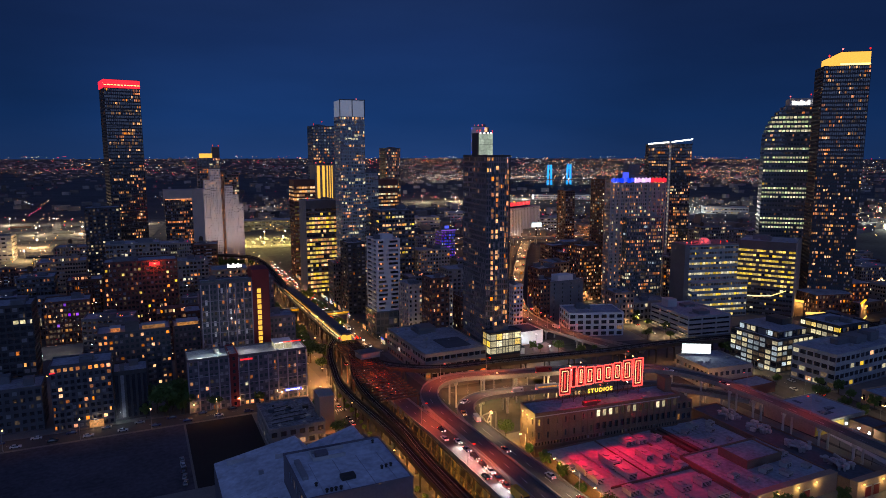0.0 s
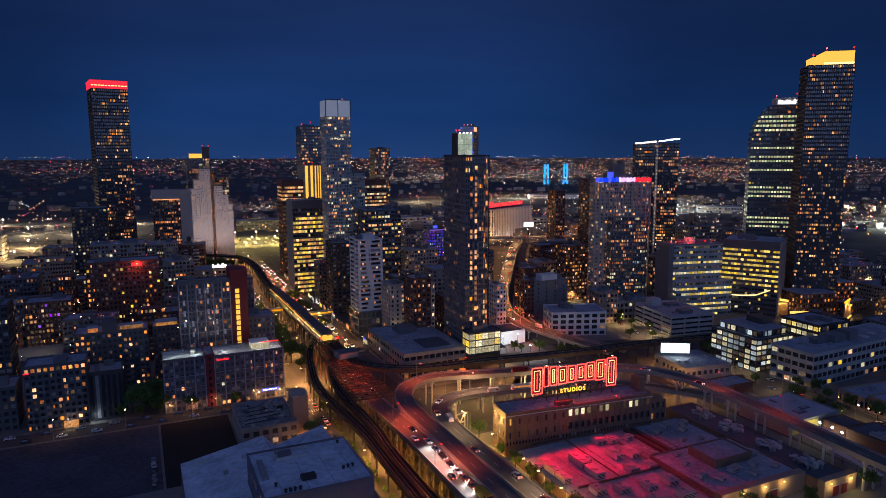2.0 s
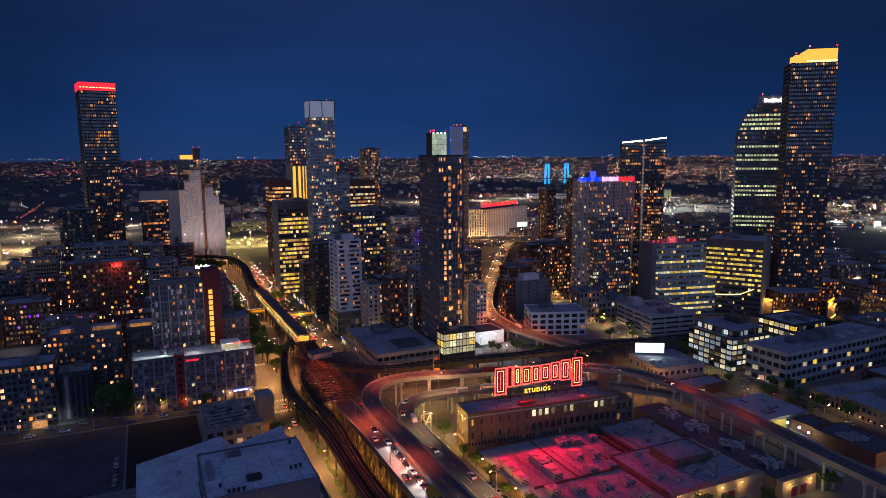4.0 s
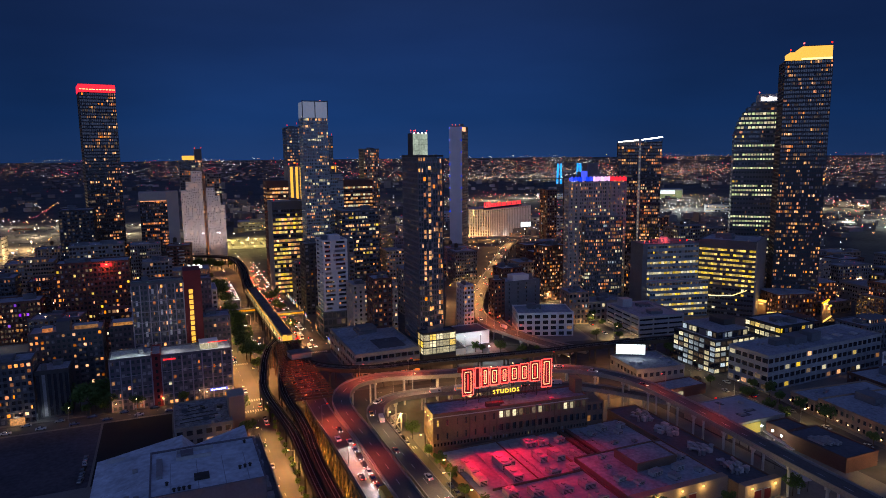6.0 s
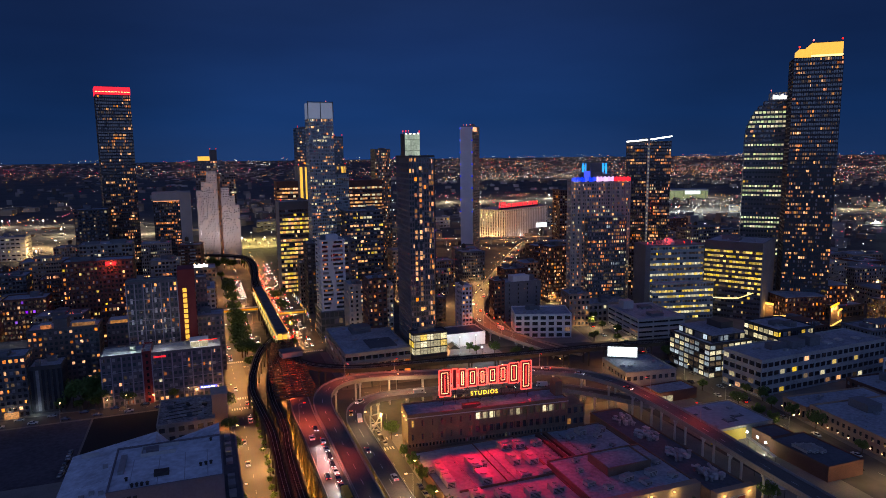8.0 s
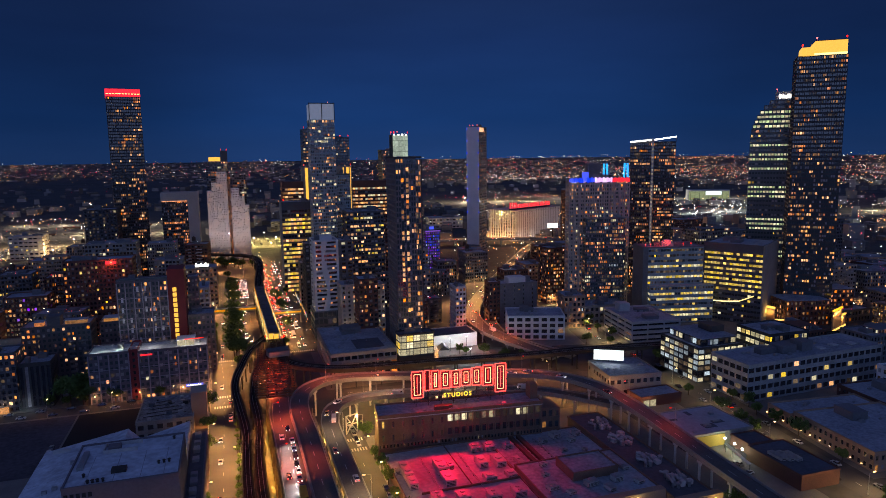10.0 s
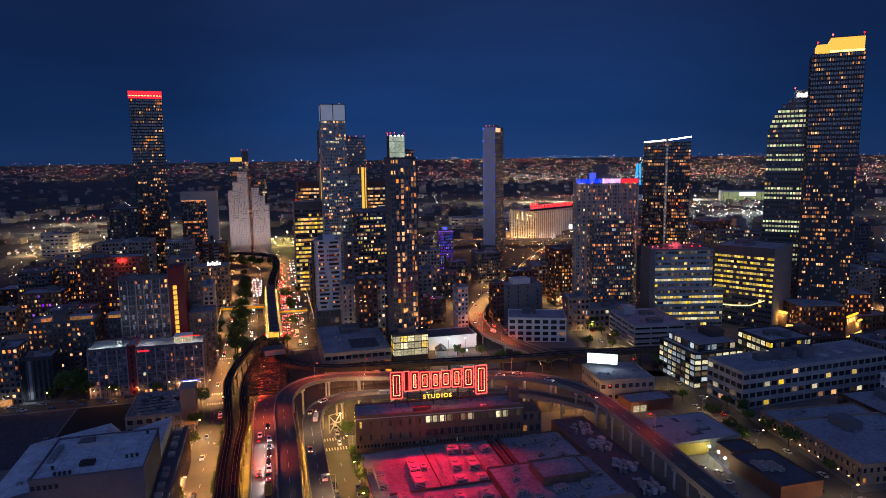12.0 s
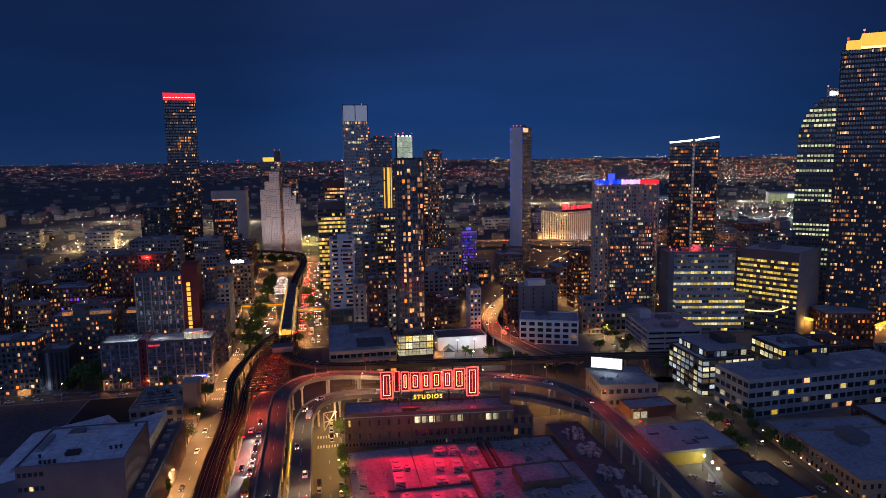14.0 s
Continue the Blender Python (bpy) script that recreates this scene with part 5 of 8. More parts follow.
def duct_cluster(u, v, z, seed):
    """A knot of ducts, bends and fan drums on a roof, on sleepers."""
    rng = random.Random(seed)
    t = thing("duct_cluster", "knot of pale galvanised ducts and fans on a black roof", "ductwork", at(u, v, z, rng.uniform(-12, 12)), "roof duct clusters")
    for k in range(7):
        x, y, h = rng.uniform(-4.5, 4.5), rng.uniform(-5, 5), rng.uniform(1.0, 2.6)
        g = Mesh()
        g.tube((x, y, 0), (x, y, h), rng.uniform(0.5, 0.9), 10)
        g.tube((x, y, h), (x, y, h + 0.4), 1.1, 10, r2=0.5)
        part("fan_drum", g, METALGREY, t)
    for k in range(5):
        x, y, e = rng.uniform(-4, 4), rng.uniform(-5, 3), rng.uniform(0.4, 0.7)
        g = Mesh()
        g.tube((x, y, 0), (x, y, 1.6), e, 8)
        g.tube((x, y, 1.6), (x + rng.uniform(-0.6, 0.6), y + 1.2, 2.3), e, 8)
        g.tube((x, y + 1.2, 2.2), (x + rng.uniform(-2, 2), y + rng.uniform(2.5, 4.5), 2.2), e, 8)
        part("duct", g, METALGREY, t)
    for k in range(4):
        x, y = rng.uniform(-4.5, 3), rng.uniform(-5, 4)
        box_part("casing", t, PALE, (x, y, 0, x + rng.uniform(1.2, 2.4), y + rng.uniform(1.4, 3), rng.uniform(1.2, 2.2)))


for k, v in enumerate((163, 180, 199, 217)):
    duct_cluster(249, v, 6.13, 60 + k)
for u in (163.2, 179.5, 216):
    tp = thing("roof_pipe", "grey pipe run along the studio roof", "pipe", at(u, 150, 4.62 if u < 194 else 4.52))
    for off in (0, 0.5):
        q = Mesh()
        q.tube((off, 0 if u < 194 else 46, 0.35), (off, 70, 0.35), 0.14, 8)
        part("pipe", q, METALGREY, tp)
    for k in range(8):
        y = (5 if u < 194 else 47) + k * (8 if u < 194 else 3)
        box_part("pipe_stand", tp, STEEL, (-0.25, y, 0, 0.75, y + 0.25, 0.22))

# the brick front with yellow wall lamps along the south side street
t = thing("lamp_wall", "tan brick street front with red doors under yellow wall lamps", "building", at(0, 0, 0, 0))
box_part("wall", t, TAN, (196.4, 156.6, 0, 240.2, 159.8, 7.8), (240.6, 148.8, 0, 259, 151.8, 7.0))
for u, v, z in ((197, 156.5, 6.2), (207, 156.5, 6.2), (218, 156.5, 6.2), (228, 156.5, 6.2), (244, 148.7, 5.4), (255.5, 148.7, 5.4)):
    box_part("wall_lamp", t, E_GOLDLINE, (u - 0.35, v - 0.45, z, u + 0.35, v - 0.03, z + 0.45))
    lamp(u, v - 1.2, z - 0.3, 420, (1.0, 0.68, 0.2), 0.1)
for u, v in ((202, 156.5), (212, 156.5), (223, 156.5), (247, 148.7), (252, 148.7)):
    d = box_part("door", t, REDPANEL, (u - 1.6, v - 0.12, 0.16, u + 1.6, v - 0.01, 4.2), label="dark red roller door")
    box_part("lintel", t, PALE, (u - 1.9, v - 0.2, 4.21, u + 1.9, v - 0.01, 4.6))

# ---- west side: apartments, hall, lots ----
def roof_pavilion(parent, x0, y0, x1, y1, z, h=3.0):
    box_part("pavilion_roof", parent, WHITE, (x0 - 0.4, y0 - 0.4, z + h, x1 + 0.4, y1 + 0.4, z + h + 0.25))
    box_part("pavilion_glass", parent, LIT_WHITE, (x0, y0, z + 0.1, x1, y1, z + h - 0.05))
    for x in (x0, (x0 + x1) / 2, x1):
        box_part("pavilion_post", parent, WHITE, (x - 0.1, y0 - 0.2, z + 0.1, x + 0.1, y0 - 0.02, z + h))


def piers(parent, w, d, h, bay, material):
    """Pale vertical piers between the window columns of a front, and a thin slab edge at every second floor."""
    g, n = Mesh(), max(1, round(w / bay))
    for k in range(n + 1):
        x = -w / 2 + k * w / n
        g.box(x - 0.28, -d / 2 - 0.22, 0.2, x + 0.28, -d / 2 - 0.01, h - 0.3)
    for k in range(1, int(h / 6.1)):
        g.box(-w / 2, -d / 2 - 0.16, k * 6.1 - 0.14, w / 2, -d / 2 - 0.012, k * 6.1 + 0.14)
    part("pier", g, material, parent, "pale vertical piers of the front", kind="stuff")


LAVENDER = mat("lavender_panel", (0.33, 0.315, 0.365), 0.7, big=0.12, small=1.2, amount=0.25)
APT = dict(glassmat=TEAL_GLASS, cluster=1, fl=3.05, bay=2.5, open_w=0.56, open_h=0.54, blind=0.22, mix=((LIT_WARM, 5), (LIT_SOFT, 5), (LIT_WHITE, 1), (LIT_DIM, 5)))
t = block("apartment_block", "grey apartment block with a white lit roof terrace", 28, 353, 19.6, 18, 27, 44, APTWALL, lit=0.16, plant=1, **APT)
piers(t, 19.6, 18, 27, 5.0, LAVENDER)
box_part("terrace_light", t, LIT_WHITE, (-9, -8.3, 27.3, 9, -8.0, 27.7))
lamp(24, 347, 30, 900, (0.9, 1.0, 0.8), 0.2)
lamp(33, 349, 30, 700, (0.9, 1.0, 0.8), 0.2)
t = block("stair_slab", "dark red stair slab between two apartment blocks", 40.2, 353, 4.2, 18.6, 27.6, 145, REDPANEL, plant=0, fl=3.1, bay=4, open_w=0.3, lit=0.05)
t = block("apartment_block", "grey apartment block with white lit roof pavilions", 60, 353, 35, 18, 26.5, 45, APTWALL, lit=0.18, plant=0, **APT)
piers(t, 35, 18, 26.5, 5.0, LAVENDER)
roof_pavilion(t, 2, -4, 11, 5, 26.6, 3.2)
box_part("string_lights", t, E_RED, (6, -5.2, 30.2, 16, -5.05, 30.6))
box_part("red_sign", t, E_REDBAND, (-16.5, -9.35, 24.4, -10.5, -9.15, 25.2))
box_part("terrace_light", t, LIT_WHITE, (-15, -8.3, 26.8, 0, -8.0, 27.1))
for x, y in ((-12, -3), (5, -7), (13, -4)):
    lamp(60 + x, 353 + y, 30.5, 900, (1.0, 0.9, 0.75), 0.2)
for k in range(6):
    u = 20 + k * 11
    ob = thing("wall_light", "warm wall lamp over the ground floor", "lamp", at(u, 343.6, 4.2), "wall lamps along the apartment fronts")
    box_part("shade", ob, E_SODIUM, (-0.25, 0, 0, 0.25, 0.35, 0.5))
    lamp(u, 342.9, 4.0, 450, SODIUM, 0.1)
t = thing("shop_sign", "blue lit shop sign board above the pavement", "sign", at(70, 343.4, 4.6))
box_part("board", t, E_BLUE, (-4.5, 0, 0, 4.5, 0.4, 1.3))
for k in range(6):
    box_part("sign_bar", t, E_WHITE, (-3.8 + k * 1.25, -0.06, 0.35, -2.9 + k * 1.25, -0.01, 0.95))

t = block("apartment_tower", "tall grey apartment block with a gridded front", 42.5, 388, 27.1, 14, 58.5, 46, APTWALL, lit=0.24, fl=3.05, bay=2.1, open_w=0.6, open_h=0.6, glassmat=TEAL_GLASS, mix=((LIT_WARM, 4), (LIT_SOFT, 5), (LIT_DIM, 5)))
piers(t, 27.1, 14, 58.5, 4.2, LAVENDER)
for k in range(6):
    x = -11.6 + k * 4.2
    for i in range(0, 17, 2):
        if (k * 5 + i * 3) % 7 < 3:
            box_part("white_panel", t, WHITE, (x, -7.12, 4 + i * 3.05, x + 1.2, -7.01, 6.9 + i * 3.05))
box_part("blue_parapet", t, BLUEGLASS, (-13.4, -7.2, 59.5, 13.4, -6.9, 60.6), label="blue glass roof rail")
t = thing("stair_tower", "dark red stair tower with a column of yellow windows", "tower", at(61, 389, 0, 0))
box_part("wall", t, REDPANEL, (-4.6, -8, 0, 4.8, 8, 64.8))
for k in range(15):
    box_part("window_pane", t, E_GOLD, (-2.1, -8.2, 8 + k * 3.1, 0.1, -8.02, 10.4 + k * 3.1))
box_part("window_frame", t, STEEL, (-2.3, -8.12, 5, -2.15, -8.03, 56), (0.15, -8.12, 5, 0.3, -8.03, 56))
block("corner_apartments", "grey apartment block beside the stair tower", 73.6, 394, 15, 16, 34.7, 48, APTWALL, lit=0.2, **APT)
block("rear_slab", "narrow grey slab behind the stair tower", 69.2, 409, 6.4, 12, 55, 481, APTWALL, lit=0.1, plant=0, **APT)
t = block("balcony_block", "dark apartment block with projecting balconies and a lit top storey", -28.8, 355, 26, 16, 31, 49, DARKWALL, lit=0.3, cluster=1, fl=3.05, bay=2.6, open_w=0.6, open_h=0.58, mix=((LIT_WARM, 7), (LIT_SOFT, 4), (LIT_DIM, 4)), row_mix=((LIT_SOFT, 4), (LIT_WARM, 3), (LIT_DIM, 2)), row_pick=lambda i, n: i == n - 1)
box_part("corner_glow", t, E_REDBAND, (-13.06, -8.4, 28.2, -10.6, -8.02, 28.7), label="red lit balcony edge")
for i in range(1, 8):
    for k in range(5):
        if (i * 3 + k * 5) % 4:
            x = -12.5 + k * 5.3
            b = box_part("balcony", t, GREYWALL, (x, -9.1, i * 3.05 + 0.2, x + 2.8, -8.02, i * 3.05 + 0.4), (x, -9.12, i * 3.05 + 0.4, x + 2.8, -9.04, i * 3.05 + 1.3))
box_part("entrance_canopy", t, LIT_SOFT, (2, -10, 0.2, 8, -8.05, 3.2))
lamp(-24, 343.6, 3.5, 300, WARM, 0.2)
block("dark_block", "dark blank-fronted block with deep vertical piers", -8, 357, 15, 16, 24, 50, BLACKWALL, lit=0.02, fl=24, bay=2.5, open_w=0.6, open_h=0.9)
lamp(-13.5, 347, 3, 200, COOL, 0.15)
t = block("rear_apartments", "dark apartment block with warm lit roof terraces", -5.5, 397, 36, 18, 34, 51, DARKWALL, lit=0.38, plant=0, **APT)
box_part("stair_house", t, DARKWALL, (-4.4, -8.6, 34.2, 2.4, 0, 40.2))
box_part("terrace_glass", t, LIT_WARM, (-11.5, -6, 34.4, -7, -1, 36.6), label="warm lit terrace room")
box_part("terrace_glass", t, LIT_SOFT, (4, -5, 34.4, 15.5, -1, 36.4), label="warm lit terrace room")
box_part("terrace_roof", t, PALE, (-12, -6.6, 36.65, -6.5, -0.5, 37.0), (3.4, -5.6, 36.45, 16, -0.5, 36.8))
for k in range(7):
    for x in (6, 13):
        box_part("balcony", t, GREYWALL, (x, -10.1, 3.05 * k + 6.2, x + 3.2, -9.02, 3.05 * k + 7.3))
t = block("rear_apartments", "narrow apartment block with a lit penthouse", 22, 409, 14, 16, 31, 511, APTWALL, lit=0.24, plant=0, **APT)
box_part("penthouse", t, LIT_SOFT, (-5, -6, 31.3, 6, 2, 33.4))
box_part("penthouse_roof", t, PALE, (-5.5, -6.5, 33.45, 6.5, 2.5, 33.8))
t = hall("parking_roof", "flat parking roof with cars in white light", -62, 440, -36, 472, 9, PAVING, GREYWALL)
for u, v in ((-56, 446), (-43, 452), (-50, 462)):
    lamp(u, v, 14, 420, (1.0, 0.86, 0.72), 0.2)
block("west_tower", "dark tower with scattered lit flats", -60, 384, 20, 20, 56, 52, BLACKWALL, lit=0.25, fl=3.1, bay=3, **{k: v for k, v in TOWER.items()})
block("lit_grid_block", "block with a grid of small warm windows", -45.5, 497, 27, 20, 34, 53, BRICK, lit=0.7, fl=3.1, bay=2.3, open_w=0.66, mix=((LIT_SOFT, 3), (LIT_DIM, 7), (LIT_PURPLE, 1), (LIT_WARM, 1)))
t = block("red_brick_block", "large dark red brick block with warm lit flats", 0, 507, 46, 20, 56, 54, BRICK, lit=0.3, fl=3.2, bay=2.6, open_w=0.6, mix=((LIT_WARM, 6), (LIT_YELLOW, 2), (LIT_DIM, 5)))
box_part("red_glow_panel", t, E_REDBAND, (5, -10.3, 53, 12, -10.05, 55.4))
lamp(8.5, 494, 54, 2500, (1.0, 0.1, 0.03), 0.2)
block("grey_shed", "low dark building with a lit ground floor", -57, 361, 22, 18, 21, 55, DARKWALL, lit=0.12, mix=((LIT_YELLOW, 3), (LIT_DIM, 3)))

# the foreground hall: a tall front block, a saw-tooth shed behind it, a low strip along the street
t = thing("foreground_hall", "large windowless hall with a pale blue-grey flat roof", "building", at(56.6, 198.5, 0, 0))
box_part("wall", t, SLATE, (-16.9, -16.5, 0, 16.9, 16.5, 29.2))
box_part("roof", t, HALLROOF, (-16.5, -16.1, 29.25, 16.5, 16.1, 29.4))
for x0, y0, x1, y1 in ((-17, -16.6, 17, -16.1), (-17, 16.1, 17, 16.6), (-17, -16.05, -16.5, 16.05), (16.5, -16.05, 17, 16.05)):
    box_part("parapet", t, SLATE, (x0, y0, 29.2, x1, y1, 30.0))
box_part("roof_curb", t, PALE, (-9, 7.2, 29.42, 2, 7.6, 30.6), (-9, 13.2, 29.42, 3, 13.6, 30.6), (-9, 7.65, 29.42, -8.6, 13.15, 30.6))
box_part("roof_house", t, SLATE, (-7.5, 8.5, 29.42, -3.5, 11.5, 31.2))
box_part("roof_duct", t, METALGREY, (-15, -4, 29.42, -13.2, 9, 30.5))
box_part("roof_hatch", t, STEEL, (-4, -9.5, 29.42, 0.5, -6.5, 30.6))
for x, y in ((10, -6.5), (11.6, -6.2), (13.2, -6.0), (-10, -14), (-8.6, -14), (-7.2, -14), (-5.6, -14), (13.5, 13), (-12, -9)):
    g = Mesh()
    g.tube((x, y, 29.4), (x, y, 30.3), 0.4, 8)
    g.tube((x, y, 30.3), (x, y, 30.6), 0.65, 8, r2=0.3)
    part("roof_vent", g, STEEL, t)
for x in (-11, -3, 5, 12):
    box_part("roof_seam", t, ROOF, (x, -16, 29.405, x + 0.25, 6, 29.44))
for k in range(5):
    for i in range(3):
        box_part("window_pane", t, LIT_SOFT if (k, i) == (2, 1) else DARK_GLASS, (-16.4 + k * 1.7, -16.56, 16.2 + i * 5.0, -15.3 + k * 1.7, -16.51, 17.7 + i * 5.0))
for k in range(6):
    box_part("window_pane", t, DARK_GLASS if k % 3 else LIT_DIM, (-16.96, -12 + k * 3.6, 25.5, -16.91, -10.4 + k * 3.6, 28.2))
g = Mesh()
for k in range(26):
    y = -16 + k * 1.26
    g.box(16.92, y, 15.6, 17.02, y + 0.3, 29.1)
part("wall_rib", g, SLATE, t, "ribs of the side wall", kind="stuff")
t = thing("street_strip", "low ribbed metal strip building along the street", "building", at(76.6, 216, 0, 0))
box_part("wall", t, SLATE, (-2.95, -34, 0, 2.95, 34, 15.2))
box_part("roof", t, ROOFDARK, (-2.7, -33.7, 15.25, 2.4, 33.7, 15.4))
box_part("parapet", t, SLATE, (2.45, -34, 15.2, 3.0, 34, 16.1))
g = Mesh()
for k in range(48):
    y = -33.6 + k * 1.4
    g.box(2.96, y, 0.2, 3.16, y + 0.4, 15.1)
part("wall_rib", g, SLATE, t, "ribs of the street wall", kind="stuff")
for k, y in enumerate((-28, -22, -15, -9, 4, 12, 20, 27)):
    box_part("roof_unit", t, METALGREY, (-1.6, y, 15.42, 0.8, y + 2.2 + (k % 3), 16.6 + 0.3 * (k % 2)))
t = thing("sawtooth_shed", "old shed with a pale saw-tooth roof", "building", at(0, 0, 0, 0))


def tooth(u0, u1, u2, z0, z1, z2, v0, v1):
    g = Mesh()
    prof = [(u0, 0), (u2, 0), (u2, z2), (u1, z1), (u0, z0)]
    g.v += [(x, v0, z) for x, z in prof] + [(x, v1, z) for x, z in prof]
    g.f += [(0, 1, 2, 3, 4), (9, 8, 7, 6, 5)] + [(i, 5 + i, 5 + (i + 1) % 5, (i + 1) % 5) for i in range(5)]
    g.m = [0, 0, 0, 0, 1, 1, 0]
    part("roof_tooth", g, [SLATE, HALLROOF], t, "pale saw-tooth roof bay")


tooth(20, 50, 54.5, 16.5, 22, 17.2, 215.1, 246)
tooth(54.55, 73.4, 73.5, 17.2, 22.2, 18, 215.1, 246)
tooth(20, 39.5, 39.6, 16.5, 20.1, 19.8, 197, 215)
for bx in ((24, 240, 17.6, 30, 240.4, 19.2), (40, 232, 20.4, 46, 232.4, 22)):
    box_part("roof_curb", t, PALE, bx)
for x, y, z in ((28, 205, 18.2), (31, 206, 18.8), (34, 204, 19.2), (33, 225, 19.2), (60, 235, 19), (66, 228, 20.5)):
    box_part("roof_vent", t, METALGREY, (x, y, z - 0.6, x + 1.6, y + 1.2, z + 1.0))
t = thing("rear_workshop", "low workshop with a cluttered flat roof", "building", at(59.5, 302, 0, 0))
storeys(t, 25, 34, 0, 8.5, 581, CONCRETE, fl=4.2, bay=4, lit=0.04)
roof(t, 25, 34, 8.5, WORKROOF, seed=581, wall=CONCRETE, plant=0)
wr = random.Random(12)
for k in range(14):
    x, y, e = wr.uniform(-9, 9), wr.uniform(-12, 14), wr.uniform(0.5, 1.6)
    box_part("roof_junk", t, wr.choice((STEEL, ROOFDARK, METALGREY)), (x, y, 8.63, x + e * 1.6, y + e, 8.9 + e * 0.8))
for k in range(5):
    g = Mesh()
    y = -10 + k * 4.6
    g.tube((-10 + k, y, 8.95), (9 - 2 * k, y + 1.5, 8.95), 0.2, 6)
    part("roof_pipe", g, STEEL, t)
t = thing("brick_bulkhead", "plain brick lift tower standing behind the hall", "tower", at(74.6, 296, 0, 0))
box_part("wall", t, TAN, (-3.5, -5, 0, 3.5, 5, 18.4))
box_part("coping", t, CONCRETE, (-3.8, -5.3, 18.41, 3.8, 5.3, 18.8))
# a thin near-black slab beside the vacant lot
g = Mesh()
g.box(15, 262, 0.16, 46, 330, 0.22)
structure("dark_lot", g, BLACKLOT, "building lot with a near-black surface", G, "lot")

# ---- middle: garage, glass pavilion, small blocks ----
t = block("garage_block", "wide low grey block with a dark blue-grey roof", 164.6, 371, 39.5, 64, 15, 42, CONCRETE, fl=4.5, bay=4, open_w=0.8, open_h=0.45, lit=0.04, single=(0,))
box_part("roof_sheet", t, ROOFDARK, (-3, -24, 15.2, 14, -4, 15.4), label="brown patched roof area")
t = thing("glass_pavilion", "small glass office lit bright yellow-white inside", "office", at(195.9, 340.6, 0, 0))
box_part("base", t, BLACKWALL, (-10.5, -4.6, 0, 10.5, 4.6, 10.9))
storeys(t, 21.2, 9.4, 11, 23.6, 43, BLACKWALL, fl=4.2, bay=4.7, open_w=0.94, open_h=0.84, lit=0.98, mix=((LIT_WHITE, 6), (LIT_YELLOW, 1.5)), single=(0, 3), sides=(0, 1, 3))
roof(t, 21.8, 9.8, 23.7, ROOFDARK, seed=43, wall=BLACKWALL)
for k in range(5):
    for i in range(3):
        x = -9.4 + k * 4.7
        box_part("mullion", t, BLACKWALL, (x - 0.07, -4.72, i * 4.2 + 11.4, x + 0.07, -4.45, i * 4.2 + 14.9), (x - 2.1, -4.7, i * 4.2 + 13.6, x + 2.1, -4.6, i * 4.2 + 13.75))
hall("floodlit_shed", "long low shed with a white floodlit wall and dark roof", 216.5, 378, 250, 398, 8.5, ROOFDARK, WHITE)
t = thing("gable_house", "small white house with a dark gable roof", "house", at(221.5, 364.5, 0, -10))
box_part("wall", t, WHITE, (-3.4, -4.2, 0, 3.4, 4.2, 4.4))
g = Mesh()
g.v += [(-3.8, -4.6, 4.41), (3.8, -4.6, 4.41), (0, -4.6, 7.2), (-3.8, 4.6, 4.41), (3.8, 4.6, 4.41), (0, 4.6, 7.2)]
g.f += [(0, 1, 2), (5, 4, 3), (0, 2, 5, 3), (1, 4, 5, 2), (0, 3, 4, 1)]
g.m = [0] * 5
part("roof", g, DARKWALL, t)
pave_lot = Mesh()
pave_lot.box(210, 330, 0.1, 252, 377, 0.2)
structure("floodlit_lot", pave_lot, PAVING, "pale floodlit parking lot", G, "yard")
for u, v in ((228.5, 371), (240, 371), (233, 344)):
    ob = thing("floodlight", "white floodlight on a pole", "floodlight", at(u, v), "yard floodlights")
    g = Mesh()
    g.tube((0, 0, 0), (0, 0, 8.6), 0.12, 6)
    part("pole", g, STEEL, ob)
    box_part("head", ob, E_WHITE, (-0.5, -0.3, 8.6, 0.5, 0.3, 9.1))
    lamp(u, v - 0.9, 8.5, 2800, (0.85, 0.97, 1.0), 0.2)
block("beige_slab", "narrow beige slab with a lit ground floor", 169, 421, 11, 18, 41, 421, BEIGE, fl=3.1, bay=3.6, open_w=0.4, lit=0.25)
lamp(169, 409, 5, 2500, WARM)
block("dark_red_block", "dark red block with pale lit windows", 178.5, 400, 13, 16, 48, 422, BRICK, fl=3.1, bay=3.0, lit=0.3)
block("pale_step_block", "pale stepped block of flats", 187.5, 408, 8, 16, 42, 423, PALE, fl=3.1, bay=3.0, lit=0.35)
block("low_grey_block", "grey block with bare side walls", 235, 485, 24, 20, 37, 424, CONCRETE, fl=3.2, bay=4, lit=0.12)
block("white_flats", "narrow white block of flats", 251, 420, 8, 14, 33.5, 426, WHITE, fl=3.1, bay=2.6, lit=0.3, single=(0,))
block("lit_block", "low block with lit shop fronts", 262, 600, 34, 20, 36, 427, BEIGE, fl=3.4, lit=0.3)
block("brick_side_block", "brown brick block near the expressway", 361, 530, 19, 24, 27, 428, TAN, fl=3.3, lit=0.12)
t = block("white_house", "white four-storey building with large window bays", 298, 388, 40, 26, 16.5, 61, WHITE, rot=-20, fl=4, bay=5.4, open_w=0.66, open_h=0.62, lit=0.08, single=(0, 3), tank=False)
t = block("dark_brick_block", "dark red brick block with a few lit windows", 282.5, 430, 9, 10, 32.5, 62, BRICK, fl=3.2, bay=2.6, lit=0.2)
t = block("dark_grey_block", "blank dark grey block with a white roof house", 302.5, 433, 31, 16, 30.5, 621, GREYWALL, fl=3.2, bay=8, open_w=0.12, lit=0.05, roofmat=ROOFPALE)
box_part("roof_house", t, WHITE, (-8, -7, 30.8, 6, 2, 35.5))
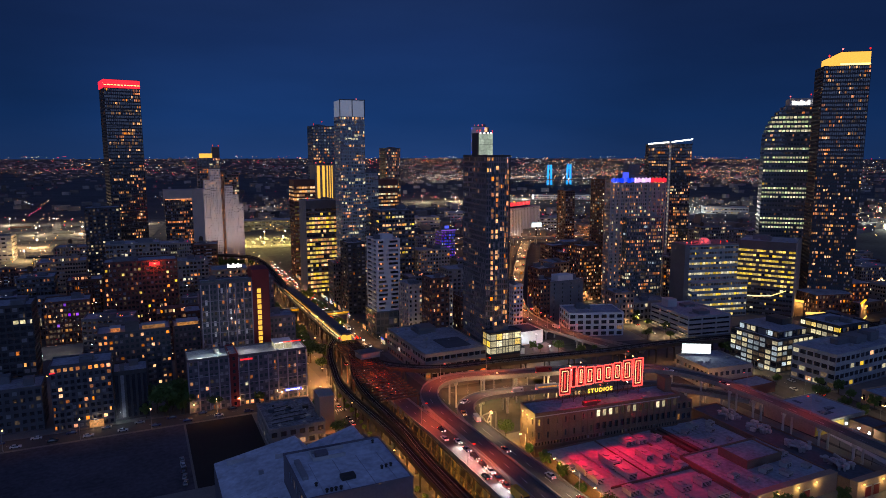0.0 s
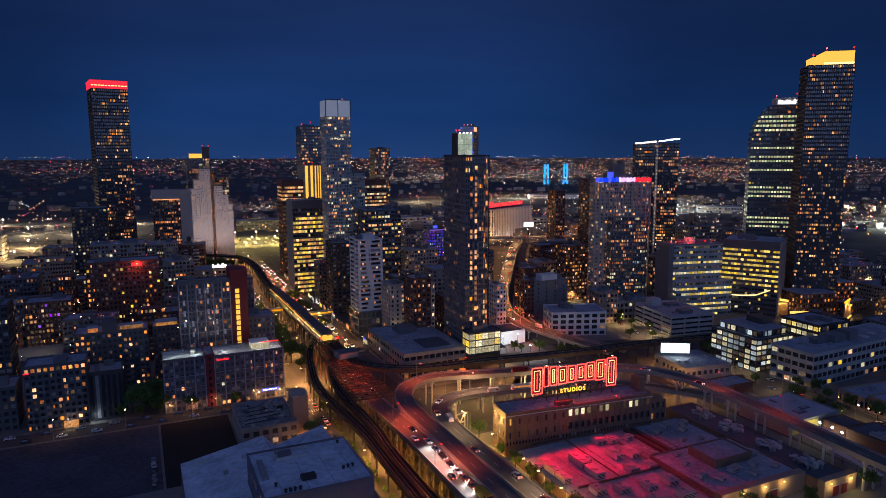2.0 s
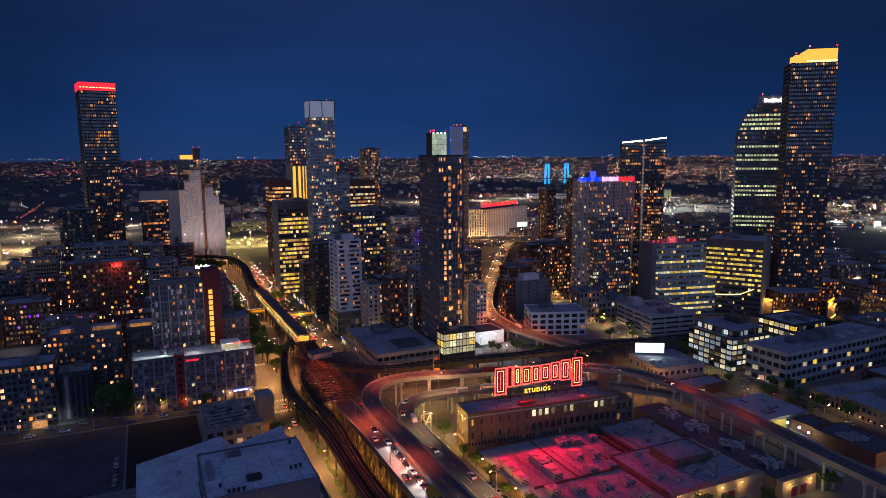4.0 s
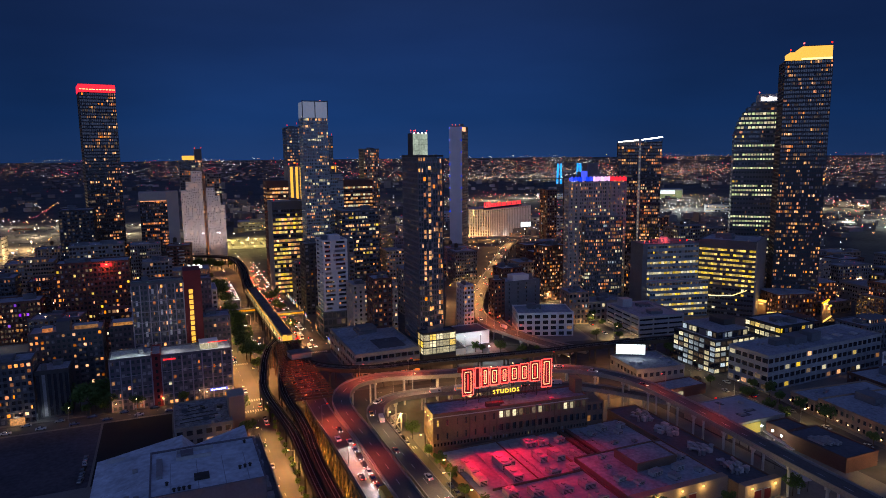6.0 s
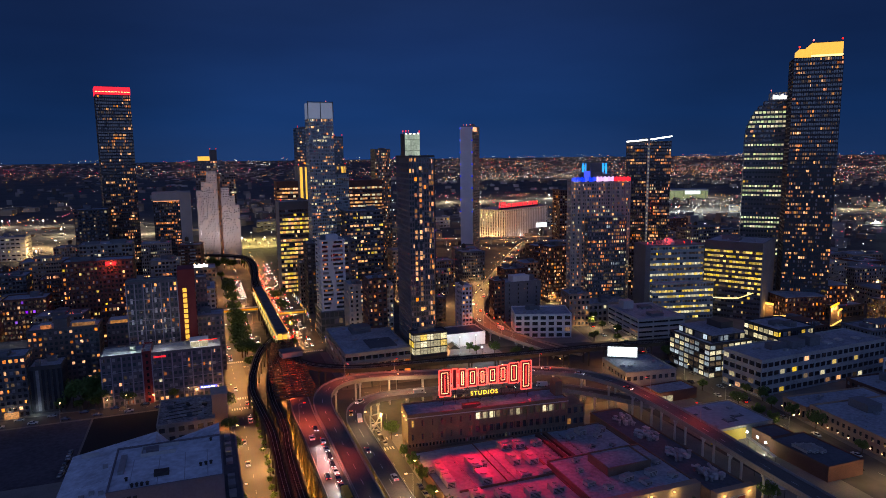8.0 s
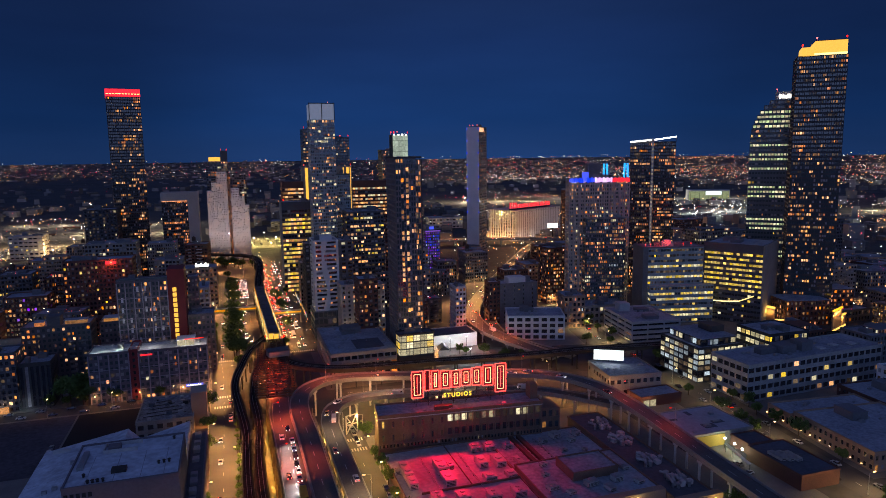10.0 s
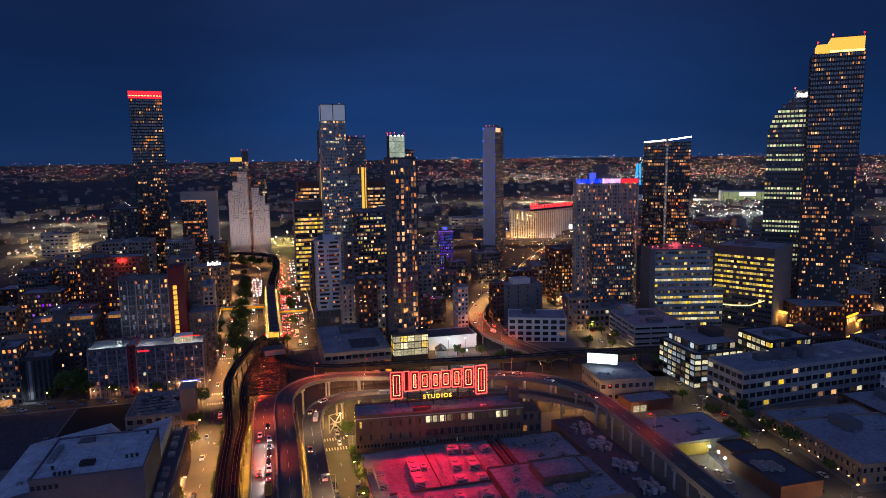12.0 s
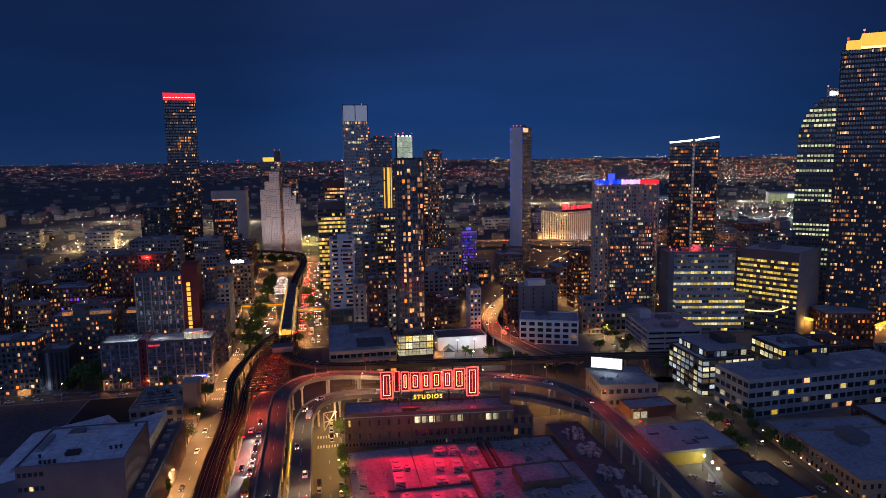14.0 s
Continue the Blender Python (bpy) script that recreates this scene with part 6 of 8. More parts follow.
block("station_offices", "brick office block beside the plaza with a lit roof sign", 66, 568, 29, 24, 36, 622, TAN, fl=3.4, bay=3.2, lit=0.3)
t = thing("roof_sign", "white lit sign bars on a roof frame", "sign", at(69, 556, 36.9))
for k in range(6):
    box_part("sign_bar", t, E_WHITE, (-5.5 + k * 1.9, -0.3, 1, -4.1 + k * 1.9, 0, 4.2 - (k % 2) * 1.0))
box_part("frame", t, STEEL, (-6, 0.05, 0, 6, 0.2, 0.9))
block("plaza_shops", "pale narrow block with shops", 71, 445, 13, 24, 42, 623, PALE, fl=3.2, lit=0.2)
block("plaza_shops_low", "pale low block with a lit canopy", 74, 412, 9, 18, 26, 624, PALE, fl=3.2, lit=0.25)

# ---- east side ----
t = block("white_lit_office", "dark framed office with white lit floors", 355.5, 281.6, 31, 34.5, 19.6, 57, BLACKWALL, fl=3.25, bay=4.2, open_w=0.84, open_h=0.7, lit=0.9, mix=((LIT_WHITE, 4), (LIT_COOL, 5), (LIT_DIM, 3)), single=(0, 3), sides=(0, 1, 3))
storeys(t, 24, 29, 19.8, 23.8, 571, BLACKWALL, fl=3.9, bay=4.2, open_w=0.85, open_h=0.75, lit=0.85, mix=((LIT_COOL, 3), (LIT_WHITE, 2), (LIT_DIM, 2)), off=(1, 0.5), sides=(0, 3))
box_part("upper_roof", t, ROOF, (-11, -14, 23.85, 13, 15, 24.2))
box_part("roof_house", t, BLACKWALL, (4, -4, 24.25, 13, 8, 28))
block("dark_annex", "dark office wing with white lit corner windows", 394.5, 268, 28, 26, 26, 572, BLACKWALL, fl=4, bay=3.6, open_w=0.85, open_h=0.6, lit=0.6, mix=((LIT_WHITE, 4), (LIT_YELLOW, 2), (LIT_DIM, 2)), single=(3,))
t = block("grey_factory", "long grey former factory with wide windows", 392, 246, 98, 26, 19.5, 58, OLDCONCRETE, rot=3, fl=4.5, bay=4.4, open_w=0.8, open_h=0.52, lit=0.17, mix=((LIT_WHITE, 4), (LIT_YELLOW, 2), (LIT_SOFT, 2), (LIT_DIM, 5)), single=(0, 3), roofmat=ROOF)
box_part("lift_house", t, GREYWALL, (-16, -4, 19.7, -6, 5, 24), (-2, -4, 19.7, 6, 4, 25))
for x, y in ((10, -6), (22, -4), (34, -6)):
    box_part("skylight", t, PALE, (x, y, 19.7, x + 4, y + 4, 20.5), label="pale raised skylight")
t = hall("yellow_wall_shed", "low shed with a yellow side wall and blue-grey roof", 278.5, 194, 314, 221.5, 5.8, ROOFPALE, CONCRETE)
box_part("yellow_wall", t, mat("yellow_paint", (0.55, 0.42, 0.08), 0.7, amount=0.2), (-17.7, -14.1, 0.2, 2, -13.78, 5.4))
for q in ((-3, -8, 3.5, -3.5), (4, -4.6, 10, -1.4), (-14, 4, -9, 6), (-1, 7, 1.4, 11.5)):
    box_part("tar_patch", t, ROOFDARK, (q[0], q[1], 5.94, q[2], q[3], 5.97))
for q in ((-2.6, -7, 0.6, -5, 0.8), (5, -3.6, 8.6, -2.4, 0.5), (-12, -11, -10.6, -9.8, 0.9), (9, 4, 11, 6, 0.9)):
    box_part("roof_box", t, METALGREY, (q[0], q[1], 5.98, q[2], q[3], 6 + q[4]))
lamp(288, 188.5, 4.5, 260, (1.0, 0.8, 0.25), 0.15)
for u, v in ((296, 191), (296, 185), (295, 179.5)):
    ob = thing("floodlight", "white floodlight on a short pole", "floodlight", at(u, v), "yard floodlights")
    g = Mesh()
    g.tube((0, 0, 0), (0, 0, 4.2), 0.1, 6)
    part("pole", g, STEEL, ob)
    g = Mesh()
    g.tube((0, 0, 4.2), (0, 0, 4.9), 0.5, 10)
    part("head", g, E_FLOOD, ob)
    lamp(u - 1, v - 0.8, 4.3, 520, (0.98, 1.0, 0.7), 0.2)
hall("brick_depot", "long low red brick depot with a dark roof", 296.5, 150, 315.5, 178.5, 6, ROOFDARK, BRICK)
hall("tar_roof_shed", "low dark shed with a black tar roof", 300.5, 181.5, 313.5, 192.6, 4.6, ROOFDARK, BRICK)
for k in range(3):
    cooling_unit(300 + k * 2.9, 166 - k * 1.2, 6.13, 2.4, 7.5, 1.4, 0, 2)
lamp(310, 143, 6, 1100, (1.0, 0.6, 0.22), 0.2)
lamp(299, 143, 6, 700, (1.0, 0.6, 0.22), 0.2)
for name, path, w_ in (("yard_canopy", [(278.5, 187, 4.6), (274, 164.5, 4.6), (270, 146, 4.6)], 3.0), ("yard_canopy", [(293, 187, 4.4), (288.5, 168, 4.4)], 1.4)):
    t = thing(name, "long narrow pale canopy on posts beside the yard", "canopy", G)
    g = Mesh()
    ribbon(g, *strip(path, w_), 0.3)
    part("canopy_roof", g, PALE, t)
    for x, y, z in smooth(path, 6):
        g = Mesh()
        g.tube((x, y, 0.1), (x, y, z - 0.28), 0.12, 6)
        part("post", g, STEEL, t)
block("billboard_block", "low grey block carrying a lit billboard", 297, 272, 30, 28, 11.6, 60, CONCRETE, rot=-7, plant=0, fl=4.2, bay=3.6, open_w=0.6, open_h=0.4, lit=0.1, single=(0,), mix=((LIT_YELLOW, 1), (LIT_DIM, 3)))
t = thing("billboard", "white lit billboard on a steel roof frame", "billboard", at(293, 281.4, 12.8, -30))
box_part("screen", t, E_SCREEN, (-8.2, -0.2, 0.8, 8.2, 0.05, 6.6))
box_part("border", t, STEEL, (-8.4, 0.06, 0.6, 8.4, 0.3, 6.8))
for x in (-6, 0, 6):
    g = Mesh()
    g.beam((x, 0.3, 0.2), (x, 0.3, 6), 0.2, 0.2)
    g.beam((x, 3.2, -1.0), (x, 0.3, 5), 0.16, 0.16)
    part("strut", g, STEEL, t)
lamp(291.5, 277, 16, 700, COOL, 0.3)
t = hall("garage_shed", "low brick shed with lit roller doors", 288.5, 243, 313, 255.5, 5, ROOF, BRICK)
for x in (-10.6, -6.6):
    box_part("roller_door", t, LIT_WHITE, (x, -6.36, 0.3, x + 3.3, -6.27, 3.6), label="lit white roller door")
lamp(292.5, 241.2, 4, 60, WARM, 0.2)
t = block("parking_deck", "white banded parking deck", 372, 366, 36, 46, 14, 63, PALE, rot=-8, fl=3.4, bay=12, open_w=0.95, open_h=0.42, lit=0.05, proud=1.0, single=(0, 3))
box_part("stair_house", t, PALE, (-12, 10, 14.2, -4, 18, 20))
for k in range(11):
    lw = thing("wall_light", "small white wall lamp over a doorway", "lamp", at(338.1 - k * 0.55, 211 - k * 5.6, 3.3), "doorway lamps along the brick terrace")
    box_part("shade", lw, E_SODIUM, (-0.22, -0.22, 0, 0.22, 0.22, 0.36))
LOWROW = dict(fl=3.6, bay=3.0, open_w=0.5, open_h=0.5, mix=((LIT_SOFT, 3), (LIT_WHITE, 2), (LIT_DIM, 6)), roofmat=ROOF)
block("brick_terrace", "low brick terrace with small lit doorways", 364.6, 203.2, 50, 15, 6.4, 64, TAN, rot=-5.4, lit=0.05, single=(3,), plant=0, **LOWROW)
block("brick_terrace", "low brick terrace with two bright doorways and a tar roof", 362, 172.5, 48, 45, 8.0, 641, TAN, rot=-5.4, lit=0.1, single=(3,), plant=1, **LOWROW)
block("tar_roof_depot", "wide low depot with a dark tar roof", 413, 193, 44, 52, 7.2, 642, BRICK, rot=-4, lit=0.02, plant=2, **LOWROW)
block("white_corner", "white corner building with arched windows", 428, 200, 30, 30, 17, 65, WHITE, rot=-4, fl=4.2, bay=3.5, lit=0.1)
block("corner_shops", "brick corner block with warm lit shops", 336, 404, 16, 20, 24, 66, TAN, rot=-12, fl=3.6, lit=0.3)
block("podium_low", "low stone podium below the apartment tower", 362, 408, 40, 20, 14, 67, CONCRETE, rot=-4, fl=4.5, bay=4, lit=0.12)

# ---- station, footbridges, steel canopy and lattices ----
t = thing("elevated_station", "elevated railway station with a long dark canopy and yellow light strips", "station", G)
st = smooth([(117.1, 402, 10), (116.4, 440, 10), (115.6, 520, 10), (115.1, 568, 10)], 6)


def beside(path, off, z):
    l_, r_ = strip(path, 2 * abs(off))
    return [(q.x, q.y, z) for q in (l_ if off < 0 else r_)]


for off, w_, glow in ((-4.6, 2.6, 0.6), (4.6, 2.2, 0.1)):
    g = Mesh()
    ribbon(g, *strip(beside(st, off, 11.3), w_), 0.5)
    part("platform", g, PALE, t)
    g = Mesh()
    ribbon(g, *strip(beside(st, off * 0.93, 14.3), glow), 0.3)
    part("light_strip", g, E_STATION, t, "glowing yellow platform light strip")
    c = beside(st, off * 1.2, 0)
    for x, y, _ in c[::2]:
        g = Mesh()
        g.beam((x, y, 0), (x, y, 14.2), 0.35, 0.35)
        part("column", g, STEEL, t)
    g = Mesh()
    ribbon(g, *strip(beside(st, off * 1.27, 12.4), 0.15), 1.2)
    part("windscreen", g, TAN_STEEL, t)
g = Mesh()
ribbon(g, *strip([(q.x, q.y, 15.6) for q in st], 6.6), 0.5)
part("canopy", g, ROOFDARK, t)
for k in range(14):
    q = st[min(len(st) - 1, int(k * len(st) / 14))]
    g = Mesh()
    g.box(q.x - 3.2, q.y - 0.1, 15.62, q.x + 3.2, q.y + 0.1, 15.75)
    part("canopy_seam", g, STEEL, t)
g = Mesh()
g.box(113.9, 401.2, 11.4, 116.4, 401.5, 15.0)
g.box(116.7, 401.2, 11.4, 119.8, 401.5, 14.4)
part("end_glazing", g, E_GOLD, t, "glowing yellow glazed end of the platform hall")
for k in range(9):
    lamp(112.4 - k * 0.25, 408 + k * 19, 13.4, 1500, (1.0, 0.65, 0.15), 0.2)
    lamp(121.0 - k * 0.25, 408 + k * 19, 13.4, 800, (1.0, 0.65, 0.15), 0.2)
for off in (-2.0, 2.0):
    tr = thing("subway_train", "stainless steel train with lit windows at the platform", "train", at(116.6 + off * 0.9, 404, 10.35, 0.5))
    for k in range(5):
        y = k * 15.6
        box_part("car_body", tr, METALGREY, (-1.4, y, 0.5, 1.4, y + 15.2, 3.6))
        box_part("window_band", tr, LIT_WHITE, (-1.45, y + 0.6, 1.7, 1.45, y + 14.6, 2.6))
        box_part("bogie", tr, STEEL, (-1.1, y + 1, 0, 1.1, y + 4, 0.49), (-1.1, y + 11, 0, 1.1, y + 14, 0.49))
    box_part("end_window", tr, E_GOLD, (-1.1, -0.06, 1.5, 1.1, -0.01, 3.2))
    for x in (-0.9, 0.9):
        box_part("taillight", tr, E_TAIL, (x - 0.25, -0.1, 0.9, x + 0.25, -0.02, 1.25))
for k, (u, v) in enumerate(((121.6, 399), (123.2, 400.5), (122.4, 396), (111.2, 399))):
    sg = thing("rail_signal", "red railway signal glowing on a short mast", "signal", at(u, v, 0), "railway signals")
    box_part("mast", sg, STEEL, (-0.15, -0.15, 0, 0.15, 0.15, 12.2 + 0.5 * k))
    box_part("head", sg, E_RED, (-0.4, -0.4, 12.21 + 0.5 * k, 0.4, 0.1, 13.2 + 0.5 * k))
for u0, u1, v in ((76, 109.7, 510), (121.8, 143, 486)):
    t = thing("footbridge", "covered footbridge glowing yellow over the roadway", "footbridge", at((u0 + u1) / 2, v), "footbridges to the station")
    w = u1 - u0
    box_part("deck", t, CONCRETE, (-w / 2, -1.6, 7.2, w / 2, 1.6, 7.6))
    box_part("roof", t, METALGREY, (-w / 2, -1.8, 10.2, w / 2, 1.8, 10.45))
    box_part("glazing", t, E_STATION, (-w / 2, -1.55, 8.3, w / 2, -1.5, 9.7))
    for x in (-w / 2 + 0.5, w / 2 - 0.5):
        box_part("pier", t, CONCRETE, (x - 0.4, -0.8, 0, x + 0.4, 0.8, 7.19))
    for k in range(6):
        x = -w / 2 + 1 + k * (w - 2) / 5
        box_part("mullion", t, STEEL, (x - 0.08, -1.7, 7.61, x + 0.08, -1.58, 10.19))
    lamp((u0 + u1) / 2, v - 2.5, 9, 1500, (1.0, 0.75, 0.2), 0.2)
t = thing("control_house", "pale metal control house above the tracks", "hut", at(116.4, 358, 0, 8))
for x in (-5, 5):
    for y in (-3, 3):
        box_part("leg", t, STEEL, (x - 0.3, y - 0.3, 0, x + 0.3, y + 0.3, 12.9))
box_part("wall", t, CONCRETE, (-6, -4, 13, 6, 4, 16.2))
box_part("roof", t, ROOFDARK, (-6.5, -4.5, 16.21, 6.5, 4.5, 16.6))

t = thing("steel_canopy", "open rusty steel girder deck glowing red over the approach road", "girder deck", G)
for k in range(26):
    v = 292 + k * 4
    u0, u1 = 100.5 + max(0, (v - 330)) * 0.12, 122 + max(0, v - 345) * 0.0
    g = Mesh()
    g.beam((u0, v, 11.8), (u1, v - 1.5, 11.8), 0.45, 0.8)
    part("cross_girder", g, RUST, t)
for u in (104, 108, 112, 116, 120):
    g = Mesh()
    g.beam((u - 1.5, 291, 12.5), (u + 1.5, 394, 12.5), 0.35, 0.5)
    part("stringer", g, RUST, t)
for k in range(7):
    for u in (101.5, 121.5):
        v = 294 + k * 15
        g = Mesh()
        g.beam((u + max(0, v - 330) * 0.06, v, 0), (u + max(0, v - 330) * 0.06, v, 11.4), 0.5, 0.5)
        part("column", g, RUST, t)
for u, v in ((109, 300), (111, 311), (112, 325), (114, 345), (117, 368)):
    lamp(u, v, 8.6, 2200, (1.0, 0.07, 0.02), 0.2)
for u, v in ((106, 316), (110, 330), (106, 350), (99, 360), (103, 378)):
    lamp(u, v, 5, 3000, (1.0, 0.4, 0.12), 0.2)

# lattice frames beside and between the ramps, lit from below
def lattice(name, label, u, v0, v1, ztop, spread, step, material):
    t = thing(name, label, "lattice", G)
    v = v0
    while v < v1:
        g = Mesh()
        g.beam((u, v, ztop), (u - spread, v + step * 0.5, 0), 0.4, 0.4)
        g.beam((u, v + step, ztop), (u - spread, v + step * 0.5, 0), 0.4, 0.4)
        part("brace", g, material, t)
        g = Mesh()
        g.beam((u, v, 0), (u, v, ztop), 0.5, 0.5)
        part("post", g, material, t)
        v += step
    for z in (ztop * 0.33, ztop * 0.66, ztop):
        g = Mesh()
        g.beam((u, v0, z), (u, v1, z), 0.35, 0.45)
        part("rail", g, material, t)
    return t


lattice("ramp_lattice", "tan steel lattice holding the approach road, lit amber", 105.9, 60, 284, 12.2, 1.0, 6.5, AMBERSTEEL)
lattice("gap_lattice", "tan steel lattice between two ramps, lit amber", 125.6, 60, 262, 12.2, 0.6, 6.5, TAN_STEEL)
for u0, u1, v1 in ((102.2, 105.4, 300), (124.4, 127.6, 270)):
    g = Mesh()
    g.box(u0, 40, 0.05, u1, v1, 0.16)
    structure("service_lane", g, PAVING, "concrete service lane below the ramps in amber light", G, "lane")
for k in range(16):
    lamp(103.6, 66 + k * 14, 3.0, 2100, (1.0, 0.44, 0.05), 0.15)
for k in range(14):
    lamp(126.4, 66 + k * 14, 4.5, 3600, (1.0, 0.48, 0.06), 0.15)
for u, v in ((139, 271), (152, 288), (170, 286), (190, 281), (212, 276), (232, 268)):
    lamp(u, v, 6.5, 4200, (1.0, 0.56, 0.18), 0.15)
for u, v, p in ((248, 270, 4000), (262, 262, 4500), (275, 255, 4000), (285, 240, 2500), (240, 290, 3000)):
    lamp(u, v, 6, p * 0.8, SODIUM, 0.2)
t = thing("gantry_frame", "white steel trestle under the ramp loop", "trestle", at(143, 262, 0, 20))
for a, b in (((-3, 0, 0), (-3, 0, 9)), ((3, 0, 0), (3, 0, 9)), ((-3, 0, 9), (3, 0, 9)), ((-3, 0, 4.5), (3, 0, 4.5)), ((-3, 0, 0), (0, 0, 4.5)), ((3, 0, 0), (0, 0, 4.5)), ((-3, 0, 9), (0, 0, 4.5)), ((3, 0, 9), (0, 0, 4.5))):
    g = Mesh()
    g.beam(a, b, 0.4, 0.4)
    part("bar", g, PALE, t)


# ---- street lamps ----
def lamp_master(arm=2.4, h=8.6, head=None, pole=None):
    t = thing("street_lamp", "tall grey street lamp with a glowing amber head", "street lamp", at(0, 0, -60), "street lamps")
    g = Mesh()
    g.tube((0, 0, 0), (0, 0, h), 0.13, 8, r2=0.08)
    g.tube((0, 0, 0), (0, 0, 0.7), 0.22, 8)
    part("pole", g, pole or METALGREY, t)
    g = Mesh()
    g.tube((0, 0, h - 0.1), (arm, 0, h + 0.35), 0.06, 6)
    part("arm", g, pole or METALGREY, t)
    g = Mesh()
    g.tube((arm - 0.35, 0, h + 0.3), (arm + 0.55, 0, h + 0.34), 0.24, 8)
    part("head", g, head or E_SODIUM, t)
    return t


SL = {False: lamp_master(), True: lamp_master(head=E_RED)}
# the red-headed kind is made up, to throw red light on the ramps
SL[True].name = "street_lamp"
tagged(SL[True], "added pole lamp with a red head that reddens the ramps", "street lamp", "street lamps")
first_lamp = {False: True, True: True}


def street_lamp(u, v, rot=0, watts=9000, colour=SODIUM, z=0):
    m = at(u, v, z, rot)
    red = colour[1] < 0.29
    if first_lamp[red]:
        SL[red].matrix_basis = m
        first_lamp[red] = False
    else:
        copy_thing(SL[red], m)
    a = radians(rot)
    if watts:
        lamp(u + 2.5 * math.cos(a), v + 2.5 * math.sin(a), z + 8.4, watts, colour, 0.2, "SPOT", None, 150)


for k in range(12):
    street_lamp(78.9 if k % 2 else 92.6, 70 + k * 29, 0 if k % 2 else 180, 25000 if k > 4 else 13000, (1.0, 0.46, 0.15))
for k in range(13):
    street_lamp(126.5 - 0.2 * k, 424 + k * 34, 0, 26000)
for k in range(12):
    street_lamp(74.5 if k % 2 else 104.4, 424 + k * 36, 0 if k % 2 else 180, 23000)
for k in range(7):
    street_lamp(87.6, 425 + k * 33, 0, 9000, (1.0, 0.55, 0.2))
for k in range(8):
    street_lamp(148.2, 80 + k * 26, 180, 6500 if k > 4 else 3600, (1.0, 0.52, 0.14))
for k in range(6):
    street_lamp(-90 + k * 30, 332, 90, 450)
for k, (u, v) in enumerate(((309, 80), (318.4, 140), (319.6, 190), (322, 232), (326, 268), (329, 310), (333, 350), (338, 385), (348, 430), (352, 470))):
    street_lamp(u, v, 0, 5200 if k < 6 else 13000, (1.0, 0.66, 0.28))
for k in range(5):
    street_lamp(158 + k * 36, 311 - k * 3, 90, 7000)
for k in range(5):
    street_lamp(206 + k * 5, 330 + k * 38, 0, 12000)
for u, v in ((234, 476), (236, 540), (232, 585), (262, 500), (258, 610), (318, 530), (322, 575), (316, 630), (346, 500), (404, 480), (384, 500), (430, 505), (372, 540), (452, 578), (492, 650), (496, 690), (562, 446), (600, 384), (656, 402), (590, 330)):
    street_lamp(u, v, 0, 24000, (1.0, 0.5, 0.18))
# lamps on the ramps; the red ones are added to redden the roads
for i in range(2, len(FAR) - 1):
    for f in (0.0, 0.5):
        p0, p1 = Vector(FAR[i]), Vector(FAR[i + 1])
        p = p0.lerp(p1, f)
        street_lamp(p.x - 5.4, p.y, 0, 5000 if i < 5 else 24000, (1.0, 0.17, 0.04) if i < 5 else (1.0, 0.48, 0.14), p.z)
for u, v, r in ((136.5, 299.6, -60), (163, 299.2, -75), (238, 278.2, -100)):
    street_lamp(u, v, r, 9500, (1.0, 0.14, 0.04), 14.6)
for v in (110, 160, 210, 255):
    street_lamp(106.9, v, 0, 11000, (1.0, 0.13, 0.04), 13.2)
for u, v, r in ((135.6, 120, 180), (135.6, 180, 180), (135.6, 240, 180), (160, 285.6, -80), (200, 279.2, -80)):
    street_lamp(u, v, r, 4400 if v < 250 else 6500, (1.0, 0.66, 0.36), 11)
for u, v in ((268.7, 190), (269.2, 225)):
    street_lamp(u, v, 180, 2200, (1.0, 0.1, 0.04), 14)


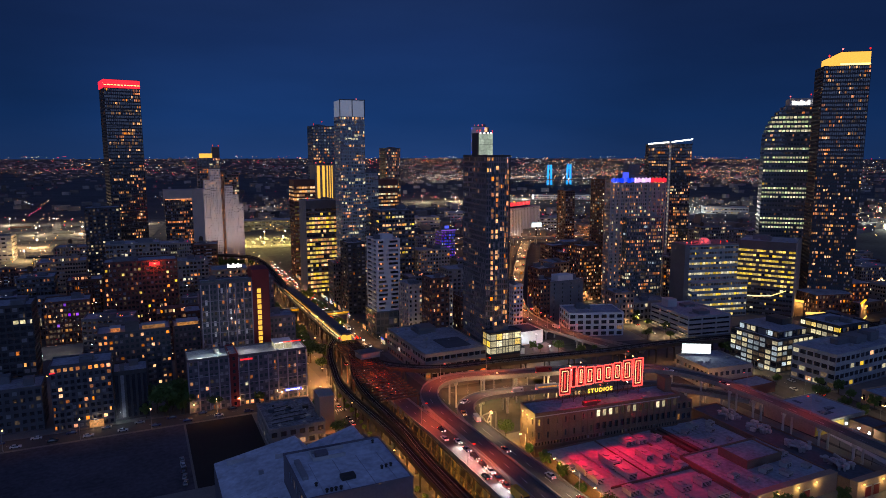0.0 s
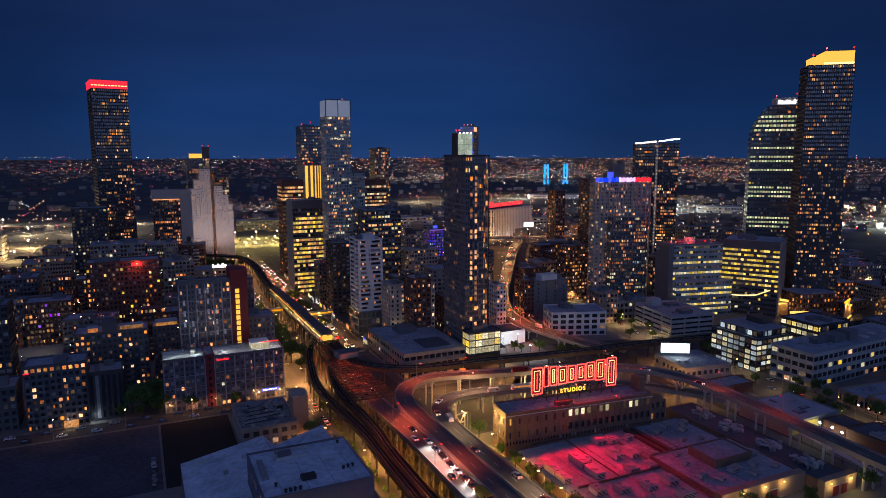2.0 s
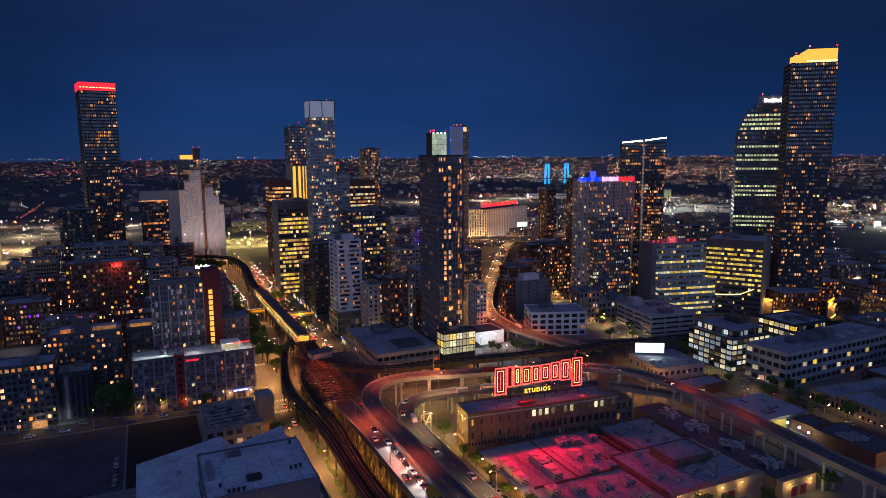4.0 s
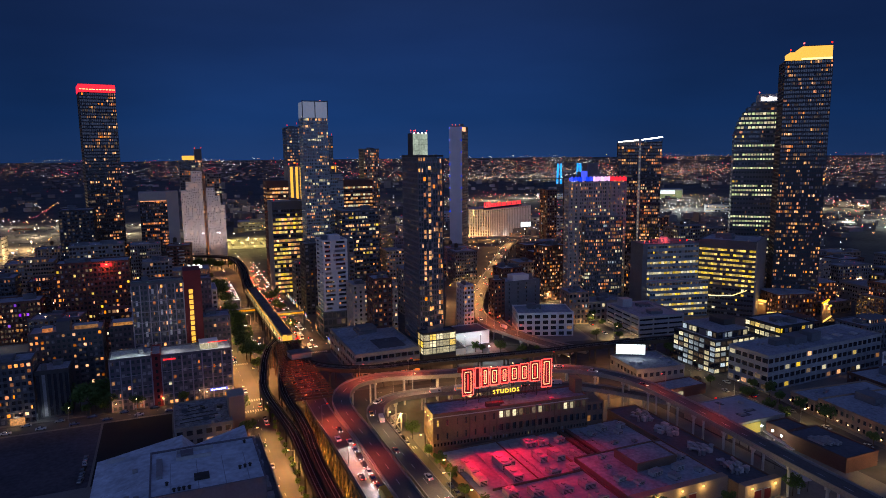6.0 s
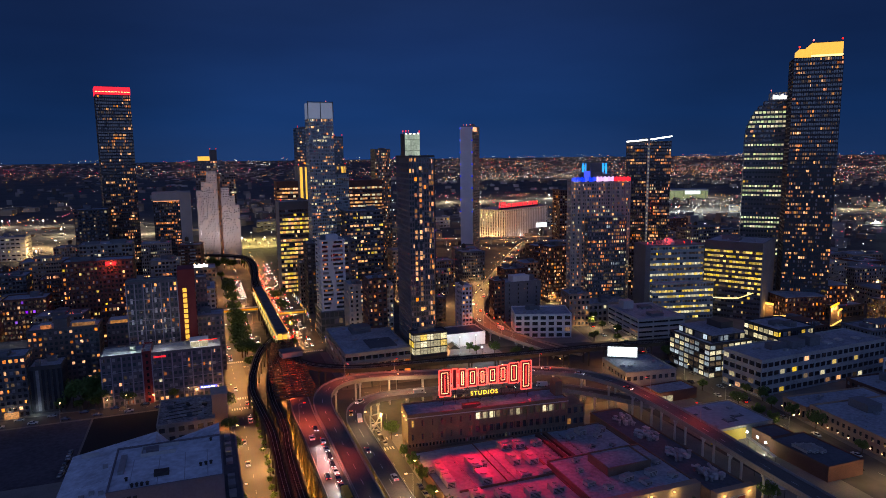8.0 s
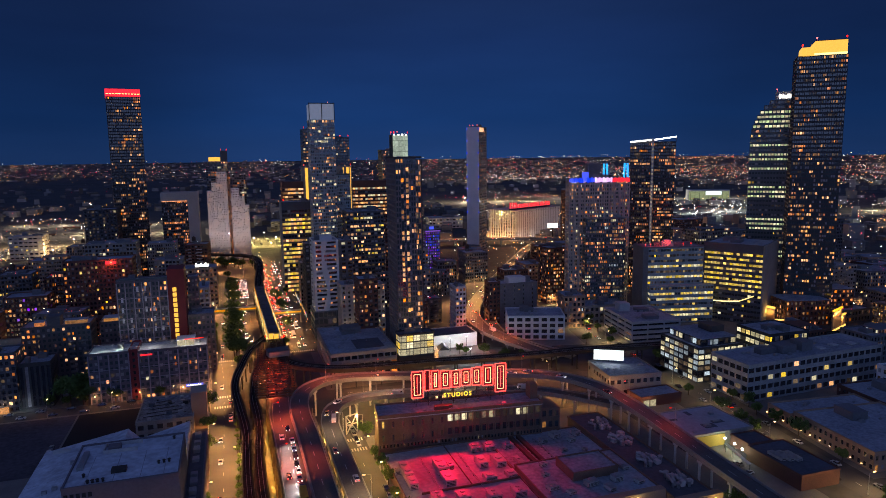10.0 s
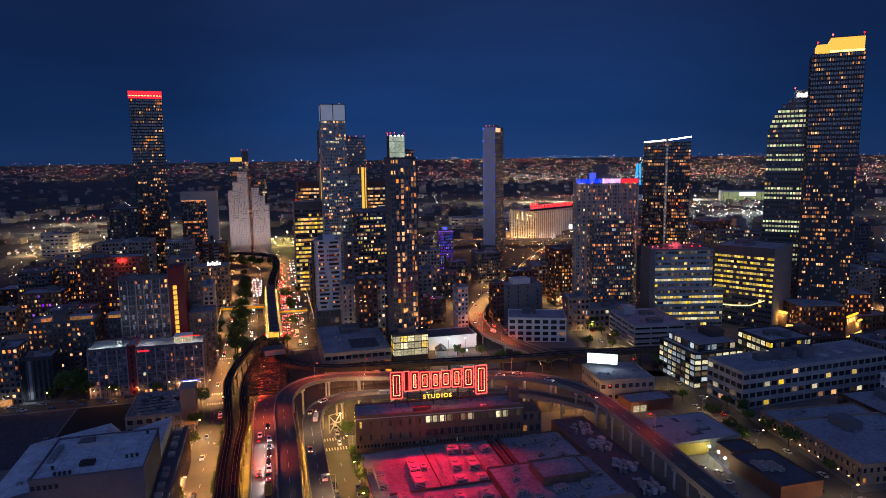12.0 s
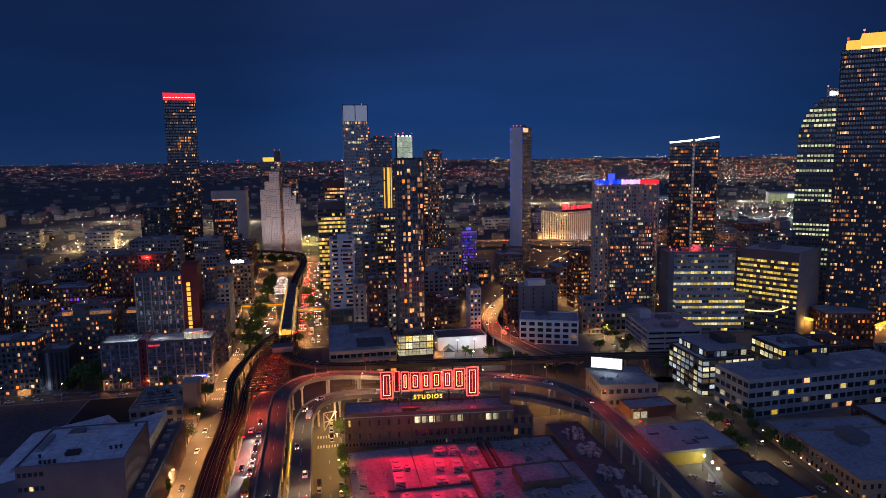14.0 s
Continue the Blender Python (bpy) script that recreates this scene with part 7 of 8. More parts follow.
# ---- vehicles ----
def far_car(paint):
    """A small car for the far lanes: body, glass, axles and its two pairs of lights."""
    L, W, H = 4.6, 1.85, 1.45
    t = thing("car", paint[1] + " car on the road with its lights on", "car", at(0, 0, -80))
    g = Mesh()
    g.prism([(-W / 2, -L / 2), (W / 2, -L / 2), (W / 2, L / 2), (-W / 2, L / 2)], 0.28, 0.62)
    g.prism([(-W / 2, -L / 2), (W / 2, -L / 2), (W / 2, L / 2), (-W / 2, L / 2)], 0.62, 0.86, top=[(-W / 2 + 0.1, -L / 2 + 0.08), (W / 2 - 0.1, -L / 2 + 0.08), (W / 2 - 0.1, L / 2 - 0.15), (-W / 2 + 0.1, L / 2 - 0.15)])
    top = [(-W / 2 + 0.3, -L * 0.36 + 0.45), (W / 2 - 0.3, -L * 0.36 + 0.45), (W / 2 - 0.3, L * 0.2 - 0.75), (-W / 2 + 0.3, L * 0.2 - 0.75)]
    g.prism(top, H - 0.06, H)
    part("body", g, paint[0], t)
    g = Mesh()
    g.prism([(-W / 2 + 0.12, -L * 0.36), (W / 2 - 0.12, -L * 0.36), (W / 2 - 0.12, L * 0.2), (-W / 2 + 0.12, L * 0.2)], 0.86, H - 0.06, top=top)
    part("cabin_glass", g, DARK_GLASS, t)
    g = Mesh()
    for y in (-L * 0.31, L * 0.31):
        g.tube((-W / 2 - 0.03, y, 0.34), (W / 2 + 0.03, y, 0.34), 0.34, 8)
    part("wheels", g, TYRE, t)
    x, e = W * 0.34, 0.24
    box_part("headlights", t, E_HEAD, (-x - e, L / 2 - 0.04, 0.5, -x + e, L / 2 + 0.05, 0.9), (x - e, L / 2 - 0.04, 0.5, x + e, L / 2 + 0.05, 0.9))
    box_part("taillights", t, E_TAIL, (-x - e, -L / 2 - 0.05, 0.55, -x + e, -L / 2 + 0.04, 1.0), (x - e, -L / 2 - 0.05, 0.55, x + e, -L / 2 + 0.04, 1.0))
    return t


def car_master(kind, paint):
    if kind == "far_car":
        return far_car(paint)
    L, W, H = {"car": (4.6, 1.85, 1.45), "suv": (4.8, 1.95, 1.8), "van": (5.8, 2.1, 2.5), "bus": (11.5, 2.55, 3.1), "truck": (8.5, 2.5, 3.4)}[kind]
    nm = {"car": "car", "suv": "sport_utility_car", "van": "delivery_van", "bus": "city_bus", "truck": "box_truck"}[kind]
    t = thing(nm, paint[1] + " " + nm.replace("_", " ") + " on the road with its lights on", nm.replace("_", " "), at(0, 0, -80))
    g = Mesh()
    hood = H * (0.58 if kind in ("car", "suv") else 0.95)
    prof = [(-W / 2, -L / 2), (W / 2, -L / 2), (W / 2, L / 2), (-W / 2, L / 2)]
    inn = [(-W / 2 + 0.1, -L / 2 + 0.08), (W / 2 - 0.1, -L / 2 + 0.08), (W / 2 - 0.1, L / 2 - 0.15), (-W / 2 + 0.1, L / 2 - 0.15)]
    g.prism(prof, 0.28, hood * 0.72)
    g.prism(prof, hood * 0.72, hood, top=inn)
    part("body", g, paint[0], t)
    if kind in ("car", "suv"):
        g = Mesh()
        a0, a1 = -L * 0.36, L * 0.2
        base = [(-W / 2 + 0.12, a0), (W / 2 - 0.12, a0), (W / 2 - 0.12, a1), (-W / 2 + 0.12, a1)]
        top = [(-W / 2 + 0.3, a0 + 0.45), (W / 2 - 0.3, a0 + 0.45), (W / 2 - 0.3, a1 - 0.75), (-W / 2 + 0.3, a1 - 0.75)]
        g.prism(base, hood, H - 0.06, top=top)
        part("cabin_glass", g, DARK_GLASS, t)
        g = Mesh()
        g.prism(top, H - 0.06, H)
        part("roof", g, paint[0], t)
    else:
        box_part("windscreen", t, DARK_GLASS, (-W / 2 + 0.15, L / 2 - 0.1, H * 0.5, W / 2 - 0.15, L / 2 + 0.02, H * 0.85))
        box_part("side_window", t, LIT_SOFT if kind == "bus" else DARK_GLASS, (-W / 2 - 0.02, -L / 2 + 0.6, H * 0.5, W / 2 + 0.02, L / 2 - 0.6, H * 0.78) if kind == "bus" else (-W / 2 - 0.02, L / 2 - 1.8, H * 0.5, W / 2 + 0.02, L / 2 - 0.9, H * 0.8))
    for sx in (-1, 1):
        for y in (-L * 0.31, L * 0.31):
            g = Mesh()
            g.tube((sx * (W / 2 - 0.12), y, 0.34), (sx * (W / 2 + 0.03), y, 0.34), 0.34, 10)
            part("wheel", g, TYRE, t)
        e = 0.16
        box_part("headlight", t, E_HEAD, (sx * W * 0.34 - e, L / 2 - 0.04, 0.56, sx * W * 0.34 + e, L / 2 + 0.05, 0.78))
        box_part("taillight", t, E_TAIL, (sx * W * 0.34 - e, -L / 2 - 0.05, 0.62, sx * W * 0.34 + e, -L / 2 + 0.04, 0.88))
    return t


def parked_master(paint):
    t = car_master("car", paint)
    t["label"] = paint[1] + " parked car with its lights off"
    for c in list(t.children):
        if c.name.startswith(("headlight", "taillight")):
            c.data = c.data.copy()
            c.data.materials.clear()
            c.data.materials.append(LENS)
    return t


PAINTS = [(mat("car_white", (0.6, 0.6, 0.6), 0.3, amount=0.05, bump=0), "white"), (mat("car_black", (0.02, 0.02, 0.022), 0.25, amount=0.1, bump=0), "black"), (mat("car_silver", (0.35, 0.36, 0.37), 0.3, metal=0.6, amount=0.05, bump=0), "silver"), (mat("car_red", (0.3, 0.02, 0.02), 0.3, amount=0.05, bump=0), "red"), (mat("car_yellow", (0.6, 0.33, 0.02), 0.35, amount=0.05, bump=0), "yellow"), (mat("car_blue", (0.03, 0.05, 0.14), 0.3, amount=0.05, bump=0), "dark blue")]
MASTERS = {}


def vehicle(kind, paint, u, v, z, rot):
    kind = "far_car" if kind in ("car", "suv") and v > 395 else kind
    key = (kind, paint)
    if key not in MASTERS:
        MASTERS[key] = parked_master(PAINTS[paint]) if kind == "parked" else car_master(kind, PAINTS[paint])
        MASTERS[key].matrix_basis = at(u, v, z, rot)
    else:
        copy_thing(MASTERS[key], at(u, v, z, rot))


cr = random.Random(5)


def on_path(path, s):
    """Place, height and heading at a share s of a path."""
    p = smooth(path, 4)
    i = min(len(p) - 2, int(s * (len(p) - 1)))
    a, b = p[i], p[i + 1]
    q = a.lerp(b, s * (len(p) - 1) - i)
    return q, math.degrees(math.atan2(-(b - a).x, (b - a).y)), Vector(((b - a).y, -(b - a).x, 0)).normalized()


def drive(path, s, lane, way, kind="car", paint=0, lift=0.02):
    q, head, side = on_path(path, s)
    q = q + side * lane
    vehicle(kind, paint, q.x, q.y, q.z + lift, head + (0 if way > 0 else 180))
    return q, head


# the queue on the approach road: facing the camera on one lane, away on the other
for v, lane, way, kind, p in ((182, 1.6, -1, "truck", 4), (191, 1.7, -1, "car", 3), (197, 1.5, -1, "suv", 3), (203, 1.8, -1, "car", 0), (209, 1.7, -1, "car", 1), (216, 1.9, -1, "suv", 1), (223, 2.0, -1, "car", 5), (231, 2.0, -1, "car", 0), (246, 1.4, -1, "car", 1), (200, -1.8, 1, "car", 1), (236, -1.8, 1, "car", 0), (160, 1.6, -1, "car", 0)):
    vehicle(kind, p, 111 + lane, v, 13.3 if v < 240 else 12.6, 0 if way > 0 else 180)
    if way < 0 and v < 240:
        d = 1 if way > 0 else -1
        lamp(111 + lane, v + d * 2.8, 14.7, 4600, (1.0, 0.95, 0.9), 0.1, "SPOT", (111 + lane - 1.5, v + d * 5.5, 13.2), 110)
for k in range(16):
    vehicle("car" if k % 3 else "suv", k % 6 if k % 6 != 4 else 0, 107 + (k % 3) * 4.2 + k * 0.25, 300 + k * 5.6, max(0.6, 8.6 - k * 0.5), 0)
for s, lane, way, kind, p in ((0.30, 2.0, 1, "car", 3), (0.355, 2, 1, "car", 3), (0.40, 1.8, 1, "suv", 0), (0.47, -1.8, -1, "car", 3), (0.56, 1.8, 1, "van", 0), (0.585, -1.8, -1, "car", 4), (0.62, -1.8, -1, "car", 0), (0.7, 1.8, 1, "van", 0), (0.74, 1.8, 1, "bus", 0), (0.82, 1.8, 1, "car", 3), (0.2, 1.8, 1, "car", 1), (0.86, -1.8, -1, "van", 0)):
    drive(LOWER, s, lane, way, kind, p)
for s, lane, way, kind, p in ((0.52, 1.9, 1, "truck", 3), (0.54, 1.9, 1, "car", 3), (0.56, -1.9, -1, "car", 4), (0.585, 1.9, 1, "car", 0), (0.6, -1.9, -1, "car", 2), (0.63, 1.8, 1, "suv", 0), (0.22, 0.5, 1, "car", 1), (0.68, 1.8, 1, "car", 3)):
    drive(UPPER, s, lane, way, kind, p)
for k in range(9):
    drive(SLIP, 0.12 + k * 0.085, 1.8 if k % 2 else -1.8, 1, "car", (k * 5) % 6, 0.02)
for k in range(16):
    drive(FAR, 0.1 + k * 0.05, -2.8 if k % 2 else 2.8, -1 if k % 2 else 1, "car" if k % 4 else "van", (k * 5) % 6, 0.02)
for k in range(92):
    u = cr.choice((124.0, 127.4, 131, 134.5, 138))
    v = 415 + cr.random() ** 0.8 * 370
    vehicle("car" if cr.random() < 0.75 else "suv", cr.choice((0, 1, 2, 3, 4, 5)), u + (v - 415) * 0.012, v, 0.08, 0 if u < 133 else 180)
for k in range(44):
    u = 96.6 + 2.9 * (k % 4)
    v = 596 + (k // 4) * 9 + cr.uniform(-1.5, 1.5)
    vehicle("car" if cr.random() < 0.8 else "van", cr.choice((0, 1, 2, 5)), u, v, 0.08, 180)
for k in range(12):
    vehicle("car", cr.choice((0, 1, 2, 5)), cr.choice((97, 100.4, 103.6)), 440 + k * 12 + cr.uniform(-4, 4), 0.08, 180)
for k in range(16):
    v = 150 + cr.random() * 420
    up = cr.random() < 0.6
    vehicle("car", cr.choice((0, 1, 2)), 88.5 if up else 84, v, 0.08, 0 if up else 180)
for k in range(44):
    vehicle("car", cr.choice((0, 1, 2, 3, 5)), (124.2, 127.3)[k % 2] + 0.3 * cr.random(), 452 + (k // 2) * 10.5 + cr.uniform(-1.5, 1.5), 0.08, 0)
vehicle("bus", 0, 133, 445, 0.08, 180)
vehicle("bus", 0, 137, 470, 0.08, 180)
vehicle("van", 0, 134, 418, 0.08, 180)
# parked cars
for k in range(16):
    vehicle("parked", cr.choice((0, 1, 2, 5)), 137.6, 110 + k * 6.6, 0.09, 0)
for k in range(13):
    vehicle("parked", cr.choice((0, 1, 2, 5)), 146.2, 128 + k * 6.4, 0.09, 180)
for k in range(5):
    vehicle("parked", cr.choice((0, 1, 2)), 143.5, 248 + k * 5.6, 0.09, 180)
for k in range(18):
    u = -70 + k * 7.2
    vehicle("parked", cr.choice((0, 1, 2, 5)), u, 341.4 if k % 2 else 334.6, 0.09, 90 if k % 2 else -90)
for k in range(5):
    vehicle("parked", cr.choice((0, 1, 2)), 11.0, 268 + k * 5.5, 0.22, cr.uniform(-10, 10))
EAST = [(316, 60), (321, 120), (323.5, 168), (326.5, 197), (329.5, 232), (333, 295), (338, 370), (345, 416), (372, 560)]
for k in range(22):
    drive(EAST, 0.1 + k * 0.022, 5.2 if k % 2 else -5.2, 1, "parked", cr.choice((0, 1, 2, 5)), 0.08)
for s, way, p in ((0.2, -1, 0), (0.34, 1, 3), (0.52, 1, 3), (0.6, -1, 0), (0.66, 1, 1), (0.12, 1, 0)):
    drive(EAST, s, 1.8 * way, way, "car", p, 0.08)
for u, v, r in ((286, 182, 20), (290, 176, 10), (288, 168, 90), (284, 160, 0)):
    vehicle("parked", cr.choice((0, 1, 2)), u, v, 0.18, r)


# ---- trees ----
def tree_master(seed, h, r):
    rng = random.Random(seed)
    t = thing("street_tree", "leafy street tree with a dark uneven crown", "tree", at(0, 0, -90), "street trees")
    g = Mesh()
    g.tube((0, 0, 0), (0.1, 0.05, h * 0.45), 0.22, 7, r2=0.14)
    for k in range(6):
        a = k * 1.05 + rng.random()
        g.tube((0.1, 0.05, h * (0.36 + 0.02 * k)), (math.cos(a) * r * 0.65, math.sin(a) * r * 0.65, h * rng.uniform(0.6, 0.9)), 0.09, 5, r2=0.03)
    part("trunk", g, BARK, t)
    g = Mesh()
    lobes = [(0, 0, h * 0.66, r * 0.72)]
    for k in range(11):
        a, e = k * 2.4 + rng.random(), rng.uniform(0.35, 0.8)
        lobes.append((math.cos(a) * r * e, math.sin(a) * r * e, h * rng.uniform(0.46, 0.88), r * rng.uniform(0.3, 0.52)))
    for _ in range(1000):
        x, y, z, s = rng.choice(lobes)
        d = Vector((rng.gauss(0, 1), rng.gauss(0, 1), rng.gauss(0, 0.85))).normalized() * s * rng.uniform(0.7, 1.08)
        c = Vector((x, y, z)) + d
        q = Euler((rng.uniform(-0.9, 0.9), rng.uniform(-0.9, 0.9), rng.uniform(0, 6.3)))
        e = rng.uniform(0.25, 0.6)
        pts = []
        for px_, py_ in ((-e, 0), (0, -e * 0.6), (e, 0), (0, e * 0.6)):
            o = Vector((px_, py_, 0))
            o.rotate(q)
            pts.append(tuple(c + o))
        g.quad(*pts)
    part("crown", g, LEAF, t)
    return t


TREES = [tree_master(1, 8, 2.9), tree_master(2, 10, 3.8), tree_master(3, 6.5, 2.3)]
used = [False] * 3


def tree(u, v, z=0.1, k=None, s=1.0):
    k = cr.randrange(3) if k is None else k
    m = at(u, v, z, cr.uniform(0, 360))
    if not used[k]:
        TREES[k].matrix_basis = m
        used[k] = True
        TREES[k].scale = (s, s, s)
    else:
        o = copy_thing(TREES[k], m)
        o.scale = (s, s, s)


for u, v, s in ((92.4, 578, 1.7), (92.8, 560, 1.6), (92.5, 538, 1.3), (93.4, 498, 1.8), (92.6, 486, 1.7), (91, 450, 1.5), (90.5, 422, 1.6), (91.4, 408, 1.7), (95, 414, 1.4), (93, 606, 1.3), (90, 630, 1.4), (91, 665, 1.3), (88, 700, 1.4), (77.6, 476, 1.2), (77.2, 455, 1.1), (77.6, 412, 1.2), (78, 430, 1.1), (78, 313, 1.1), (78.3, 259, 1.0), (78.3, 210, 1.0), (78.3, 285, 0.9), (131, 546, 1.2), (130, 463, 1.1), (125, 416, 1.2), (140, 596, 1.2), (133, 505, 1.0), (93, 400, 1.5), (95, 380, 1.4), (100, 395, 1.3)):
    tree(u, v, 0.1, None, s)
for v in (252, 231, 220, 207.5, 194, 178, 160):
    tree(147.8 + cr.uniform(-0.6, 0.4), v, 0.15, None, 0.9)
for u, v in ((344.7, 379.5), (335, 346), (346, 362), (342, 390), (349, 400), (350, 415), (339.5, 236), (320, 208), (336.5, 216), (318.4, 198), (323, 250), (341, 226), (321, 222), (334, 188), (335.6, 203), (331.6, 163), (317, 130), (341, 300), (345, 310)):
    tree(u, v, 0.12, None, 1.0)
for u, v, s in ((8, 346, 1.7), (14, 350, 1.6), (3, 351, 1.5), (11, 356, 1.6), (16, 344, 1.2), (92.5, 470, 1.6), (92, 520, 1.5), (92.5, 600, 1.6), (92.6, 625, 1.5), (92, 436, 1.7), (129, 560, 1.4), (131, 520, 1.2)):
    tree(u, v, 0.1, 1, s)
for u, v in ((232, 362), (235, 358), (245, 352), (6, 346), (-2, 347), (10, 350), (14, 345.5), (30, 343.5), (52, 343.5), (252, 338), (256, 342), (250, 330), (205, 152), (214, 150), (232, 148), (262, 146), (268, 344), (320, 352)):
    tree(u, v, 0.12, None, 0.9)
for k in range(20):
    tree(-150 + cr.random() * 85, 440 + cr.random() * 120, 0.05, None, 1.2)
for k in range(14):
    tree(60 + cr.random() * 60, 770 + cr.random() * 30, 0.05, None, 1.3)


# a hedge of shrubs between the street and the railway
for k in range(26):
    tree(91.6 + cr.uniform(-0.6, 0.6), 150 + k * 7.2, 0.0, 2, cr.uniform(0.4, 0.62))

# lit shop fronts and signs along the plaza
SHOP = (LIT_WHITE, E_GOLD, LIT_COOL, LIT_SOFT, E_REDBAND, E_BLUE)
for k in range(22):
    v = 408 + k * 13.5
    for u, r in ((148.5, -90), (73.5, 90)):
        if cr.random() < 0.75:
            t = thing("kiosk", "brightly lit street kiosk with a sign board", "kiosk", at(u, v, 0.1, r), "lit kiosks round the plaza")
            w = cr.uniform(2.5, 5)
            box_part("glass", t, cr.choice(SHOP[:4]), (-w, -0.3, 0.3, w, 0, 2.9))
            box_part("fascia", t, DARKWALL, (-w - 0.2, -0.4, 3.0, w + 0.2, 0, 4.1))
            box_part("sign_bar", t, cr.choice(SHOP), (-w * 0.7, -0.5, 3.2, w * 0.6, -0.41, 3.9))

# ---- filler blocks of the inner city ----
fr = random.Random(21)
WEST_NEAR = [(-110, 520, 26, 20, 36), (-75, 500, 22, 16, 22), (-60, 540, 28, 20, 26), (-85, 450, 22, 18, 30), (-100, 410, 24, 20, 28), (-20, 470, 30, 18, 26), (20, 450, 26, 18, 30), (45, 470, 22, 18, 34), (50, 430, 20, 16, 30), (37, 500, 24, 16, 28), (-140, 400, 26, 20, 30), (-150, 460, 28, 24, 34), (-130, 350, 30, 20, 20)]
WEST_FAR = [(-71, 571, 24, 22, 39), (-40, 575, 24, 20, 34), (40, 600, 24, 20, 40), (-5, 600, 40, 24, 57), (30, 660, 26, 22, 48), (-60, 640, 36, 26, 40), (-100, 620, 34, 26, 17), (-140, 600, 34, 26, 22), (-75, 700, 30, 20, 24), (-120, 770, 46, 20, 14), (60, 700, 22, 22, 40), (20, 800, 34, 24, 30), (-60, 800, 40, 24, 32)]
MIDDLE = [(160, 560, 20, 18, 36), (230, 660, 26, 22, 44), (225, 610, 26, 20, 50), (330, 600, 24, 22, 30), (300, 700, 30, 22, 34), (345, 650, 26, 20, 26), (245, 720, 30, 24, 46), (330, 500, 22, 18, 28), (222, 440, 18, 16, 24), (240, 452, 13, 13, 19), (214, 520, 20, 18, 26), (246, 520, 18, 16, 22), (276, 548, 18, 16, 20), (300, 604, 20, 18, 22)]
EAST_SIDE = [(400, 560, 26, 20, 30), (420, 610, 30, 22, 30), (395, 520, 22, 18, 34), (460, 640, 30, 22, 28), (450, 460, 30, 22, 36), (520, 470, 30, 26, 40), (560, 500, 40, 30, 30), (600, 420, 40, 30, 28), (620, 340, 40, 30, 24), (560, 300, 40, 26, 30), (480, 270, 36, 22, 16), (520, 230, 36, 24, 14), (445, 300, 26, 26, 14), (470, 170, 40, 30, 15), (420, 140, 40, 30, 12), (380, 120, 30, 30, 13), (600, 560, 60, 30, 44), (650, 480, 40, 30, 60)]
FILL = WEST_NEAR + WEST_FAR + MIDDLE + EAST_SIDE
for u_ in range(545, 800, 58):
    for v_ in range(255, 560, 52):
        if not (u_ < 660 and v_ > 400):
            FILL.append((u_ + fr.uniform(-9, 9), v_ + fr.uniform(-9, 9), fr.uniform(24, 42), fr.uniform(18, 34), fr.choice((9, 12, 14, 16, 20, 26))))
for u_ in range(585, 800, 62):
    for v_ in range(590, 860, 62):
        FILL.append((u_ + fr.uniform(-12, 12), v_ + fr.uniform(-9, 9), fr.uniform(24, 46), fr.uniform(18, 34), fr.choice((8, 10, 14, 18, 24))))
for i, (u, v, w, d, h) in enumerate(FILL):
    wall = fr.choice((GREYWALL, BRICK, DARKWALL, TAN, CONCRETE, BRICK, GREYWALL))
    kind = {"red_brick": "dark red brick", "tan_brick": "tan brick", "grey_cladding": "grey panelled", "dark_cladding": "dark clad", "concrete": "grey concrete"}[wall.name]
    t = block("city_block", kind + " mid-rise block with scattered lit windows", u, v, w, d, h, 700 + i, wall, fl=3.2, cluster=fr.choice((1, 2)), bay=fr.uniform(1.9, 3.2), open_w=fr.uniform(0.5, 0.74), open_h=fr.choice((0.48, 0.58, 0.7)), lit=fr.uniform(0.14, 0.32) if i < 26 else fr.uniform(0.1, 0.34), mix=fr.choice((RES_MIX, RES_MIX, ((LIT_WARM, 6), (LIT_YELLOW, 2), (LIT_DIM, 5)), ((LIT_WHITE, 3), (LIT_SOFT, 3), (LIT_DIM, 5)))), plant=fr.choice((1, 2, 3)) if i < 58 else 1, vents=i < 12, tank=fr.random() < 0.15, group="mid-rise blocks", rot=fr.choice((0, 0, 0, -8)))
    if i < 58 and i % 2 == 0 and h < 50:
        storeys(t, w * 0.55, d * 0.5, h + 0.14, h + 3.3, 1700 + i, wall, fl=3.1, bay=2.4, open_w=0.75, open_h=0.62, lit=0.55, off=(w * fr.uniform(-0.15, 0.15), -d * 0.1))
    if 8 < h and i < 58 and i % 3:
        g, cols = Mesh(), [fr.uniform(-0.4, 0.3) * w for _ in range(1 + i % 3)]
        for x in cols:
            for s in range(1, int(h / 3.2)):
                g.box(x, -d / 2 - 1.3, s * 3.2 - 0.1, x + 3.2, -d / 2 - 0.02, s * 3.2 + 0.12)
                g.box(x, -d / 2 - 1.34, s * 3.2 + 0.12, x + 3.2, -d / 2 - 1.24, s * 3.2 + 1.1)
        part("balcony", g, fr.choice((PALE, GREYWALL, CONCRETE, DARKWALL)), t, "stacked balconies with solid rails", kind="stuff")

# the long white building with the red roof sign
t = thing("white_depot", "long white building with a red lit roof sign", "building", at(536, 919, 0, 27.5))
storeys(t, 114, 52, 0, 44, 801, WHITE, fl=4.4, bay=4.6, open_w=0.46, open_h=0.8, lit=0.06, mix=((LIT_COOL, 2), (LIT_WHITE, 2)))
roof(t, 114, 52, 44, ROOFPALE, seed=801, wall=PALE, plant=1)
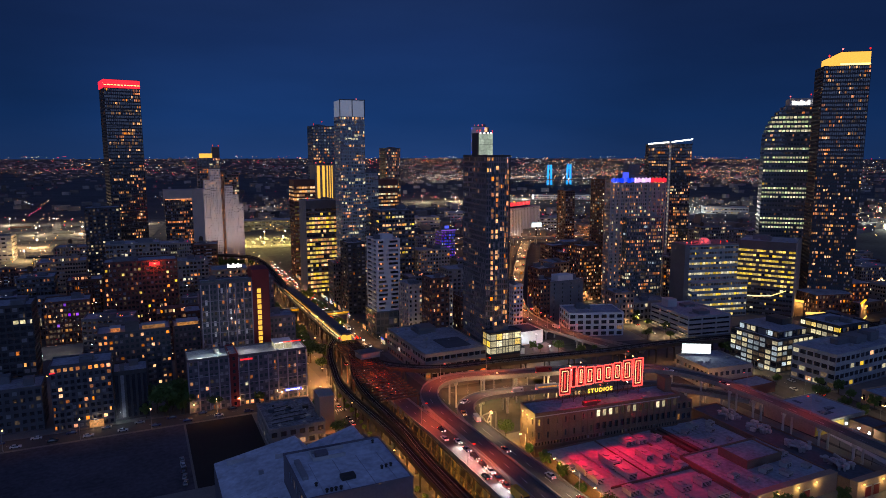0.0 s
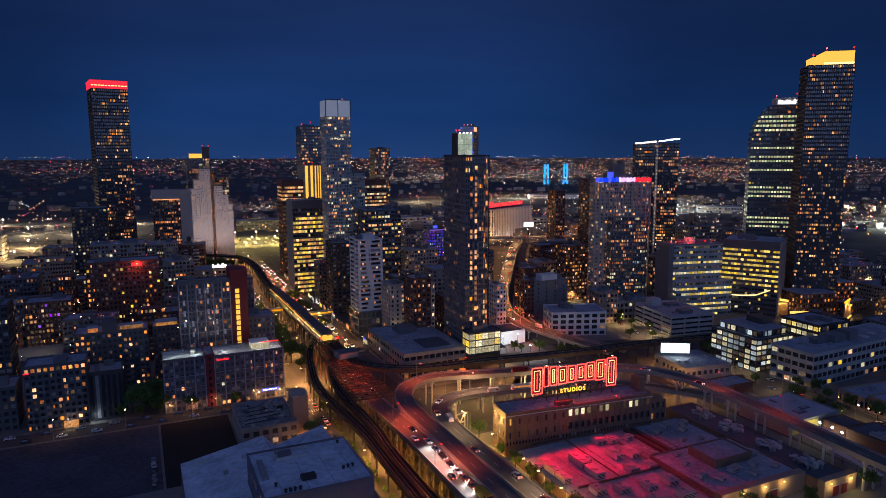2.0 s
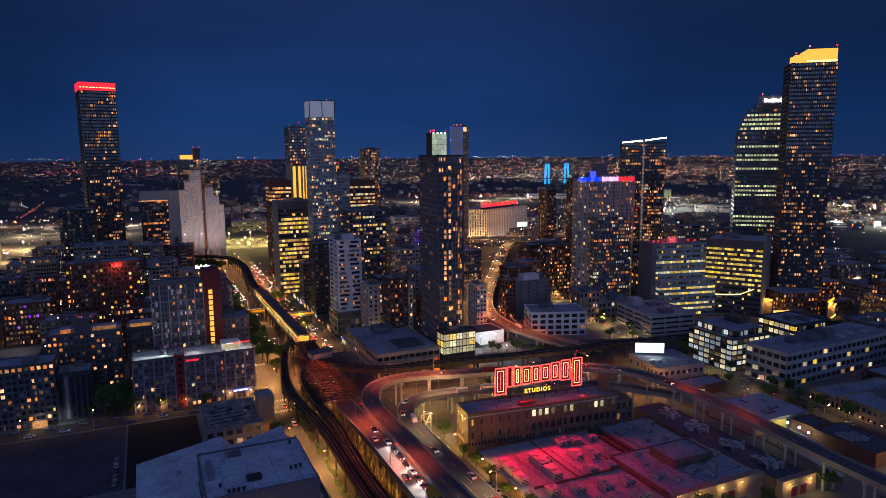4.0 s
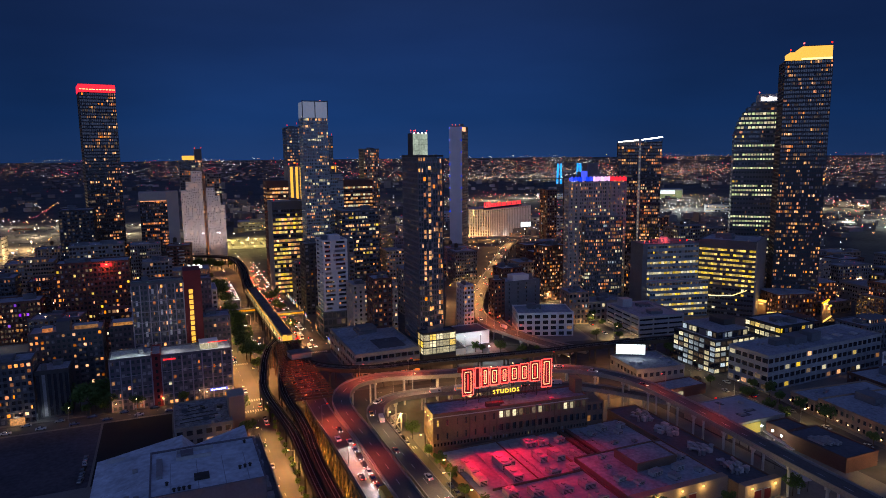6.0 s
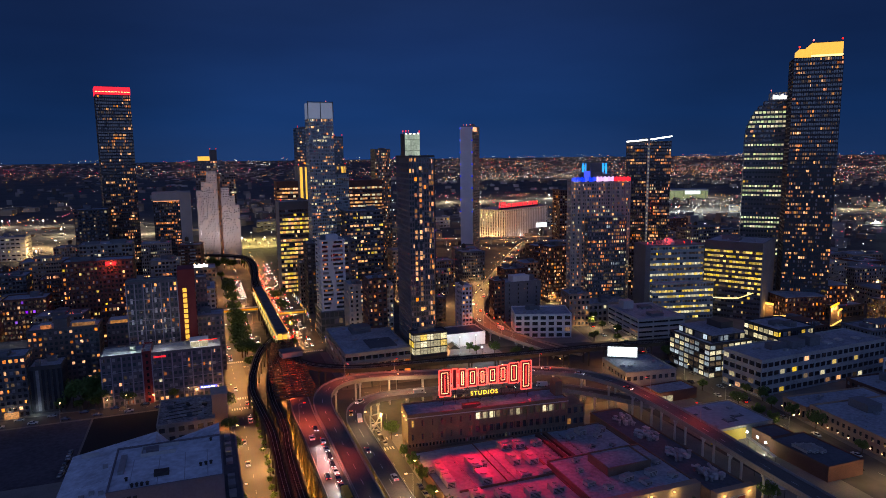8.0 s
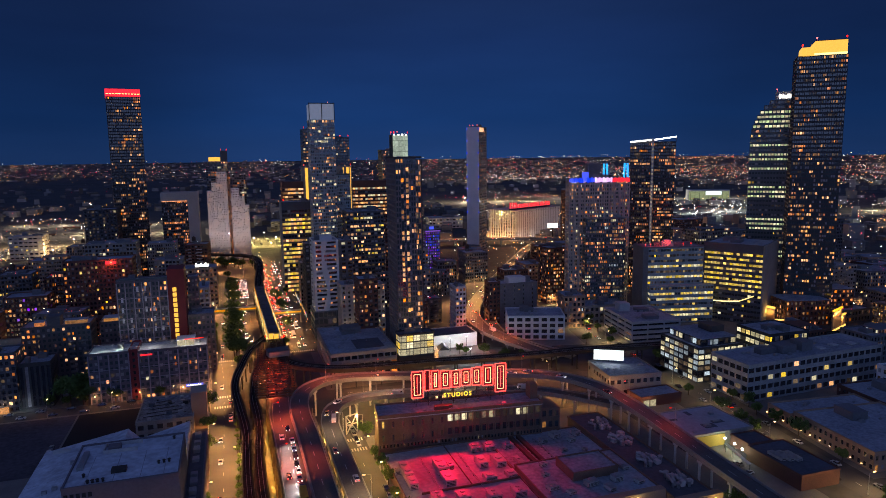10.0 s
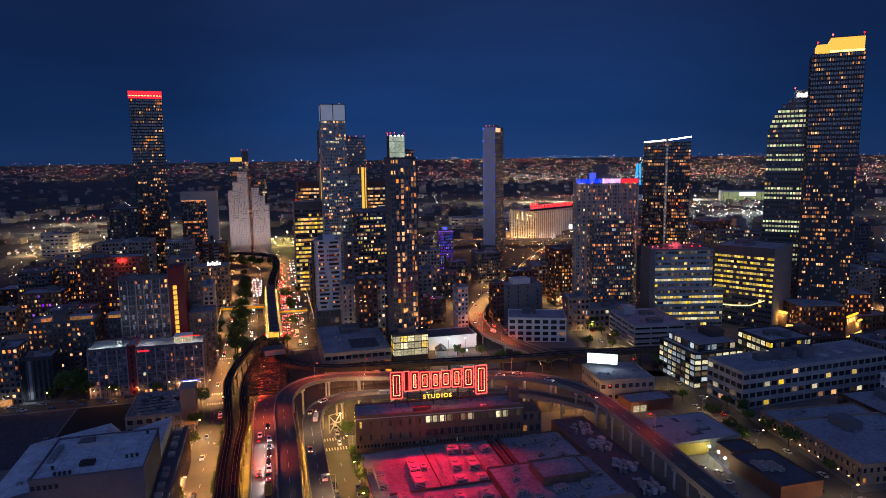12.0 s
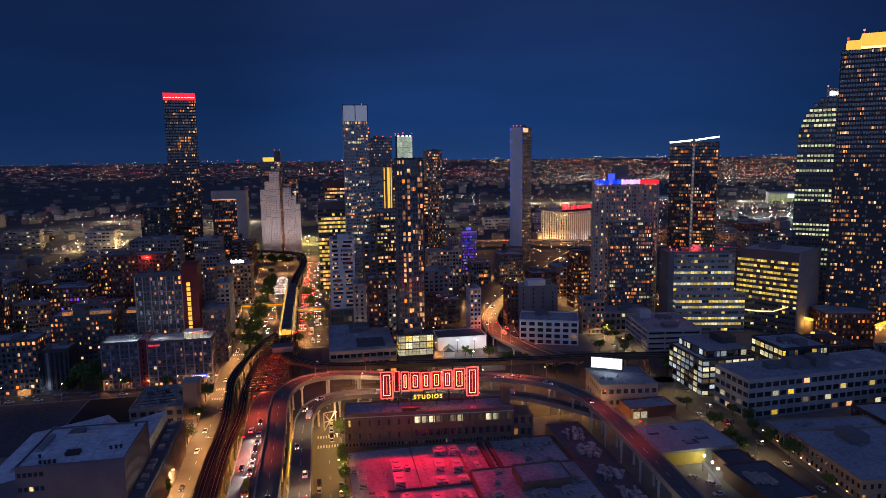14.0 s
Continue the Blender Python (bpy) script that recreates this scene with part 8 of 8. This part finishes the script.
for k in range(22):
    x = -53 + k * 4.7
    box_part("sign_bar", t, E_REDBAND, (x, -12.4, 46.8, x + (3.7 if k % 3 else 2.9), -12.0, 52.5 + (3 if k < 4 else 0.7 * (k % 2))))
box_part("sign_frame", t, STEEL, (-54, -11.9, 44.2, 51, -11.5, 46.5))
box_part("cornice", t, PALE, (-57.4, -26.7, 41.5, 57.4, -26.05, 42.6))
for k in range(24):
    box_part("pilaster", t, PALE, (-56.6 + k * 4.6, -26.5, 0, -55.7 + k * 4.6, -26.05, 41.4))
for k in range(9):
    q = (-62, 22 - 11 * k, 0) if k < 5 else (-46 + 28 * (k - 5), -31, 0)
    p = pose(536, 919, 0, 0, 0, 27.5) @ Vector(q)
    lamp(p.x, p.y, 4, 2600 if k < 5 else 1300, (1.0, 0.5, 0.16) if k < 5 else (1.0, 0.88, 0.76), 0.5)
t = thing("far_billboard", "white lit billboard beside the expressway", "billboard", at(560, 871, 0, -5))
box_part("screen", t, E_SCREEN, (-8.5, -0.3, 16.5, 8.5, 0, 23.5))
box_part("mast", t, STEEL, (-0.8, 0.05, 0, 0.8, 1.2, 22))

# the expressway crossing far behind
CROSS = [(300, 860, 9), (400, 850, 9), (480, 830, 9), (560, 800, 9), (680, 740, 9)]
viaduct("cross_expressway", "elevated expressway glowing amber across the far streets", CROSS, 16, piers=30)
for k in range(14):
    q, head, side = on_path(CROSS, 0.05 + k * 0.066)
    lamp(q.x - side.x * 6, q.y - side.y * 6, q.z + 9, 16000, (1.0, 0.42, 0.12), 0.4)
    vehicle("car", k % 6, q.x + side.x * 3, q.y + side.y * 3, q.z + 0.02, head)

# the bridge pylons, their blue floodlight put into the material as glow
t = thing("cable_bridge", "distant cable-stayed bridge with blue lit pylons", "bridge", pose(0, 0, 0))
for x, y in ((395, 2480), (470, 2500)):
    z = land(x, y)
    for e in (-7, 7):
        g = Mesh()
        g.beam((x + e, y, z), (x + e * 0.7, y, z + 74), 7, 6)
        part("pylon", g, E_BLUEPYLON, t)
    g = Mesh()
    g.beam((x - 6, y, z + 60), (x + 6, y, z + 60), 4, 4)
    part("cross_beam", g, E_BLUEPYLON, t)
    for k in range(6):
        g = Mesh()
        g.beam((x, y, z + 72 - k * 5), (x - 30 - k * 16, y, z + 36), 0.8, 0.8)
        g.beam((x, y, z + 72 - k * 5), (x + 30 + k * 16, y, z + 36), 0.8, 0.8)
        part("stay_cable", g, METALGREY, t)
g = Mesh()
g.box(150, 2470, 31, 800, 2490, 36)
part("deck", g, DARKWALL, t)

# ---- the low city out to the horizon ----
YARDS = ((-1000, 960, -440, 1480), (-680, 760, -470, 960), (-390, 850, -120, 1110), (420, 1360, 870, 1640), (160, 1780, 690, 2020))


def busy(x, y):
    """How thickly the far city is lit: thinly in the west, thick round the bridge and in the east."""
    a = math.degrees(math.atan2(x - 50, y))
    return 0.42 if a < -14 else (0.42 + 0.58 * min(1, (a + 14) / 9))


def wooded(x, y):
    """The dark belts of trees and water between the lit districts."""
    far = math.hypot(x - 50, y) + 140 * noise.noise(Vector((x / 300, y / 300, 1.7)))
    return 1960 < far < 2480 if x > -500 else 1900 < far < 2900


def sprawl():
    rng = random.Random(9)
    low, lights, halls_ = Mesh(), Mesh(), Mesh()
    mats_l = [C_ORANGE, C_WHITE, C_RED, C_BLUE, C_GOLD, E_FLOOD]

    def blob(x, y, z, r, k):
        far = math.hypot(x - 50, y)
        if wooded(x, y) and rng.random() < 0.92:
            return
        r *= 0.8 if far > 1500 else 1.0
        i = len(lights.v)
        lights.v += [(x - r, y, z), (x + r, y, z), (x, y - r, z), (x, y + r, z), (x, y, z - r), (x, y, z + r)]
        for a, b in ((0, 2), (2, 1), (1, 3), (3, 0)):
            lights.f += [(i + a, i + b, i + 5), (i + b, i + a, i + 4)]
        lights.m += [k] * 8

    n = 0
    while n < 5200:
        r = 560 + 4210 * rng.random() ** 0.84
        a = radians(rng.uniform(-52, 50))
        x, y = 50 + r * math.sin(a), r * math.cos(a)
        c = G.inverted() @ Vector((x, y, 0))
        if (r < 1000 and 40 < c.x < 560 and c.y < 900) or (r < 830 and -170 < c.x < 810):
            continue
        if any(x0 < x < x1 and y0 < y < y1 for x0, y0, x1, y1 in YARDS):
            continue
        dense = noise.noise(Vector((x / 520, y / 520, 3.1)))
        if dense < -0.28 or (wooded(x, y) and rng.random() < 0.8):
            continue
        z = land(x, y)
        w, d = rng.uniform(8, 26), rng.uniform(8, 22)
        h = (rng.uniform(6, 13) if rng.random() < 0.97 else rng.uniform(14, 26)) * (1.0 if r < 2600 else 0.55)
        i = len(low.v)
        ca, sa = math.cos(radians(GRID + (15 if dense > 0.1 else -12))), math.sin(radians(GRID + (15 if dense > 0.1 else -12)))
        pts = [(x + ca * px_ - sa * py_, y + sa * px_ + ca * py_) for px_, py_ in ((-w / 2, -d / 2), (w / 2, -d / 2), (w / 2, d / 2), (-w / 2, d / 2))]
        low.prism(pts, z - 2, z + h)
        for _ in range(0 if rng.random() > busy(x, y) + 0.15 else rng.choice((0, 0, 1, 1, 2, 3)) if h < 15 else 7):
            f = rng.random()
            zz = z + rng.uniform(0.2, 0.9) * h
            s = 0.5 + r / 3000
            px_, py_ = pts[0][0] + (pts[1][0] - pts[0][0]) * f, pts[0][1] + (pts[1][1] - pts[0][1]) * f
            blob(px_ + sa * 0.5, py_ - ca * 0.5, zz, s * rng.uniform(0.3, 0.75), rng.choice((0, 0, 0, 1, 2, 4, 4)))
        n += 1
    # street lamps in rows
    for _ in range(760):
        r = 700 + 4000 * rng.random() ** 0.85
        a = radians(rng.uniform(-52, 50))
        x, y = 50 + r * math.sin(a), r * math.cos(a)
        if rng.random() > busy(x, y) + 0.2:
            continue
        t_ = radians(GRID + rng.choice((0, 90, 15, 105, -12, 78)))
        k = rng.choice((0, 0, 0, 1, 1, 4, 2))
        for j in range(rng.randrange(4, 13)):
            xx, yy = x + math.cos(t_) * j * 26, y + math.sin(t_) * j * 26
            rr = math.hypot(xx - 50, yy)
            if rr < 700 or rr > 4800:
                continue
            blob(xx, yy, land(xx, yy) + 12 + rr * 0.002, (0.5 + rr / 3900) * rng.uniform(0.5, 1.1), k)
    for _ in range(2700):
        r = 1500 + 3300 * rng.random() ** 0.6
        a = radians(rng.uniform(-52, 50))
        x, y = 50 + r * math.sin(a), r * math.cos(a)
        if noise.noise(Vector((x / 420, y / 420, 8.3))) < -0.05 or rng.random() > busy(x, y):
            continue
        blob(x, y, land(x, y) + rng.uniform(8, 26), (0.45 + r / 4400) * rng.uniform(0.35, 1.3), rng.choice((0, 0, 0, 1, 2, 2, 2, 4, 4, 3) if x < 0 else (0, 0, 1, 1, 2, 4, 4, 4)))
    # lamps, lit doors and roof lights among the nearer blocks
    for _ in range(900):
        u, v = rng.choice((rng.uniform(-190, 70), rng.uniform(-190, 70), rng.uniform(230, 720))), rng.uniform(400, 900)
        p = G @ Vector((u, v, rng.choice((4, 6, 8, 8, 14, 22, 30))))
        blob(p.x, p.y, p.z, rng.uniform(0.2, 0.5), rng.choice((0, 0, 0, 1, 1, 2, 4, 4)))
    for _ in range(130):
        u, v = rng.choice((rng.uniform(143, 149), rng.uniform(72, 77), rng.uniform(88, 106), rng.uniform(124, 142))), rng.uniform(405, 800)
        p = G @ Vector((u, v, rng.choice((1.5, 3, 4, 5))))
        blob(p.x, p.y, p.z, rng.uniform(0.18, 0.4), rng.choice((0, 0, 1, 2, 2, 4)))
    for u, v, w, d, h in FILL:
        for _ in range(5):
            p = G @ Vector((u + rng.uniform(-0.45, 0.45) * w, v - rng.uniform(0.1, 0.48) * d, h + rng.uniform(0.8, 3.0)))
            blob(p.x, p.y, p.z, rng.uniform(0.18, 0.36), rng.choice((2, 2, 1, 0, 4)))
    # thick knots of light: depots, avenues, ball fields
    kinds = {'a': (1, 1, 4, 4, 0, 5), 'b': (1, 1, 4, 0, 2, 5), 'c': (1, 1, 4, 4, 5), 'd': (1, 4, 0, 2, 0), 'e': (1, 4, 5), 'f': (1, 1, 4), 'g': (1, 4, 0, 2, 3), 'h': (0, 4, 1, 2), 'i': (0, 2, 2, 4), 'j': (0, 2, 1), 'k': (1, 0, 4, 2), 'l': (0, 4, 1), 'm': (0, 2, 2, 1), 'n': (0, 2, 1, 4), 'o': (0, 1, 4), 'p': (0, 1, 4, 2, 0), 'q': (0, 4, 0, 2), 'r': (1, 4, 0, 4, 2), 's': (1, 1, 4, 5, 0), 't': (1, 4, 0, 2)}
    knots_west = [(-500, 3050, 260, 200, 150, 'i'), (-1500, 3100, 420, 200, 200, 'm'), (-2300, 3000, 420, 240, 160, 'i'), (-900, 2300, 260, 160, 70, 'j'), (-700, 1120, 190, 120, 90, 'k'), (-590, 850, 70, 60, 40, 'l'), (-750, 1750, 330, 130, 110, 'm'), (-1000, 2100, 330, 200, 110, 'i'), (-360, 1480, 200, 180, 110, 'n'), (-150, 1150, 110, 120, 60, 'o'), (-250, 2050, 180, 260, 120, 't')]
    knots_near = [(560, 1520, 170, 90, 110, 'e'), (460, 1330, 130, 60, 70, 'f'), (1000, 1850, 170, 190, 150, 'g'), (760, 1170, 130, 110, 110, 'h'), (200, 1250, 220, 120, 120, 'p'), (480, 1000, 160, 70, 90, 'q'), (100, 1720, 240, 220, 200, 'r'), (380, 1560, 200, 160, 170, 'r'), (840, 1420, 160, 200, 170, 'd')]
    knots_far = [(-60, 2550, 230, 420, 520, 'a'), (250, 2700, 320, 260, 640, 'b'), (520, 2600, 260, 160, 420, 'c'), (700, 2250, 260, 200, 430, 'c'), (900, 2950, 420, 320, 700, 'd'), (1500, 3000, 420, 320, 420, 't'), (600, 3300, 600, 260, 420, 'h'), (1250, 2500, 300, 250, 200, 'h'), (400, 2250, 330, 170, 260, 's'), (1050, 2250, 260, 260, 200, 't')]
    for x, y, rx, ry, n_, mix in knots_west + knots_near + knots_far:
        for _ in range(n_):
            xx, yy = x + rng.gauss(0, 0.55) * rx, y + rng.gauss(0, 0.55) * ry
            r = math.hypot(xx - 50, yy)
            if r < 4800:
                k = rng.choice(kinds[mix])
                blob(xx, yy, land(xx, yy) + rng.uniform(7, 20), (0.45 + r / 4400) * rng.uniform(0.4, 1.25) * (0.8 if k == 5 else 1), k)
    # far skyline lamps
    for _ in range(170):
        a = radians(rng.uniform(-46, 46))
        r = rng.uniform(4450, 4800)
        x, y = 50 + r * math.sin(a), r * math.cos(a)
        blob(x, y, land(x, y) + rng.uniform(2, 26), rng.uniform(1.0, 2.2), rng.choice((0, 4, 4, 1, 2, 0)))
    ob = part("low_city", low, CITYMIX, None, "low-rise houses and sheds spreading to the horizon", kind="stuff")
    tagged(ob, category="houses")
    ob = part("city_lights", lights, mats_l, None, "countless small lamps and lit windows of the far city", kind="stuff")
    tagged(ob, category="lights")


sprawl()


# floodlit yards and stores in the middle distance
def yard_lights(x0, y0, x1, y1, n, watts, colour, h=11):
    for k in range(n):
        f = k / max(1, n - 1)
        x, y = x0 + (x1 - x0) * f, y0 + (y1 - y0) * f
        data = bpy.data.lights.new("yard_light", "POINT")
        data.energy, data.color, data.shadow_soft_size = watts, colour, 0.6
        ob = new("yard_light", data)
        ob.location = (x, y, land(x, y) + h)
        t = thing("light_mast", "tall mast with glowing floodlights", "light mast", pose(x, y + 1.5, land(x, y)), "yard light masts")
        g = Mesh()
        g.tube((0, 0, 0), (0, 0, h + 1), 0.2, 6)
        part("mast", g, STEEL, t)
        g = Mesh()
        g.tube((0, -0.6, h + 0.3), (0, -0.6, h + 1.3), 0.75, 8)
        part("head", g, E_FLOOD, t)


def yard_ground(name, cx, cy, w, d, rot, material, label):
    g = Mesh()
    g.box(-w / 2, -d / 2, 0.02, w / 2, d / 2, 0.3)
    structure(name, g, material, label, pose(cx, cy, land(cx, cy), 0, 0, rot), "yard")


yard_ground("rail_yard", -700, 1110, 420, 300, 18, YARD, "pale floodlit railway yard")
yard_ground("bus_lot", -590, 865, 130, 150, 33, YARD, "bus parking lot glowing orange under floodlights")
yard_lights(-850, 1010, -520, 1090, 6, 72000, (1.0, 0.76, 0.44))
yard_lights(-860, 1190, -560, 1230, 5, 72000, (1.0, 0.8, 0.5))
yard_lights(-640, 900, -560, 910, 3, 90000, (1.0, 0.62, 0.25))
yard_lights(-590, 800, -510, 800, 3, 50000, (1.0, 0.66, 0.28))
rr_ = random.Random(31)
for k in range(14):
    y = 985 + 18 * k
    tr = thing("freight_wagon", "dull grey freight wagon standing in the yard", "wagon", pose(-820 + 40 * (k % 7) + rr_.uniform(-9, 9), y, 0.35, 0, 0, 100 + rr_.uniform(-4, 4)), "wagons in the railway yard")
    box_part("wagon_body", tr, GREYWALL if k % 3 else RUST, (-1.5, -17, 1.0, 1.5, 17, 3.9))
    box_part("bogie", tr, STEEL, (-1.2, -15, 0, 1.2, -11, 0.98), (-1.2, 11, 0, 1.2, 15, 0.98))
for k in range(44):
    spot = (-638 + 12 * (k % 8), 800 + 28 * (k // 8) + 2 * (k % 8)) if k < 24 else (-325 + 13 * ((k - 24) % 10) + 6 * (k // 34), 935 + 46 * (k // 34) + 4 * ((k - 24) % 10))
    tr = thing("parked_bus", "pale bus parked in a floodlit lot", "bus", pose(*spot, 0.32, 0, 0, 33), "buses in the parking lot")
    box_part("bus_body", tr, WHITE if k % 3 else GREYWALL, (-1.25, -6, 0.5, 1.25, 6, 3.1))
    box_part("window_band", tr, DARK_GLASS, (-1.3, -5.6, 1.6, 1.3, 5.6, 2.5))
    box_part("axle", tr, TYRE, (-1.1, -4.4, 0, 1.1, -3.5, 0.49), (-1.1, 3.5, 0, 1.1, 4.4, 0.49))
yard_ground("station_yard", -262, 985, 170, 150, 20, YARD, "floodlit yard glowing yellow behind towers")
yard_lights(-320, 920, -200, 960, 5, 52000, (1.0, 0.74, 0.2))
yard_lights(-330, 985, -215, 1030, 5, 52000, (1.0, 0.74, 0.2))
yard_ground("store_yard", 640, 1500, 420, 240, -15, YARD, "floodlit store car park")
yard_lights(395, 1400, 575, 1530, 7, 30000, (0.9, 1.0, 0.95))
yard_lights(440, 1360, 640, 1490, 7, 30000, (0.9, 1.0, 0.95))
yard_lights(358, 1200, 362, 1204, 1, 60000, (1.0, 0.45, 0.08))
t = thing("lit_store", "large store, the light on its pale front given as a greenish glow", "store", pose(572, 1795, land(572, 1795), 0, 0, -3))
box_part("wall", t, PALE, (-50, -18, 0, 50, 20, 27))
# the light on the white front is put in as a faint glow of its own
box_part("glass_front", t, emit("glowing_store_front", (0.78, 0.9, 0.42), 0.3, 0.0, inside=0.4), (-49, -18.6, 1, 49, -18.05, 24))
box_part("lit_sign", t, E_SCREEN, (-8, -19.2, 15, 30, -18.65, 24))
for k in range(9):
    box_part("mullion", t, STEEL, (-45 + k * 11, -18.95, 1, -44.4 + k * 11, -18.62, 24))
box_part("roof", t, ROOF, (-50.4, -18.4, 27.02, 50.4, 20.4, 27.8))
yard_ground("store_yard_far", 420, 1900, 500, 200, -5, YARD, "floodlit depot yard")
yard_lights(220, 1850, 640, 1850, 6, 140000, (1.0, 0.95, 0.8))
yard_lights(700, 1150, 860, 1120, 3, 110000, (0.95, 1.0, 0.8))
yard_lights(830, 1500, 1050, 1420, 4, 130000, (1.0, 0.85, 0.5))
yard_lights(-140, 1750, 120, 1800, 4, 150000, (1.0, 0.8, 0.5))
yard_lights(-380, 1500, -250, 1520, 3, 60000, (1.0, 0.75, 0.45))
for x, y, w, d, h, rot, m_, nm, lb in ((610, 1440, 90, 40, 14, -15, PALE, "superstore", "white superstore with a lit front"), (330, 1850, 160, 40, 12, 0, WHITE, "white_store", "long white store building in a floodlit yard"), (-545, 803, 40, 24, 30, 20, BEIGE, "pale_office", "pale office with lit floors beside the railway yard"), (-690, 812, 46, 24, 27, 30, GREYWALL, "grey_office", "grey office with lit floors beside the railway yard"), (60, 1300, 110, 40, 16, 10, PALE, "pale_warehouse", "pale low warehouse with a flat roof"), (180, 1150, 70, 40, 20, 10, BEIGE, "pale_warehouse", "pale low warehouse with a flat roof"), (-40, 1180, 60, 36, 18, 18, PALE, "pale_warehouse", "pale low warehouse with a flat roof"), (-300, 1150, 90, 40, 16, 18, GREYWALL, "grey_warehouse", "grey low warehouse with a flat roof"), (300, 1080, 60, 50, 16, 0, GREYWALL, "grey_warehouse", "grey low warehouse with a flat roof")):
    t = thing(nm, lb, "building", pose(x, y, land(x, y), 0, 0, rot))
    storeys(t, w, d, 0, h, int(x) + 5000, m_, fl=5 if h > 13 else 6, bay=6, open_w=0.7, open_h=0.35, lit=0.4, mix=((LIT_WHITE, 4), (LIT_YELLOW, 2), (LIT_DIM, 3)))
    roof(t, w, d, h, ROOFPALE, seed=int(y), wall=m_, plant=2)
